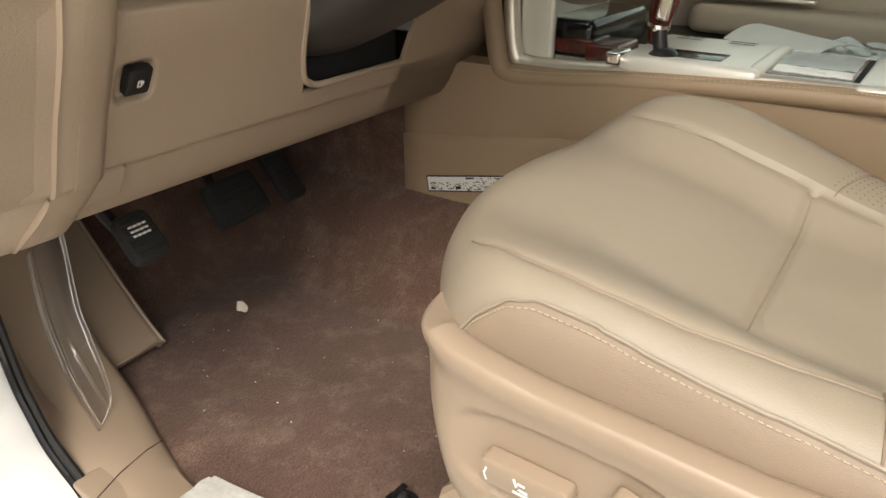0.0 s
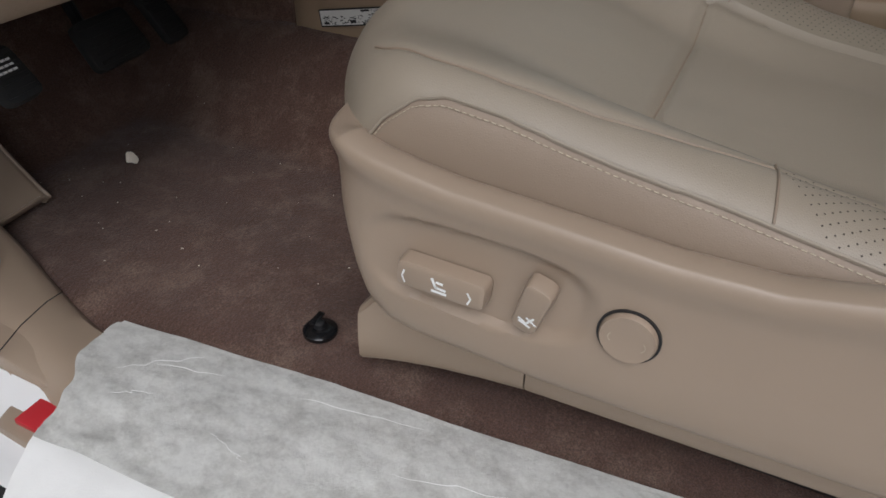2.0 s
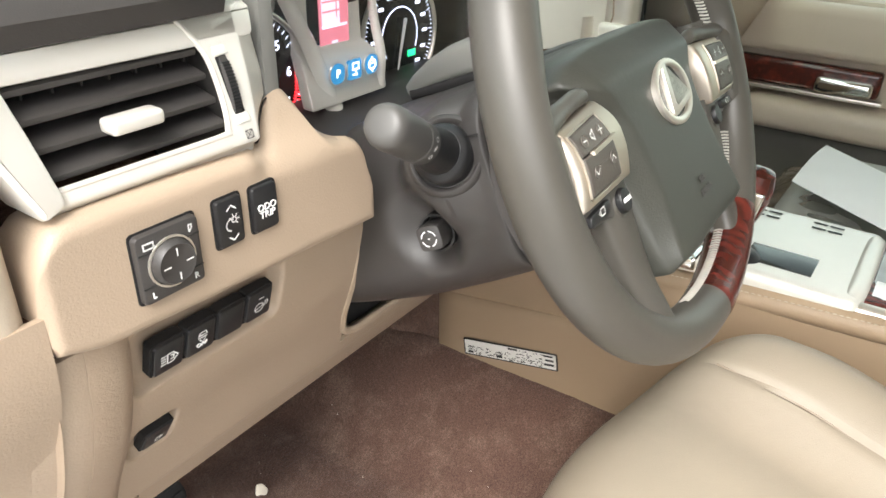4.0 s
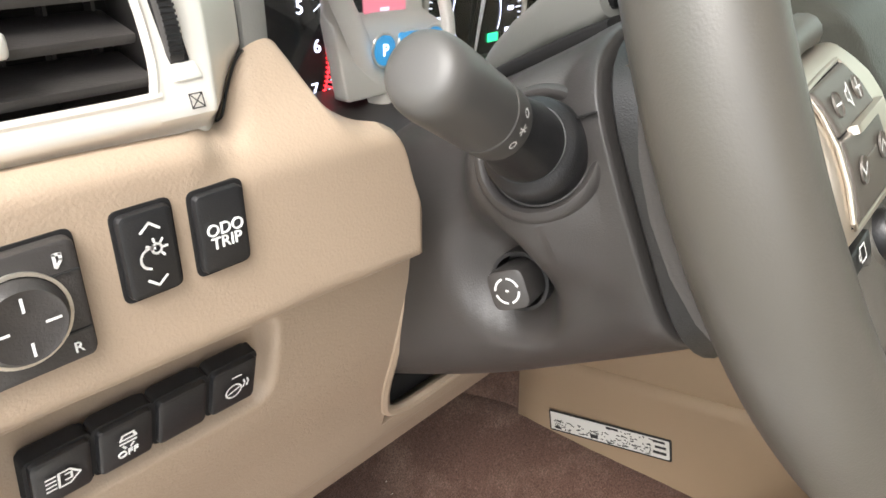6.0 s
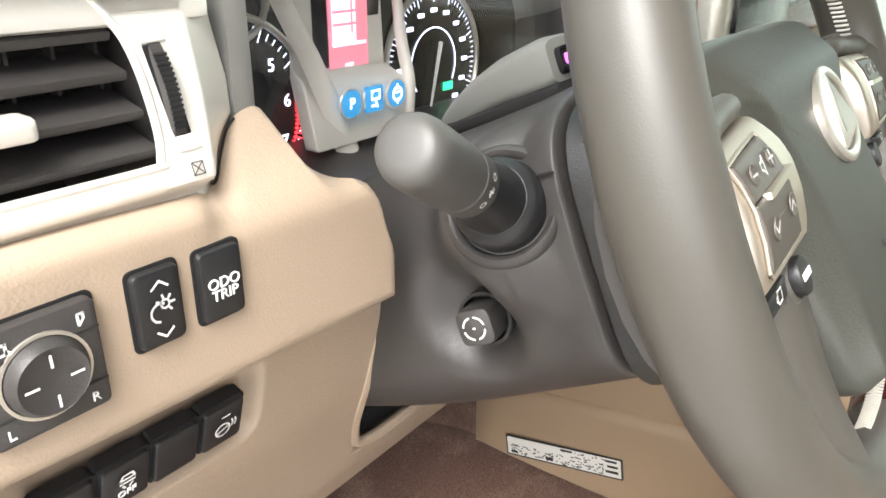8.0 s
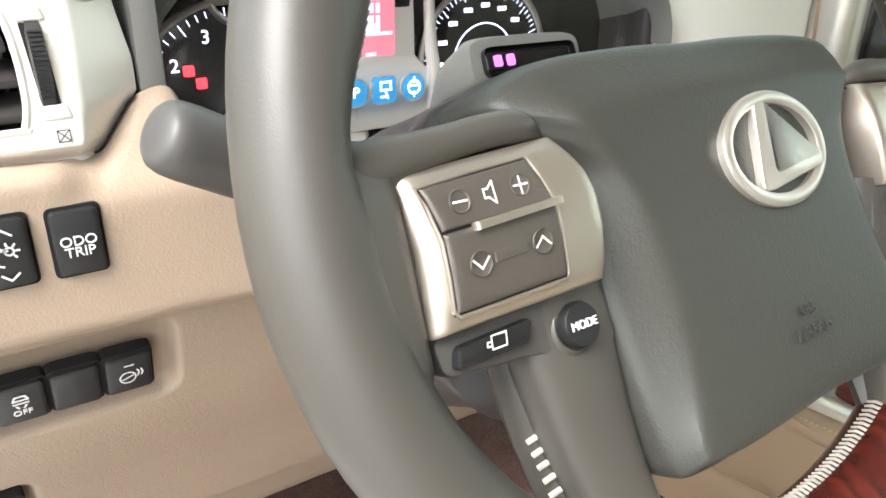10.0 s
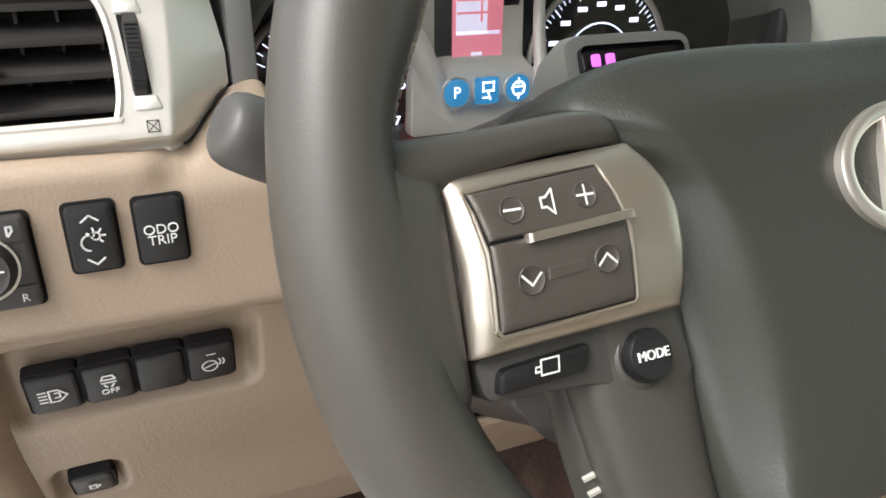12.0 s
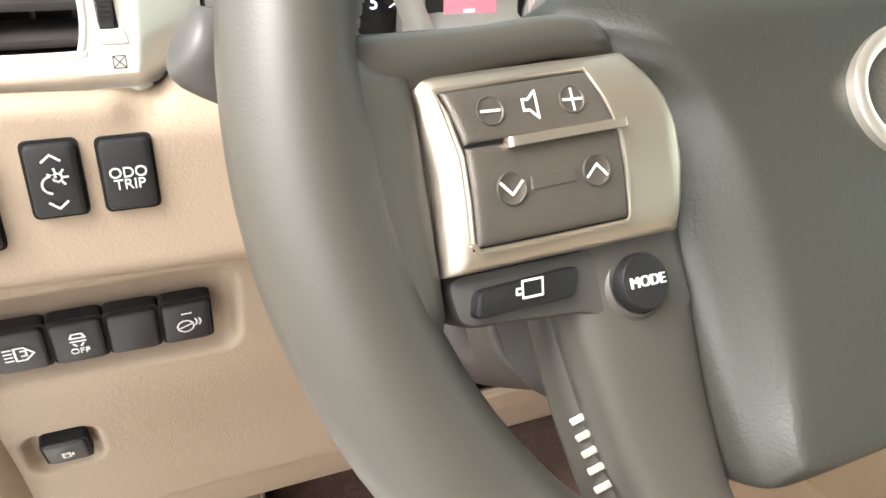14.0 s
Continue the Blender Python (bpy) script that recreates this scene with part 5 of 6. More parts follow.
part("side_wall", rbox((0.2045, -0.171, 0.612), (0.012, 0.05, 0.11), 0.005, 3), CHAR, clu)
part("lower_shelf", rings([[Vector((x, y, z)) for x in (-0.165, -0.06, 0.08, 0.205)] for y, z in ((-0.148, 0.572), (-0.17, 0.566), (-0.2, 0.556), (-0.24, 0.55))], closed=False), CHAR, clu)
clu.matrix_basis = Matrix.Translation((0, -0.007, 0)) @ clu.matrix_basis
m_c = facing((0, -0.1488, 0), (1, 0, 0), (0, 0, 1))


def dial(name, cx, cz, r, angles, texts, ticks, label):
    d = part(name, lathe([(r, 0.0), (r, 0.001), (0.0, 0.001)], m_c @ Matrix.Translation((cx, cz, 0)), 48), GLOSS, clu, label)
    part("bezel", tube([m_c @ Vector((cx + r * 1.03 * math.cos(a), cz + r * 1.03 * math.sin(a), 0.002)) for a in (2 * math.pi * i / 48 for i in range(49))], 0.0022, 8), SILVER, d)
    tk = []
    for i in range(ticks + 1):
        a = radians(angles[0] + (angles[1] - angles[0]) * i / ticks)
        l = 0.84 if i % 5 == 0 else 0.9
        tk.append([(cx + r * l * math.cos(a), cz + r * l * math.sin(a)), (cx + r * 0.96 * math.cos(a), cz + r * 0.96 * math.sin(a))])
    part("ticks", strokes(tk, 0.0006, m_c @ Matrix.Translation((0, 0, 0.0012))), DIGIT, d)
    for t, a in texts:
        p_ = (cx + r * 0.73 * math.cos(radians(a)), cz + r * 0.73 * math.sin(radians(a)))
        if t:
            part("numeral", letters(t, 0.0105, m_c @ Matrix.Translation((*p_, 0.0014))), DIGIT, d)
        else:
            part("numeral_bar", strokes([[(p_[0] - 0.0026, p_[1]), (p_[0] + 0.0026, p_[1])]], 0.003, m_c @ Matrix.Translation((0, 0, 0.0012))), DIGIT, d)
    return d


tach = dial("tachometer", -0.0965, 0.5905, 0.056, (213, -28), [(str(n), 145 - 34.2 * (n - 2)) for n in range(0, 8)], 40, "black tachometer with white numerals and a red zone")
part("red_zone", strokes([arc(-0.0965, 0.5905, 0.0475, 4, -27, 10)] + [[(-0.0965 + q * math.cos(radians(5 - 3.2 * i)), 0.5905 + q * math.sin(radians(5 - 3.2 * i))) for q in (0.046, 0.053)] for i in range(11)], 0.0009, m_c @ Matrix.Translation((0, 0, 0.0016))), LITRED, tach)
part("warning_lamp", rbox((-0.1225, -0.1505, 0.611), (0.006, 0.001, 0.006), 0.001), LITRED, tach)
part("warning_lamp", rbox((-0.116, -0.1505, 0.6035), (0.006, 0.001, 0.006), 0.001), LITRED, tach)
part("needle", tube([m_c @ Vector((-0.0965, 0.5905, 0.005)), m_c @ Vector((-0.13, 0.563, 0.004))], [0.0016, 0.0007], 6), WHITE, tach)
spd = dial("speedometer", 0.085, 0.600, 0.052, (225, -45), [("", 225 - 22.5 * n) for n in range(13)], 60, "black speedometer with a white needle")
part("inner_ring", strokes([arc(0.085, 0.6, 0.026, 220, -30, 24)], 0.0009, m_c @ Matrix.Translation((0, 0, 0.0014))), DIGIT, spd)
part("needle", tube([m_c @ Vector((0.089, 0.616, 0.005)), m_c @ Vector((0.078, 0.568, 0.004))], [0.0018, 0.0008], 6), WHITE, spd)
part("telltale", strokes([[(0.098, 0.582), (0.106, 0.582)]], 0.006, m_c @ Matrix.Translation((0, 0, 0.0016))), LITGREEN, spd)
dial("fuel_gauge", -0.088, 0.655, 0.02, (160, 20), [], 10, "small black gauge")
# pale centre plate, screen and lit keys
part("centre_plate", slab(rounded([(-0.062, 0.57), (0.03, 0.57), (0.024, 0.606), (0.024, 0.69), (-0.05, 0.69), (-0.052, 0.612)], 0.004), lambda u, v, w: Vector((u, -0.1525 - 0.026 * soft(0.614, 0.598, v) + w, v)), 0.01, 0.001), PLATE, clu, "pale satin centre plate")
def band_pt(u, v):
    """The broad pale band that curves down between tachometer and screen."""
    z = 0.562 + 0.128 * v
    c_ = lerp([(0.562, -0.0285), (0.5839, -0.0355), (0.6038, -0.0445), (0.626, -0.0545), (0.6402, -0.0625), (0.656, -0.0705), (0.69, -0.08)], z)
    w_ = 0.0098 - 0.003 * v
    return Vector((c_ + w_ * (2 * u - 1), -0.164 - 0.008 * (1 - v) - 0.0055 * math.sin(math.pi * u) ** 0.8, z))


part("divider_band", solid(sheet(band_pt, 16, 30), 0.003), PLATE, clu, "pale silver band beside the tachometer")
part("divider_band", tube(spline([(0.036, -0.158, 0.69), (0.031, -0.162, 0.65), (0.0285, -0.168, 0.622), (0.0275, -0.174, 0.6), (0.025, -0.174, 0.572)], 6), [0.003 + 0.002 * i / 24 for i in range(25)], 10), PLATE, clu, "pale silver band beside the speedometer")
scr = part("screen", rbox((-0.007, -0.1535, 0.643), (0.058, 0.003, 0.078), 0.0015), GLOSS, clu, "black screen with a pink map")
part("map", rbox((-0.008, -0.1556, 0.642), (0.034, 0.001, 0.068), 0), PINK, scr, "glowing pink map")
part("map_lines", strokes([[(-0.0125, 0.632), (-0.0125, 0.67)]], 0.021, m_c @ Matrix.Translation((0, 0, 0.0076))), PALEBLUE, scr)
part("map_lines", strokes([[(-0.022, 0.625), (0.006, 0.625)], [(-0.012, 0.6125), (-0.006, 0.6125)]], 0.0022, m_c @ Matrix.Translation((0, 0, 0.0076))), PALEBLUE, scr)
part("map_roads", strokes([[(-0.022, z_), (0.0, z_)] for z_ in (0.637, 0.6445, 0.652, 0.661)] + [[(-0.006, 0.632), (-0.006, 0.67)]], 0.0014, m_c @ Matrix.Translation((0, 0, 0.0079))), PINK, scr)
for k, x in enumerate((-0.0325, -0.0125, 0.0085)):
    key = part("lit_key", slab(rounded([(x - 0.0082, 0.5864), (x + 0.0082, 0.5864), (x + 0.0082, 0.6028), (x - 0.0082, 0.6028)], 0.008 if k != 1 else 0.003), lambda u, v, w: Vector((u, -0.1805 + w, v)), 0.002, 0.0006), BLUE, clu, "blue lit square telltale")
    part("key_ring", tube([Vector((x + 0.0091 * math.cos(a), -0.1795, 0.5946 + 0.0091 * math.sin(a))) for a in (2 * math.pi * i / 28 for i in range(29))], 0.0009, 6), PEARL, key)
    mk = m_c @ Matrix.Translation((x, 0.5946, 0.0318))
    if k == 0:
        part("icon", letters("P", 0.0095, mk), DIGIT, key)
    elif k == 1:
        part("icon", strokes([[(-0.003, 0.005), (0.004, 0.005), (0.004, 0.0), (-0.003, 0.0), (-0.003, 0.005)], [(0, 0), (0.002, -0.005)], [(-0.003, -0.004), (0.001, -0.004)]], 0.0012, mk), DIGIT, key)
    else:
        part("icon", strokes([arc(0, 0, 0.0042, 0, 360, 12), [(-0.003, 0.001), (0.003, 0.001)], [(0, 0.006), (0, 0.003)], [(0, -0.006), (0, -0.003)]], 0.0012, mk), DIGIT, key)
for k in range(2):
    part("shelf_mark", rbox((-0.008 + 0.022 * k, -0.16, 0.571), (0.012, 0.002, 0.003), 0.0008), SILVER, clu)
part("lens", rbox((0.02, -0.185, 0.632), (0.36, 0.001, 0.12), 0), LENS, clu)

# ---- steering column ----
WC, WT = Vector((0.0, -0.432, 0.6216)), -23.7
col = thing("steering_column", tuple(WC), "charcoal steering column shroud with stalk and tilt switch", "steering column", turn=(WT, 0, 0))
MW = HOME[col.name]


def sq(y, hx, z0, z1, p=3.2, n=40, dx=0.0):
    c, h = (z0 + z1) / 2, (z1 - z0) / 2
    out = []
    for i in range(n):
        a = 2 * math.pi * i / n
        ca, sa = math.cos(a), math.sin(a)
        out.append(Vector((dx + hx * math.copysign(abs(ca) ** (2 / p), ca), y, c + h * math.copysign(abs(sa) ** (2 / p), sa))))
    return out


WI = MW.inverted()
DISH = WI @ Vector((-0.093, -0.318, 0.5185))
ring_c, tip = WI @ Vector((-0.1237, -0.3471, 0.5961)), WI @ Vector((-0.188, -0.359, 0.6325))
axis = (tip - ring_c).normalized()


def swell(p):
    """The shroud's skin rises to the stalk's boss."""
    d = p - ring_c
    h = d.dot(axis)
    r = (d - axis * h).length
    if p.x < -0.03 and -0.07 < h < -0.017:
        p = p + axis * (-0.017 - h) * (1 - soft(0.024, 0.05, r))
    return p


def shroud_rows():
    keys = spline([(0.0665, 0.104, -0.083, 0.036, 4.4), (0.0672, 0.1068, -0.087, 0.040, 4.4), (0.0695, 0.1078, -0.0895, 0.042, 4.4), (0.078, 0.107, -0.092, 0.0425, 4.2), (0.1, 0.101, -0.098, 0.041, 3.8), (0.14, 0.0938, -0.107, 0.039, 3.3), (0.2, 0.0905, -0.116, 0.036, 3.0), (0.26, 0.087, -0.119, 0.03, 3.0), (0.31, 0.084, -0.119, 0.02, 3.0)], 10)
    out_ = []
    for k in keys:
        row_ = sq(k[0], k[1], k[2], k[3], k[4], 130)
        for p_ in row_:
            if p_.x < -0.03:
                q = math.hypot(p_.y - DISH.y, p_.z - DISH.z) / 0.036
                p_.x += 0.017 * (1 - soft(0.4, 1.0, q))
        out_.append([swell(p_) for p_ in row_])
    return out_


shr = part("shroud", rings(shroud_rows()), CHAR, col, "smooth charcoal column shroud", local=True, sharp=50)
part("shroud_gap", rings([sq(0.056, 0.101, -0.084, 0.036, 4.4), sq(0.0675, 0.101, -0.084, 0.036, 4.4)]), HOLE, col, local=True)
part("shroud_split", tube([Vector((-0.1079 + 0.16 * max(0.0, y - 0.07), y, 0.0125)) for y in (0.067, 0.07, 0.074, 0.078, 0.083)], 0.0006, 6), HOLE, shr, "dark split line between shroud halves", local=True)
part("hub_collar", rings([sq(0.006, 0.062, -0.07, 0.024, 2.4), sq(0.02, 0.088, -0.08, 0.03, 2.8), sq(0.04, 0.1015, -0.089, 0.036, 3.6), sq(0.058, 0.106, -0.0935, 0.040, 4.2), sq(0.0625, 0.1066, -0.0945, 0.0405, 4.4), sq(0.0642, 0.1052, -0.093, 0.039, 4.4)]), HUB, col, "dark collar behind the wheel", local=True)
visor = part("telltale_hood", rings([sq(0.090, 0.029, 0.046, 0.062, 5, dx=-0.016), sq(0.0905, 0.0315, 0.044, 0.066, 5, dx=-0.016), sq(0.098, 0.033, 0.042, 0.068, 5, dx=-0.015), sq(0.125, 0.030, 0.042, 0.067, 4, dx=-0.011), sq(0.15, 0.025, 0.041, 0.063, 4, dx=-0.006), sq(0.175, 0.018, 0.04, 0.056, 4, dx=-0.002), sq(0.19, 0.012, 0.04, 0.05, 4)]), GREY, col, "small grey telltale hood", local=True)
part("hood_gap", rings([sq(0.0885, 0.034, 0.036, 0.0455, 5, dx=-0.016), sq(0.1, 0.0345, 0.036, 0.0458, 5, dx=-0.015), sq(0.15, 0.026, 0.036, 0.0458, 4, dx=-0.006), sq(0.185, 0.016, 0.036, 0.046, 4)]), HOLE, visor, "black joint under the hood", local=True)
part("window", rbox((-0.016, 0.0895, 0.0545), (0.052, 0.003, 0.013), 0.004, 3), GLOSS, visor, "black telltale window", local=True)
for k in range(2):
    part("telltale", rbox((-0.035 + 0.007 * k, 0.0876, 0.0548), (0.004, 0.001, 0.005), 0.001), PURPLE, visor, "purple lit telltale", local=True)
mst = Matrix.Translation(ring_c) @ axis.to_track_quat("Z", "Y").to_matrix().to_4x4()
L = (tip - ring_c).length
part("stalk_boss", lathe([(0.0275, -0.034), (0.0268, -0.022), (0.0258, -0.0168), (0.0244, -0.0146), (0.0228, -0.0138), (0.0212, -0.0146), (0.0199, -0.0170), (0.0196, -0.022)], mst, 56), CHAR, col, "raised boss round the stalk", local=True)
part("stalk_collar", lathe([(0.0192, -0.024), (0.0190, -0.0125), (0.0182, -0.0075), (0.0168, -0.0052), (0.0152, -0.0044), (0.0143, -0.0035), (0.0, -0.0035)], mst, 56), BLACK, col, "stepped collar round the stalk", local=True)
stk = part("stalk", lathe([(0.0138, -0.012), (0.0138, 0.004), (0.0126, 0.008), (0.0119, L * 0.34), (0.0, L * 0.35)], mst, 36), BLACK, col, "black lamp stalk", local=True)
part("twist_knob", lathe([(0.0112, L * 0.31), (0.0122, L * 0.315), (0.0124, L * 0.33), (0.0125, L * 0.47), (0.0121, L * 0.475), (0.0121, L * 0.485), (0.0125, L * 0.49), (0.0125, L * 0.86), (0.0121, L * 0.925), (0.0110, L * 0.97), (0.0092, L * 0.992), (0.006, L * 1.002), (0.0, L * 1.005)], mst, 44), KNOB, stk, "rounded grey twist knob", local=True)
for k in range(3):
    mk = mst @ Matrix.Rotation(radians(-60 + 24 * k), 4, "Z") @ Matrix.Translation((0.0125, 0, L * 0.4)) @ pose(0, 0, 0, 0, 90, 0)
    part("icon", strokes([arc(0, 0, 0.0013, 0, 360, 8)] if k != 1 else [[(-0.0018, 0), (0.0018, 0)], [(0, -0.0018), (0, 0.0018)], [(-0.0013, -0.0013), (0.0013, 0.0013)]], 0.0005, mk), WHITE, stk, local=True)
# tilt switch in a round dish on the left of the shroud
kp, kd = WI @ Vector((-0.1, -0.326, 0.5205)), (WI.to_3x3() @ Vector((-0.97, -0.20, 0.10))).normalized()
mk = Matrix.Translation(kp) @ kd.to_track_quat("Z", "Y").to_matrix().to_4x4()
part("switch_socket", lathe([(0.0138, -0.026), (0.0138, -0.0125), (0.0122, -0.0125), (0.0122, -0.025)], mk, 32), BLACK, col, local=True)
tsw = part("tilt_switch", rings([[mk @ Vector((q.x, q.y, z)) for q in rounded([(-w, -w), (w, -w), (w, w), (-w, w)], 0.0045)] for w, z in ((0.0086, -0.022), (0.009, -0.003), (0.0086, -0.0008), (0.0075, 0.0))]), CHAR, col, "square charcoal tilt switch", local=True)
part("icon", strokes([arc(0, 0, 0.0055, a + 14, a + 76, 4) for a in (0, 90, 180, 270)] + [[(-0.0004, 0), (0.0004, 0)]], 0.0009, mk), WHITE, tsw, local=True)

# ---- steering wheel ----
whl = thing("steering_wheel", tuple(WC), "grey leather steering wheel with satin silver key pods", "steering wheel", turn=(WT, 0, 0))
whl.matrix_basis = MW @ Matrix.Translation((0, 0.0056, 0)) @ Matrix.Rotation(radians(2.7), 4, "Z")
RR = 0.172


def rim_centre(a):
    """The rim is a little flattened below."""
    return Vector((RR * math.cos(a), -0.0006, -0.003 + (RR if math.sin(a) > 0 else 0.152) * math.sin(a)))


def hollow(sa):
    """How far the rim's inside is cut back just above the spokes."""
    return 0.0036 * soft(0.03, 0.1, sa) - 0.0054 * soft(0.13, 0.36, sa) + 0.0018 * soft(0.5, 0.8, sa)


def rim_row(a):
    c_, ca, sa = rim_centre(a), math.cos(a), math.sin(a)
    thin, cut = 1 - 0.05 * soft(0.3, 0.8, sa), hollow(sa)
    out_ = []
    for j in range(24):
        b = 2 * math.pi * j / 24
        r = 0.0158 * thin * math.cos(b) + cut * max(0.0, -math.cos(b))
        out_.append(c_ + Vector((r * ca, 0.0166 * thin * math.sin(b), r * sa)))
    return out_


rim = bmesh.new()
vv = [[rim.verts.new(p) for p in rim_row(-math.pi + 2 * math.pi * i / 120)] for i in range(120)]
for i in range(120):
    for j in range(24):
        rim.faces.new((vv[i][j], vv[i][(j + 1) % 24], vv[(i + 1) % 120][(j + 1) % 24], vv[(i + 1) % 120][j]))
rimo = part("rim", rim, WHEEL, whl, "smooth grey leather rim", local=True)
wood_rows = []
for i in range(25):
    a_ = radians(-89 + 39 * i / 24)
    c_ = rim_centre(a_)
    wood_rows.append([c_ + (p - c_) * (1.035 if 0 < i < 24 else 0.99) for p in rim_row(a_)])
part("wood_sleeve", rings(wood_rows), WOOD, rimo, "glossy red-brown wood sleeve", local=True)
sti = bmesh.new()
for k in range(340):
    a = 2 * math.pi * k / 340
    if 0.06 < math.sin(a) < 0.8 or (math.sin(a) < -0.45 and not -0.99 < math.cos(a) < -0.2):
        c_, in_ = rim_centre(a), Vector((-math.cos(a), 0, -math.sin(a)))
        c_ = c_ - in_ * hollow(math.sin(a))
        along = Vector((-math.sin(a), 0, math.cos(a)))
        tube([c_ + in_ * 0.0162 + Vector((0, -0.0016, 0)), c_ + in_ * 0.0170 + along * 0.0007 + Vector((0, 0.0012, 0)), c_ + in_ * 0.0154 + along * 0.0014 + Vector((0, 0.0052, 0))], 0.0008, 5, bm=sti)
tagged(part("stitching", sti, STITCH, rimo, "grey hand stitching inside the rim", local=True), kind="stuff")

PAD = [(0.0, 0.0408), (-0.03, 0.0414), (-0.06, 0.0405), (-0.077, 0.0388), (-0.088, 0.0362), (-0.0955, 0.0325), (-0.1005, 0.0292), (-0.1018, 0.0258), (-0.0992, 0.0228), (-0.0955, 0.0192),
       (-0.0931, 0.0154), (-0.0862, 0.0100), (-0.0816, 0.0022), (-0.0798, -0.009), (-0.0805, -0.0225), (-0.0828, -0.0335), (-0.0815, -0.0483), (-0.0803, -0.062), (-0.0792, -0.0756), (-0.0775, -0.09),
       (-0.0755, -0.0975), (-0.0705, -0.1005), (-0.05, -0.101), (-0.025, -0.0998), (0.0, -0.098)]
RAISED = [(0.0, 0.022), (-0.03, 0.022), (-0.057, 0.0215), (-0.068, 0.0205), (-0.074, 0.0195), (-0.0775, 0.0185), (-0.0785, 0.0172), (-0.0785, 0.0158), (-0.0775, 0.0140), (-0.0755, 0.0115),
          (-0.0725, 0.007), (-0.069, 0.001), (-0.0655, -0.006), (-0.0630, -0.014), (-0.0615, -0.024), (-0.0612, -0.034), (-0.0618, -0.048), (-0.0635, -0.061), (-0.066, -0.0745), (-0.069, -0.085),
          (-0.0695, -0.0905), (-0.067, -0.0935), (-0.048, -0.0945), (-0.024, -0.0935), (0.0, -0.0925)]
both = lambda q: spline(q + [(-x, z) for x, z in reversed(q[1:-1])], 4, True)
PAD_S, RAISED_S = both(PAD), both(RAISED)


def pad_level(k, y, s=1.0):
    """k: from the pad's outline (0) to the foot of its raised face (1); s: shrinks the face towards the middle."""
    out_ = []
    for p, q in zip(PAD_S, RAISED_S):
        x, z = p.x + (q.x - p.x) * k, p.y + (q.y - p.y) * k
        x, z = x * s, (z + 0.03) * s - 0.03
        dome = 0.003 * (1 - (x / 0.09) ** 2) * soft(0.0, 1.0, k)
        lobe = 0.005 * soft(0.078, 0.112, abs(x))
        top = 0.003 * soft(0.012, 0.038, z)
        out_.append(Vector((x, y + 0.0095 + 0.17 * min(0.0, z) - dome + lobe + top, z)))
    return out_


LEVELS = [(0.02, 0.022), (0.0, 0.008), (0.004, 0.0035), (0.02, 0.0003), (0.045, -0.0022), (0.085, -0.0044), (0.15, -0.0061), (0.3, -0.0078), (0.5, -0.0095), (0.68, -0.0112), (0.82, -0.0124), (0.93, -0.0134), (1.0, -0.0139)]
bag = part("airbag_cover", rings([pad_level(k, y) for k, y in LEVELS] + [pad_level(1.0, y, q) for q, y in ((0.96, -0.0147), (0.9, -0.0149), (0.8, -0.0150), (0.6, -0.0150), (0.3, -0.0150), (0.02, -0.0150))]),
           AIRBAG, whl, "grained grey airbag cover with a raised middle", local=True, sharp=80)
ml = facing((0.0095, -0.0112, -0.0056), (1, 0, 0), (0, 0.13, 1))
ring_ = [[ml @ Vector(((0.0286 + d) * math.cos(a), (0.0192 + d) * math.sin(a), h)) for d, h in ((-0.0025, -0.002), (-0.0025, 0.0008), (-0.0017, 0.0016), (0.0, 0.0019), (0.0017, 0.0016), (0.0025, 0.0008), (0.0025, -0.002))]
         for a in (2 * math.pi * i / 56 for i in range(57))]
part("badge_ring", rings(ring_, caps=False), SILVER, bag, "satin oval badge", local=True)
part("badge_stroke", slab(rounded([(-0.0078, 0.0178), (-0.0006, 0.0184), (-0.0052, -0.0082), (0.0262, -0.0048), (0.0252, -0.0098), (-0.0095, -0.0148), (-0.0145, -0.0142), (-0.0154, -0.0115)], 0.0016, 3), lambda u, v, w: ml @ Vector((u, v, 0.0019 - w)), 0.004, 0.0009), SILVER, bag, local=True)
ms = facing((-0.003, -0.0206, -0.0630), (1, 0, 0.02), (0, 0.17, 1))
part("print", letters("SRS", 0.0062, ms), CHAR, bag, "embossed lettering", local=True)
part("print", letters("AIRBAG", 0.0062, ms @ Matrix.Translation((0, -0.0075, 0))), CHAR, bag, "embossed lettering", local=True)

def barrel(put, bulge_, xl, xr, zb, zt, lift, depth, bev, roll=0.0):
    """A plate on the barrel surface between two side curves and two slanted ends, with rolled edges."""
    steps = [(0.0, depth), (0.0, bev), (0.012, bev * 0.35), (0.035, 0.0)] + [(0.035 + 0.93 * i / 18, 0.0) for i in range(1, 18)] + [(0.965, 0.0), (0.988, bev * 0.35), (1.0, bev), (1.0, depth)]
    rows = []
    for v, dv in steps:
        row_ = []
        for u, du in ([(0.0, depth), (0.0, roll + 0.002), (0.006, roll), (0.025, roll * 0.6), (0.055, roll * 0.25), (0.09, roll * 0.05)] + steps[6:] if roll else steps):
            z = (zb[0] + (zb[1] - zb[0]) * u) * (1 - v) + (zt[0] + (zt[1] - zt[0]) * u) * v
            x = lerp(xl, z) * (1 - u) + lerp(xr, z) * u
            row_.append(put((x, bulge_(z) - lift + max(du, dv), z)))
        rows.append(row_)
    return rings(rows, closed=False)


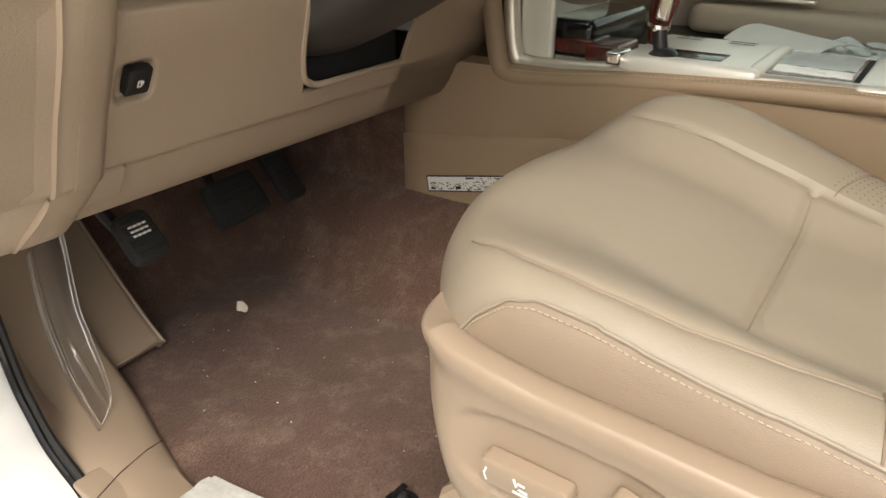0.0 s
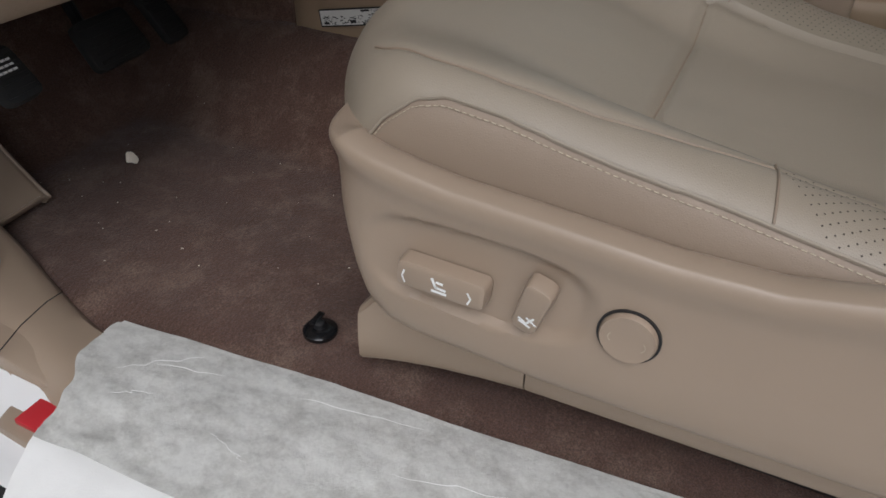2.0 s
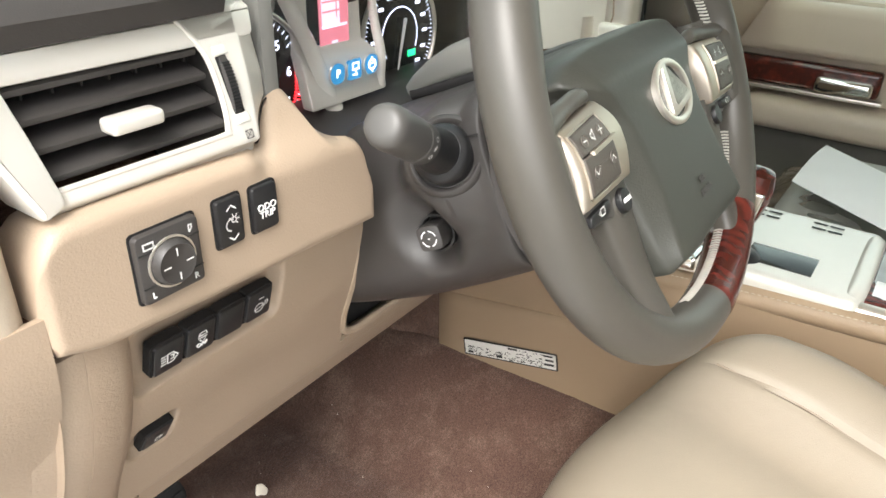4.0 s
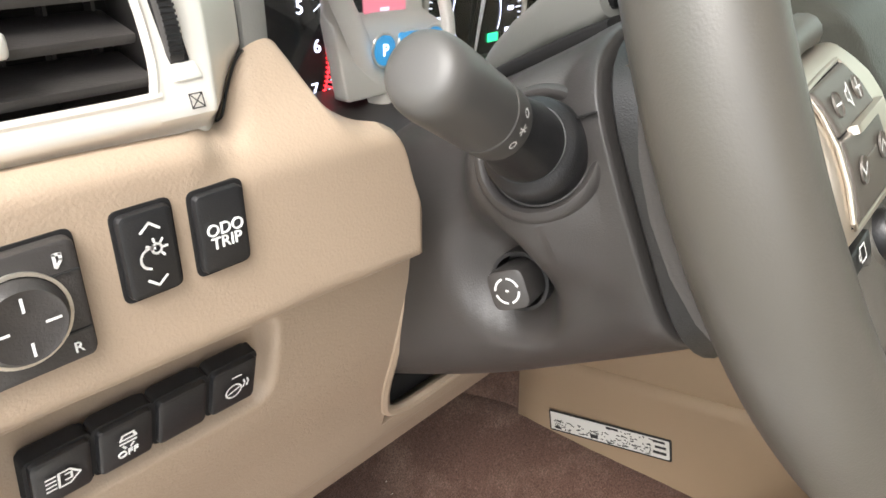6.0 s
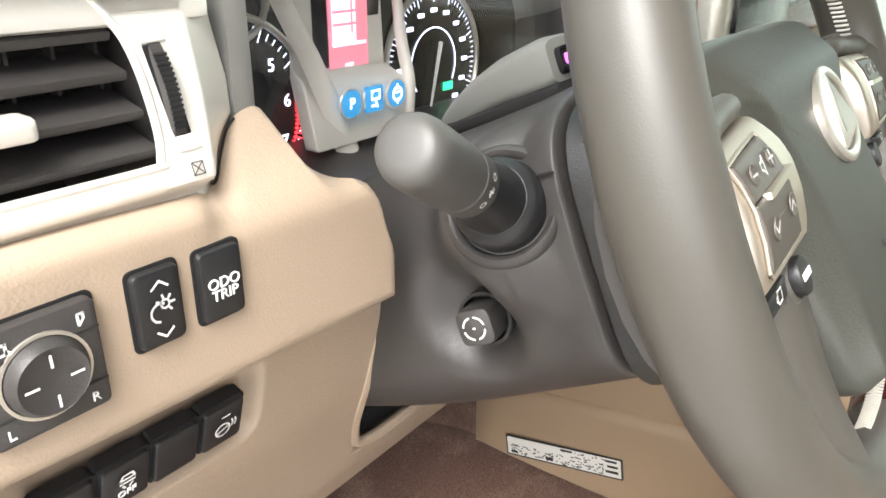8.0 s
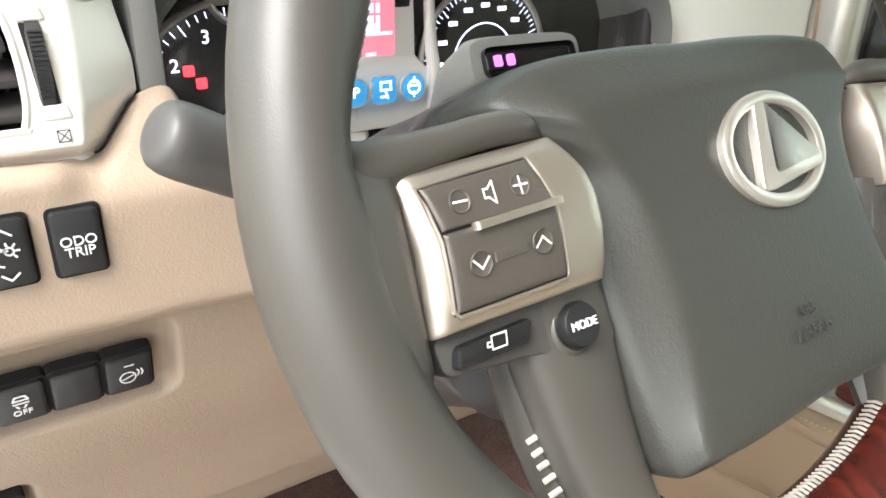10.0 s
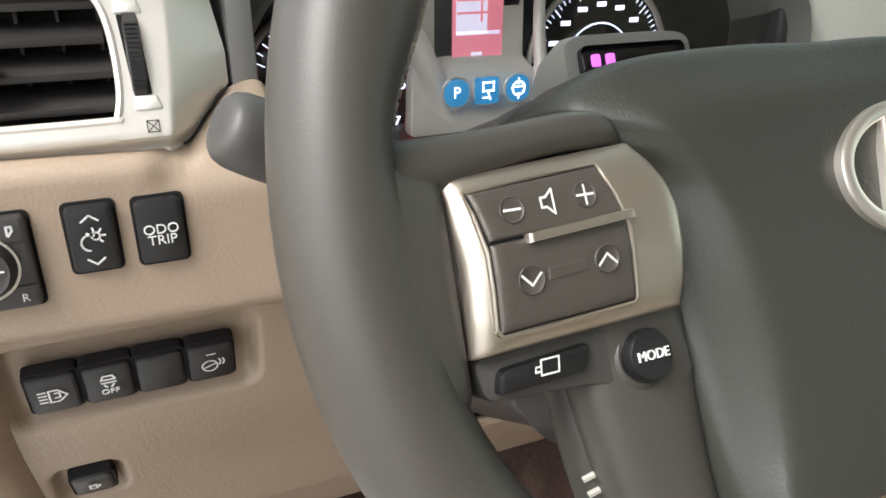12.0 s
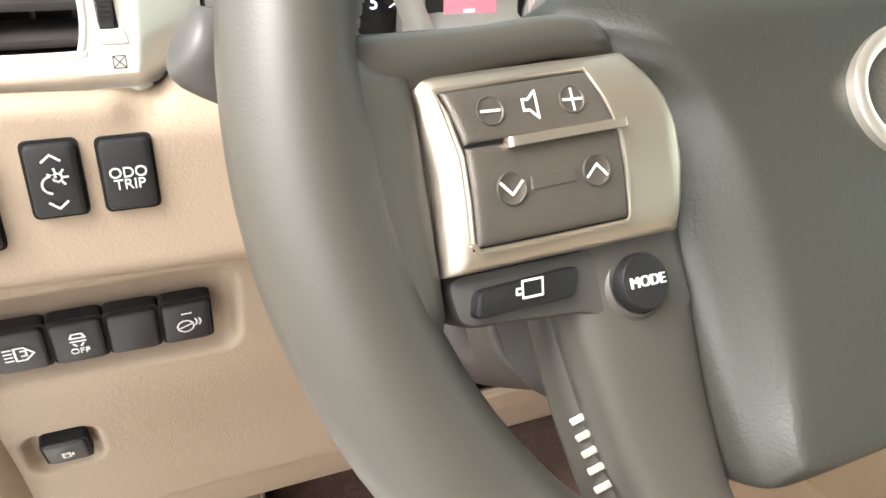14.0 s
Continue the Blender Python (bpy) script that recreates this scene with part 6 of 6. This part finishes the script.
for s in (-1, 1):
    X = lambda p: Vector((p[0] * -s, p[1], p[2]))
    # upper spoke: soft bar above the pod and the pod's body
    part("spoke", rings([[X((x, y0 + 0.016 * math.cos(b) * 0.9, z0 + h * math.sin(b))) for b in (2 * math.pi * j / 16 for j in range(16))]
                         for x, y0, z0, h in ((-0.175, 0.006, -0.012, 0.036), (-0.16, 0.007, -0.012, 0.031), (-0.14, 0.008, -0.012, 0.027), (-0.11, 0.008, -0.012, 0.027), (-0.09, 0.008, -0.012, 0.028))]), CHAR, whl, local=True)
    bar_ = spline([X(p) for p in ((-0.168, -0.001, 0.0105), (-0.155, 0.0, 0.0118), (-0.142, 0.0, 0.0140), (-0.128, 0.0, 0.0160), (-0.114, 0.0, 0.0177), (-0.104, 0.0005, 0.0182), (-0.0965, 0.0015, 0.0172), (-0.0915, 0.004, 0.0148))], 5)
    part("spoke_bar", tube(bar_, [0.0094 - 0.0042 * soft(0, 0.5, k / 35) - 0.0020 * soft(0.75, 1.0, k / 35) for k in range(36)], 14), WHEEL, whl, local=True)
    root_ = []
    for k in range(29):
        z = -0.058 + 0.082 * k / 28
        away = 0.016 * soft(-0.040, -0.058, z) + 0.022 * soft(0.006, 0.026, z)
        rc = RR * math.sqrt(1 - (max(0.0, -0.003 - z) / 0.152) ** 2)
        ends = [(-rc, -0.0152), (-rc + 0.005, -0.0146), (-rc + 0.0105, -0.0128)]
        ends += [(ends[-1][0] + (-0.1499 - ends[-1][0]) * q, -0.0128 + 0.0043 * q) for q in (0.35, 0.7, 1.0)]
        root_.append([X((x, y + away * soft(-rc + 0.002, -0.151, x), z)) for x, y in ends + [(-0.1493, -0.0058), (-0.1491, 0.0), (-0.1491, 0.008)]])
    part("spoke_root", rings(root_, closed=False), WHEEL, whl, "smooth leather root of the spoke", local=True, sharp=70)
    low = spline([(-0.0975, 0.004, -0.03, 0.0185), (-0.097, 0.004, -0.045, 0.0185), (-0.0945, 0.004, -0.068, 0.0166), (-0.0925, 0.004, -0.082, 0.0155), (-0.0893, 0.003, -0.1, 0.0138), (-0.0873, 0.001, -0.114, 0.0138), (-0.0858, -0.001, -0.129, 0.0158)], 4)
    part("lower_spoke", rings([[X((p[0] + p[3] * math.copysign(abs(math.cos(b)) ** 0.7, math.cos(b)), p[1] + 0.0105 * math.copysign(abs(math.sin(b)) ** 0.7, math.sin(b)), p[2] + 0.004 * math.cos(b))) for b in (2 * math.pi * j / 24 for j in range(24))] for p in low]), WHEEL, whl, local=True)
    back = spline([(-0.101, 0.017, -0.03, 0.016), (-0.1, 0.016, -0.05, 0.0165), (-0.0972, 0.015, -0.072, 0.0175), (-0.0938, 0.0135, -0.09, 0.018), (-0.0902, 0.011, -0.110, 0.0185), (-0.0885, 0.006, -0.130, 0.0185)], 4)
    bko = part("spoke_back", rings([[X((p[0] + p[3] * math.cos(b), p[1] + 0.009 * math.sin(b), p[2])) for b in (2 * math.pi * j / 16 for j in range(16))] for p in back]), WHEEL, whl, "leather back of the spoke", local=True)
    for p in back[9:]:
        part("stitch", tube([X((p[0] - p[3] * 0.9, p[1] - 0.0048, p[2])), X((p[0] - p[3] * 0.72, p[1] - 0.0072, p[2] + 0.0018))], 0.0010, 6), STITCH, bko, local=True)
    hb = rounded([(-0.1475, -0.0335), (-0.0845, -0.032), (-0.0805, -0.052), (-0.1, -0.0545), (-0.1125, -0.0475), (-0.1455, -0.0452)], 0.004)
    part("key_housing", slab(hb, lambda u, v, w: X((u, -0.0055 + w, v)), 0.012, 0.002), KNOB, whl, local=True)
    # silver frame curved like a barrel
    bulge = lambda z: lerp([(-0.034, -0.0108), (-0.025, -0.0124), (-0.015, -0.0129), (-0.005, -0.012), (0.002, -0.0102), (0.008, -0.0072), (0.0135, -0.0035)], z)
    fr = part("key_frame", barrel(X, bulge, [(-0.0335, -0.1490), (-0.012, -0.1478), (0.011, -0.1496)], [(-0.032, -0.0872), (-0.024, -0.0855), (-0.016, -0.0843), (-0.006, -0.0838), (0.0, -0.0847), (0.006, -0.0868), (0.0135, -0.091)],
                                   (-0.0333, -0.0318), (0.0095, 0.0133), 0.0, 0.016, 0.0026, 0.0042), FRAME, whl, "satin silver key frame", local=True, sharp=60)
    KL, KR = [(-0.0275, -0.1422), (-0.007, -0.1418), (0.0055, -0.1442)], [(-0.0265, -0.1036), (-0.0055, -0.1029), (0.0075, -0.1066)]
    part("key_gap", barrel(X, bulge, [(z, x - 0.0006) for z, x in KL], [(z, x + 0.0006) for z, x in KR], (-0.0285, -0.0272), (0.0057, 0.0082), 0.0006, 0.004, 0.0003), HOLE, fr, local=True)
    ku = part("volume_key", barrel(X, bulge, KL, KR, (-0.0066, -0.0048), (0.0051, 0.0076), 0.0015, 0.004, 0.0008), BRONZE, fr, "bronze grey volume key", local=True, sharp=60)
    kl = part("seek_key", barrel(X, bulge, KL, KR, (-0.0279, -0.0266), (-0.0074, -0.0058), 0.0015, 0.004, 0.0008), BRONZE, fr, "bronze grey seek key", local=True, sharp=60)
    part("divider", barrel(X, bulge, [(0, -0.1325)], [(0, -0.1012)], (-0.0082, -0.0064), (-0.0060, -0.0042), 0.0034, 0.004, 0.0007), FRAME, fr, "raised metal divider", local=True, sharp=60)
    edge_ = [(lerp(KL, z) - 0.0009, z) for z in (-0.027, -0.018, -0.009, 0.0, 0.0055)] + [(-0.125, 0.0073), (lerp(KR, 0.0078) + 0.0006, 0.0086)] + [(lerp(KR, z) + 0.0009, z) for z in (0.0065, 0.0, -0.009, -0.018, -0.0262)] + [(-0.1036, -0.0276), (-0.125, -0.0284), (-0.1415, -0.0288)]
    loop_ = [X((x, bulge(z) - 0.0004, z)) for x, z in edge_]
    part("key_bezel", tube(loop_ + [loop_[0]], 0.0007, 8), FRAME, fr, local=True)
    part("ridge", barrel(X, bulge, [(0, -0.1283)], [(0, -0.1167)], (-0.0176, -0.0170), (-0.0147, -0.0141), 0.0018, 0.0012, 0.0003), BRONZE, kl, local=True, sharp=80)
    kf = lambda x, z: facing(X((x, bulge(z) - 0.0019, z)), (1, 0, 0), (0, 0.25 * (z + 0.0105) / 0.02, 1))
    for nm, x, z, ln in (("icon", -0.1346, 0.0, [[(-0.0022, 0), (0.0022, 0)]]), ("icon", -0.1245, 0.0006, [[(-0.002, -0.0012), (-0.002, 0.0012), (-0.0006, 0.0012), (0.0014, 0.003), (0.0014, -0.003), (-0.0006, -0.0012), (-0.002, -0.0012)]]),
                         ("icon", -0.1137, 0.001, [[(-0.0024, 0), (0.0024, 0)], [(0, -0.0024), (0, 0.0024)]])):
        part("icon", strokes(ln, 0.0006, kf(x, z)), WHITE, ku, local=True)
        if len(ln[0]) < 4:
            part("dimple", lathe([(0.0033, 0.0), (0.0031, 0.0005), (0.0028, 0.0002), (0.0, 0.0)], kf(x, z) @ Matrix.Translation((0, 0, -0.0001)), 24), BRONZE, ku, local=True)
    for x, z, sg in ((-0.1333, -0.0167, -1), (-0.1116, -0.0152, 1)):
        part("icon", strokes([[(-0.0026, -0.0013 * sg), (0, 0.0013 * sg), (0.0026, -0.0013 * sg)]], 0.0006, kf(x, z)), WHITE, kl, local=True)
        part("dimple", lathe([(0.0036, 0.0), (0.0034, 0.0005), (0.003, 0.0002), (0.0, 0.0)], kf(x, z) @ Matrix.Translation((0, 0, -0.0001)), 24), BRONZE, kl, local=True)
    bo = rounded([(-0.1432, -0.0432), (-0.1175, -0.0428), (-0.1152, -0.0358), (-0.1415, -0.0372)], 0.002)
    bb = part("display_key", slab(bo, lambda u, v, w: X((u, -0.0085 + w, v)), 0.012, 0.001), BLACK, whl, "black display key", local=True)
    part("icon", strokes([[(-0.0025, -0.0015), (0.0025, -0.0015), (0.003, 0.0022), (-0.0022, 0.0022), (-0.0025, -0.0015)], [(-0.0025, -0.0005), (-0.004, -0.0005), (-0.0038, 0.0007), (-0.0024, 0.0007)]], 0.0005, facing(X((-0.1288, -0.0089, -0.039)), (0.85, 0, 0), (0, 0, 0.85))), WHITE, bb, local=True)
    mb = facing(X((-0.0985, -0.0092, -0.0425)), (1, 0, 0), (0, 0.1, 1))
    part("mode_boss", lathe([(0.0122, -0.0080), (0.0102, -0.0054), (0.0089, -0.0034), (0.0081, -0.0026), (0.0076, -0.0027), (0.0073, -0.0045)], mb, 36), WHEEL, whl, local=True)
    md_ = part("mode_key", lathe([(0.0070, -0.004), (0.0070, -0.0002), (0.0064, 0.0008), (0.0, 0.0012)], mb, 36), BLACK, whl, "round black mode key", local=True)
    if s < 0:
        part("icon", letters("MODE", 0.0036, mb @ Matrix.Translation((0, 0, 0.0014))), WHITE, md_, local=True)

# ---- centre console ----
con = thing("centre_console", (0.4, -0.45, 0.2), "tan centre console with stitched rail and silver gear surround", "centre console", kind="structure")


def con_x(y):
    return lerp([(-1.2, 0.315), (-0.72, 0.296), (-0.45, 0.275), (-0.28, 0.2685), (-0.1, 0.263), (0.2, 0.26)], y)


rows_ = []
for i in range(29):
    y = -1.1 + 1.008 * i / 28
    cr = lerp([(-1.1, 0.27), (-0.72, 0.262), (-0.355, 0.248), (-0.09, 0.212), (0.3, 0.17)], y)
    rows_.append([Vector((con_x(y) + dx, y, z)) for dx, z in ((0.004, 0.02), (0.0, 0.12), (-0.002, cr - 0.012), (-0.002, cr - 0.002), (0.003, cr), (0.0025, cr + 0.004), (0.0, cr + 0.02), (0.001, 0.33), (0.02, 0.335))])
tip_ = [v + Vector((0.006 * k, 0.004 * k, 0)) for k in (1, 2) for v in rows_[-1]]
rows_ += [tip_[:9], tip_[9:]]
part("side_panel", solid(rings(rows_, closed=False), -0.005), CONSOLE, con, sharp=70)
def tunnel_pt(u, v):
    y = -0.098 + 0.5 * u
    return Vector((con_x(y) + 0.0085 - 0.022 * (1 - v) ** 3 * soft(-0.08, 0.0, y) + 0.0010 * noise.noise(Vector((u * 20, v * 12, 6))), y, 0.095 + 0.27 * v))


whole("tunnel_carpet", solid(sheet(tunnel_pt, 40, 20), 0.006), CARPET, "maroon brown carpet rising up the tunnel beside the pedals", "carpet", "structure")
rail = spline([(0.283, -0.715, 0.346), (0.281, -0.60, 0.343), (0.276, -0.45, 0.335), (0.27, -0.33, 0.325), (0.267, -0.275, 0.322), (0.265, -0.248, 0.33), (0.264, -0.238, 0.36), (0.264, -0.225, 0.45), (0.264, -0.22, 0.6)], 8)
part("rail", tube([(x + 0.008, y, z) for x, y, z in rail], 0.0135, 12), CONSOLE, con, "stitched tan leather rail")
stc = bmesh.new()
for a, b in zip(rail[:34], rail[1:35]):
    for k in range(3):
        p, q = a.lerp(b, k / 3), a.lerp(b, (k + 0.6) / 3)
        tube([p + Vector((-0.003, 0, 0.0105)), q + Vector((-0.003, 0, 0.0105))], 0.0006, 4, bm=stc)
part("stitching", stc, THREAD, con)
part("tray", rings([[Vector((x, y, z)) for x, z in ((0.285, 0.345), (0.31, 0.347), (0.4, 0.345), (0.47, 0.346), (0.49, 0.335))] for y in (-0.72, -0.5, -0.26)], closed=False), PEARL, con, "satin silver console top")
part("far_side", rbox((0.485, -0.45, 0.18), (0.03, 0.9, 0.3), 0.01), CONSOLE, con)
part("opening_trim", tube(spline([(0.300, -0.72, 0.352), (0.297, -0.5, 0.348), (0.292, -0.32, 0.338), (0.29, -0.275, 0.338), (0.288, -0.258, 0.352), (0.288, -0.25, 0.42), (0.288, -0.245, 0.6)], 6), 0.011, 10), SILVER, con, "satin silver opening trim")
part("stack_trim", rbox((0.303, -0.283, 0.468), (0.012, 0.05, 0.25), 0.005, 3), PEARL, con, "flat pale trim inside the console opening")
LEV0, LEV1 = Vector((0.318, -0.452, 0.352)), Vector((0.325, -0.44, 0.405))
gate = part("shift_gate", rbox((0.38, -0.488, 0.352), (0.19, 0.172, 0.026), 0.012, 5), PEARL, con, "pearl silver shift gate with a rounded end")
part("slot", rbox((0.335, -0.488, 0.3645), (0.045, 0.07, 0.003), 0.001), GLOSS, gate)
part("gate_marks", strokes([[(x_, y_), (x_, y_ - 0.012)] for x_ in (0.44, 0.455) for y_ in (-0.43, -0.448, -0.5, -0.518)], 0.005, Matrix.Translation((0, 0, 0.3655))), INK, gate)
lev = part("shift_lever", tube(spline([LEV0, LEV0 + Vector((0.002, 0.008, 0.03)), LEV1], 4), 0.009, 12), BLACK, con, "black shift lever")
part("boot", lathe([(0.028, 0.0), (0.022, 0.01), (0.012, 0.02), (0.0, 0.022)], Matrix.Translation(LEV0), 20), BLACK, lev)
mkn = Matrix.Translation(LEV1) @ pose(0, 0, 0, 10, -6, 0)
part("shift_knob", lathe([(0.009, -0.03), (0.012, -0.01), (0.017, 0.012), (0.019, 0.03), (0.0185, 0.045), (0.014, 0.06), (0.0, 0.065)], mkn, 28), WOOD, lev, "glossy red-brown wood knob")
part("knob_band", lathe([(0.0125, -0.012), (0.0145, -0.008), (0.0135, -0.004)], mkn, 28), CHROME, lev)
part("knob_face", rbox((-0.017, -0.006, 0.025), (0.007, 0.016, 0.04), 0.003, 3, m=mkn), CHROME, lev)
part("front_tray", rbox((0.42, -0.31, 0.37), (0.2, 0.09, 0.05), 0.012, 3), GLOSS, con, "gloss black front tray")
part("tray_wood", rbox((0.345, -0.322, 0.362), (0.06, 0.075, 0.02), 0.006, 3), WOOD, con)
lid = part("ashtray_lid", rbox((0.38, -0.622, 0.3555), (0.155, 0.092, 0.012), 0.003, 2), WOOD, con, "glossy wood ashtray lid under clear film")
# added white strip: the sky's glare on the glossy lid, put in as colour
part("glare_strip", solid(sheet(lambda u, v: Vector((0.301 + 0.05 * u - 0.006 * v * u, -0.581 - 0.084 * v, 0.3632 - 0.012 * (1 - u) ** 3 + 0.002 * math.sin(3 * u) + 0.0012 * noise.noise(Vector((u * 4, v * 9, 1))))), 14, 24), 0.0006), GLARE, lid, "white strip that puts the lid's glare into colour")
part("film", sheet(lambda u, v: Vector((0.345 + 0.105 * u, -0.579 - 0.086 * v, 0.3645 + 0.0025 * noise.noise(Vector((u * 5, v * 7, 6))))), 30, 30), FILM, lid)
part("gate_end", tube(spline([(0.297, -0.563, 0.345), (0.301, -0.565, 0.354), (0.33, -0.567, 0.3575), (0.44, -0.567, 0.3575), (0.466, -0.567, 0.35)], 6), 0.0115, 16), PEARL, gate, "rounded end of the shift gate")
part("change_tray", rbox((0.335, -0.377, 0.36), (0.075, 0.046, 0.022), 0.006, 3), WOOD, con, "glossy wood edge of the front tray")
part("tray_button", rbox((0.288, -0.405, 0.362), (0.04, 0.02, 0.016), 0.004, 3), CHROME, con, "chrome button beside the shift gate")
part("lid_frame", rbox((0.38, -0.69, 0.352), (0.19, 0.034, 0.018), 0.004, 3), PEARL, con)
part("lid_gap", rbox((0.38, -0.6705, 0.3525), (0.165, 0.006, 0.014), 0.001), HOLE, con)
part("rear_bin", rbox((0.40, -0.90, 0.33), (0.21, 0.35, 0.15), 0.03, 4), CREAM, con, "cream padded armrest bin")
# warning sticker on the console side
stick = thing("warning_sticker", (0.252, -0.2, 0.16), "white warning sticker with small black print", "sticker")
sm = facing((0.2565, -0.205, 0.1585), (0.07, -1, 0.185), (0.05, 0.1, 1))
part("label_card", slab(rounded([(-0.07, -0.0125), (0.07, -0.0125), (0.07, 0.0125), (-0.07, 0.0125)], 0.002), lambda u, v, w: sm @ Vector((u, v, 0.0004 - w)), 0.0008, 0), INK, stick, "black edge")
part("white_field", slab(rounded([(-0.068, -0.0105), (0.068, -0.0105), (0.068, 0.0105), (-0.068, 0.0105)], 0.001), lambda u, v, w: sm @ Vector((u, v, 0.0009 - w)), 0.0004, 0), STICKER, stick)
rs = random.Random(9)
blots = []
for k in range(170):
    u_, v_ = rs.uniform(-0.066, 0.05), rs.uniform(-0.0095, 0.0095)
    if v_ > 0.002 and u_ < 0.0:
        continue
    l_ = rs.choice((0.0006, 0.001, 0.002, 0.003))
    blots.append([(u_, v_), (u_ + l_, v_ + rs.uniform(-0.001, 0.001))])
tagged(part("print_bar", strokes(blots, 0.0013, sm @ Matrix.Translation((0, 0, 0.0009))), GREYINK, stick, "fine dark print"), kind="stuff")
for u0, v0, u1, v1, w_ in ((0.0, 0.0085, 0.012, 0.0085, 0.0026), (0.052, 0.0078, 0.063, 0.0078, 0.0026), (0.054, 0.0018, 0.064, 0.0018, 0.0028), (0.052, -0.0045, 0.064, -0.0045, 0.0032), (-0.062, -0.007, -0.056, -0.007, 0.003), (-0.018, -0.006, -0.012, -0.006, 0.0045)):
    part("print_block", strokes([[(u0, v0), (u1, v1)]], w_, sm @ Matrix.Translation((0, 0, 0.0011))), INK, stick)

# ---- passenger seat with a wrapped parcel ----
ps = thing("passenger_seat", (0.82, -0.7, 0.05), "beige passenger seat cushion in shade", "car seat")
part("cushion", rings([[Vector((0.82 + 0.25 * math.copysign(abs(math.cos(a)) ** 0.5, math.cos(a)), y, 0.16 + h * math.copysign(abs(math.sin(a)) ** 0.6, math.sin(a)))) for a in (2 * math.pi * i / 24 for i in range(24))] for y, h in ((-0.36, 0.03), (-0.38, 0.07), (-0.42, 0.09), (-0.7, 0.08), (-0.98, 0.07))]), LEATHER, ps)
part("backrest", rbox((0.82, -1.08, 0.55), (0.48, 0.14, 0.75), 0.05, 4), LEATHER, ps)
wrap = thing("wrapped_parcel", (0.78, -0.55, 0.25), "crumpled clear plastic wrapping on the passenger seat", "plastic wrapping")
part("wrapping", sheet(lambda u, v: Vector((0.51 + 0.48 * u, -0.82 + 0.45 * v, 0.215 + 0.105 * math.sin(math.pi * u) ** 0.4 * math.sin(math.pi * v) ** 0.4 + 0.022 * noise.noise(Vector((u * 5, v * 5, 4))) + 0.014 * abs(noise.noise(Vector((u * 14, v * 9, 4)))))), 70, 70), BAG, wrap)
part("sheet_of_paper", solid(sheet(lambda u, v: Vector((0.856, -0.446, 0.334)).lerp(Vector((0.719, -0.616, 0.334)), u).lerp(Vector((0.655, -0.435, 0.334)).lerp(Vector((0.55, -0.582, 0.334)), u), v) + Vector((0, 0, 0.008 * math.sin(3 * v))), 12, 12), 0.001), PAPER, wrap, "white sheet of paper")
part("package", rbox((0.75, -0.585, 0.235), (0.38, 0.34, 0.13), 0.04, 4), PACK, wrap, "pale grey package under the wrapping")
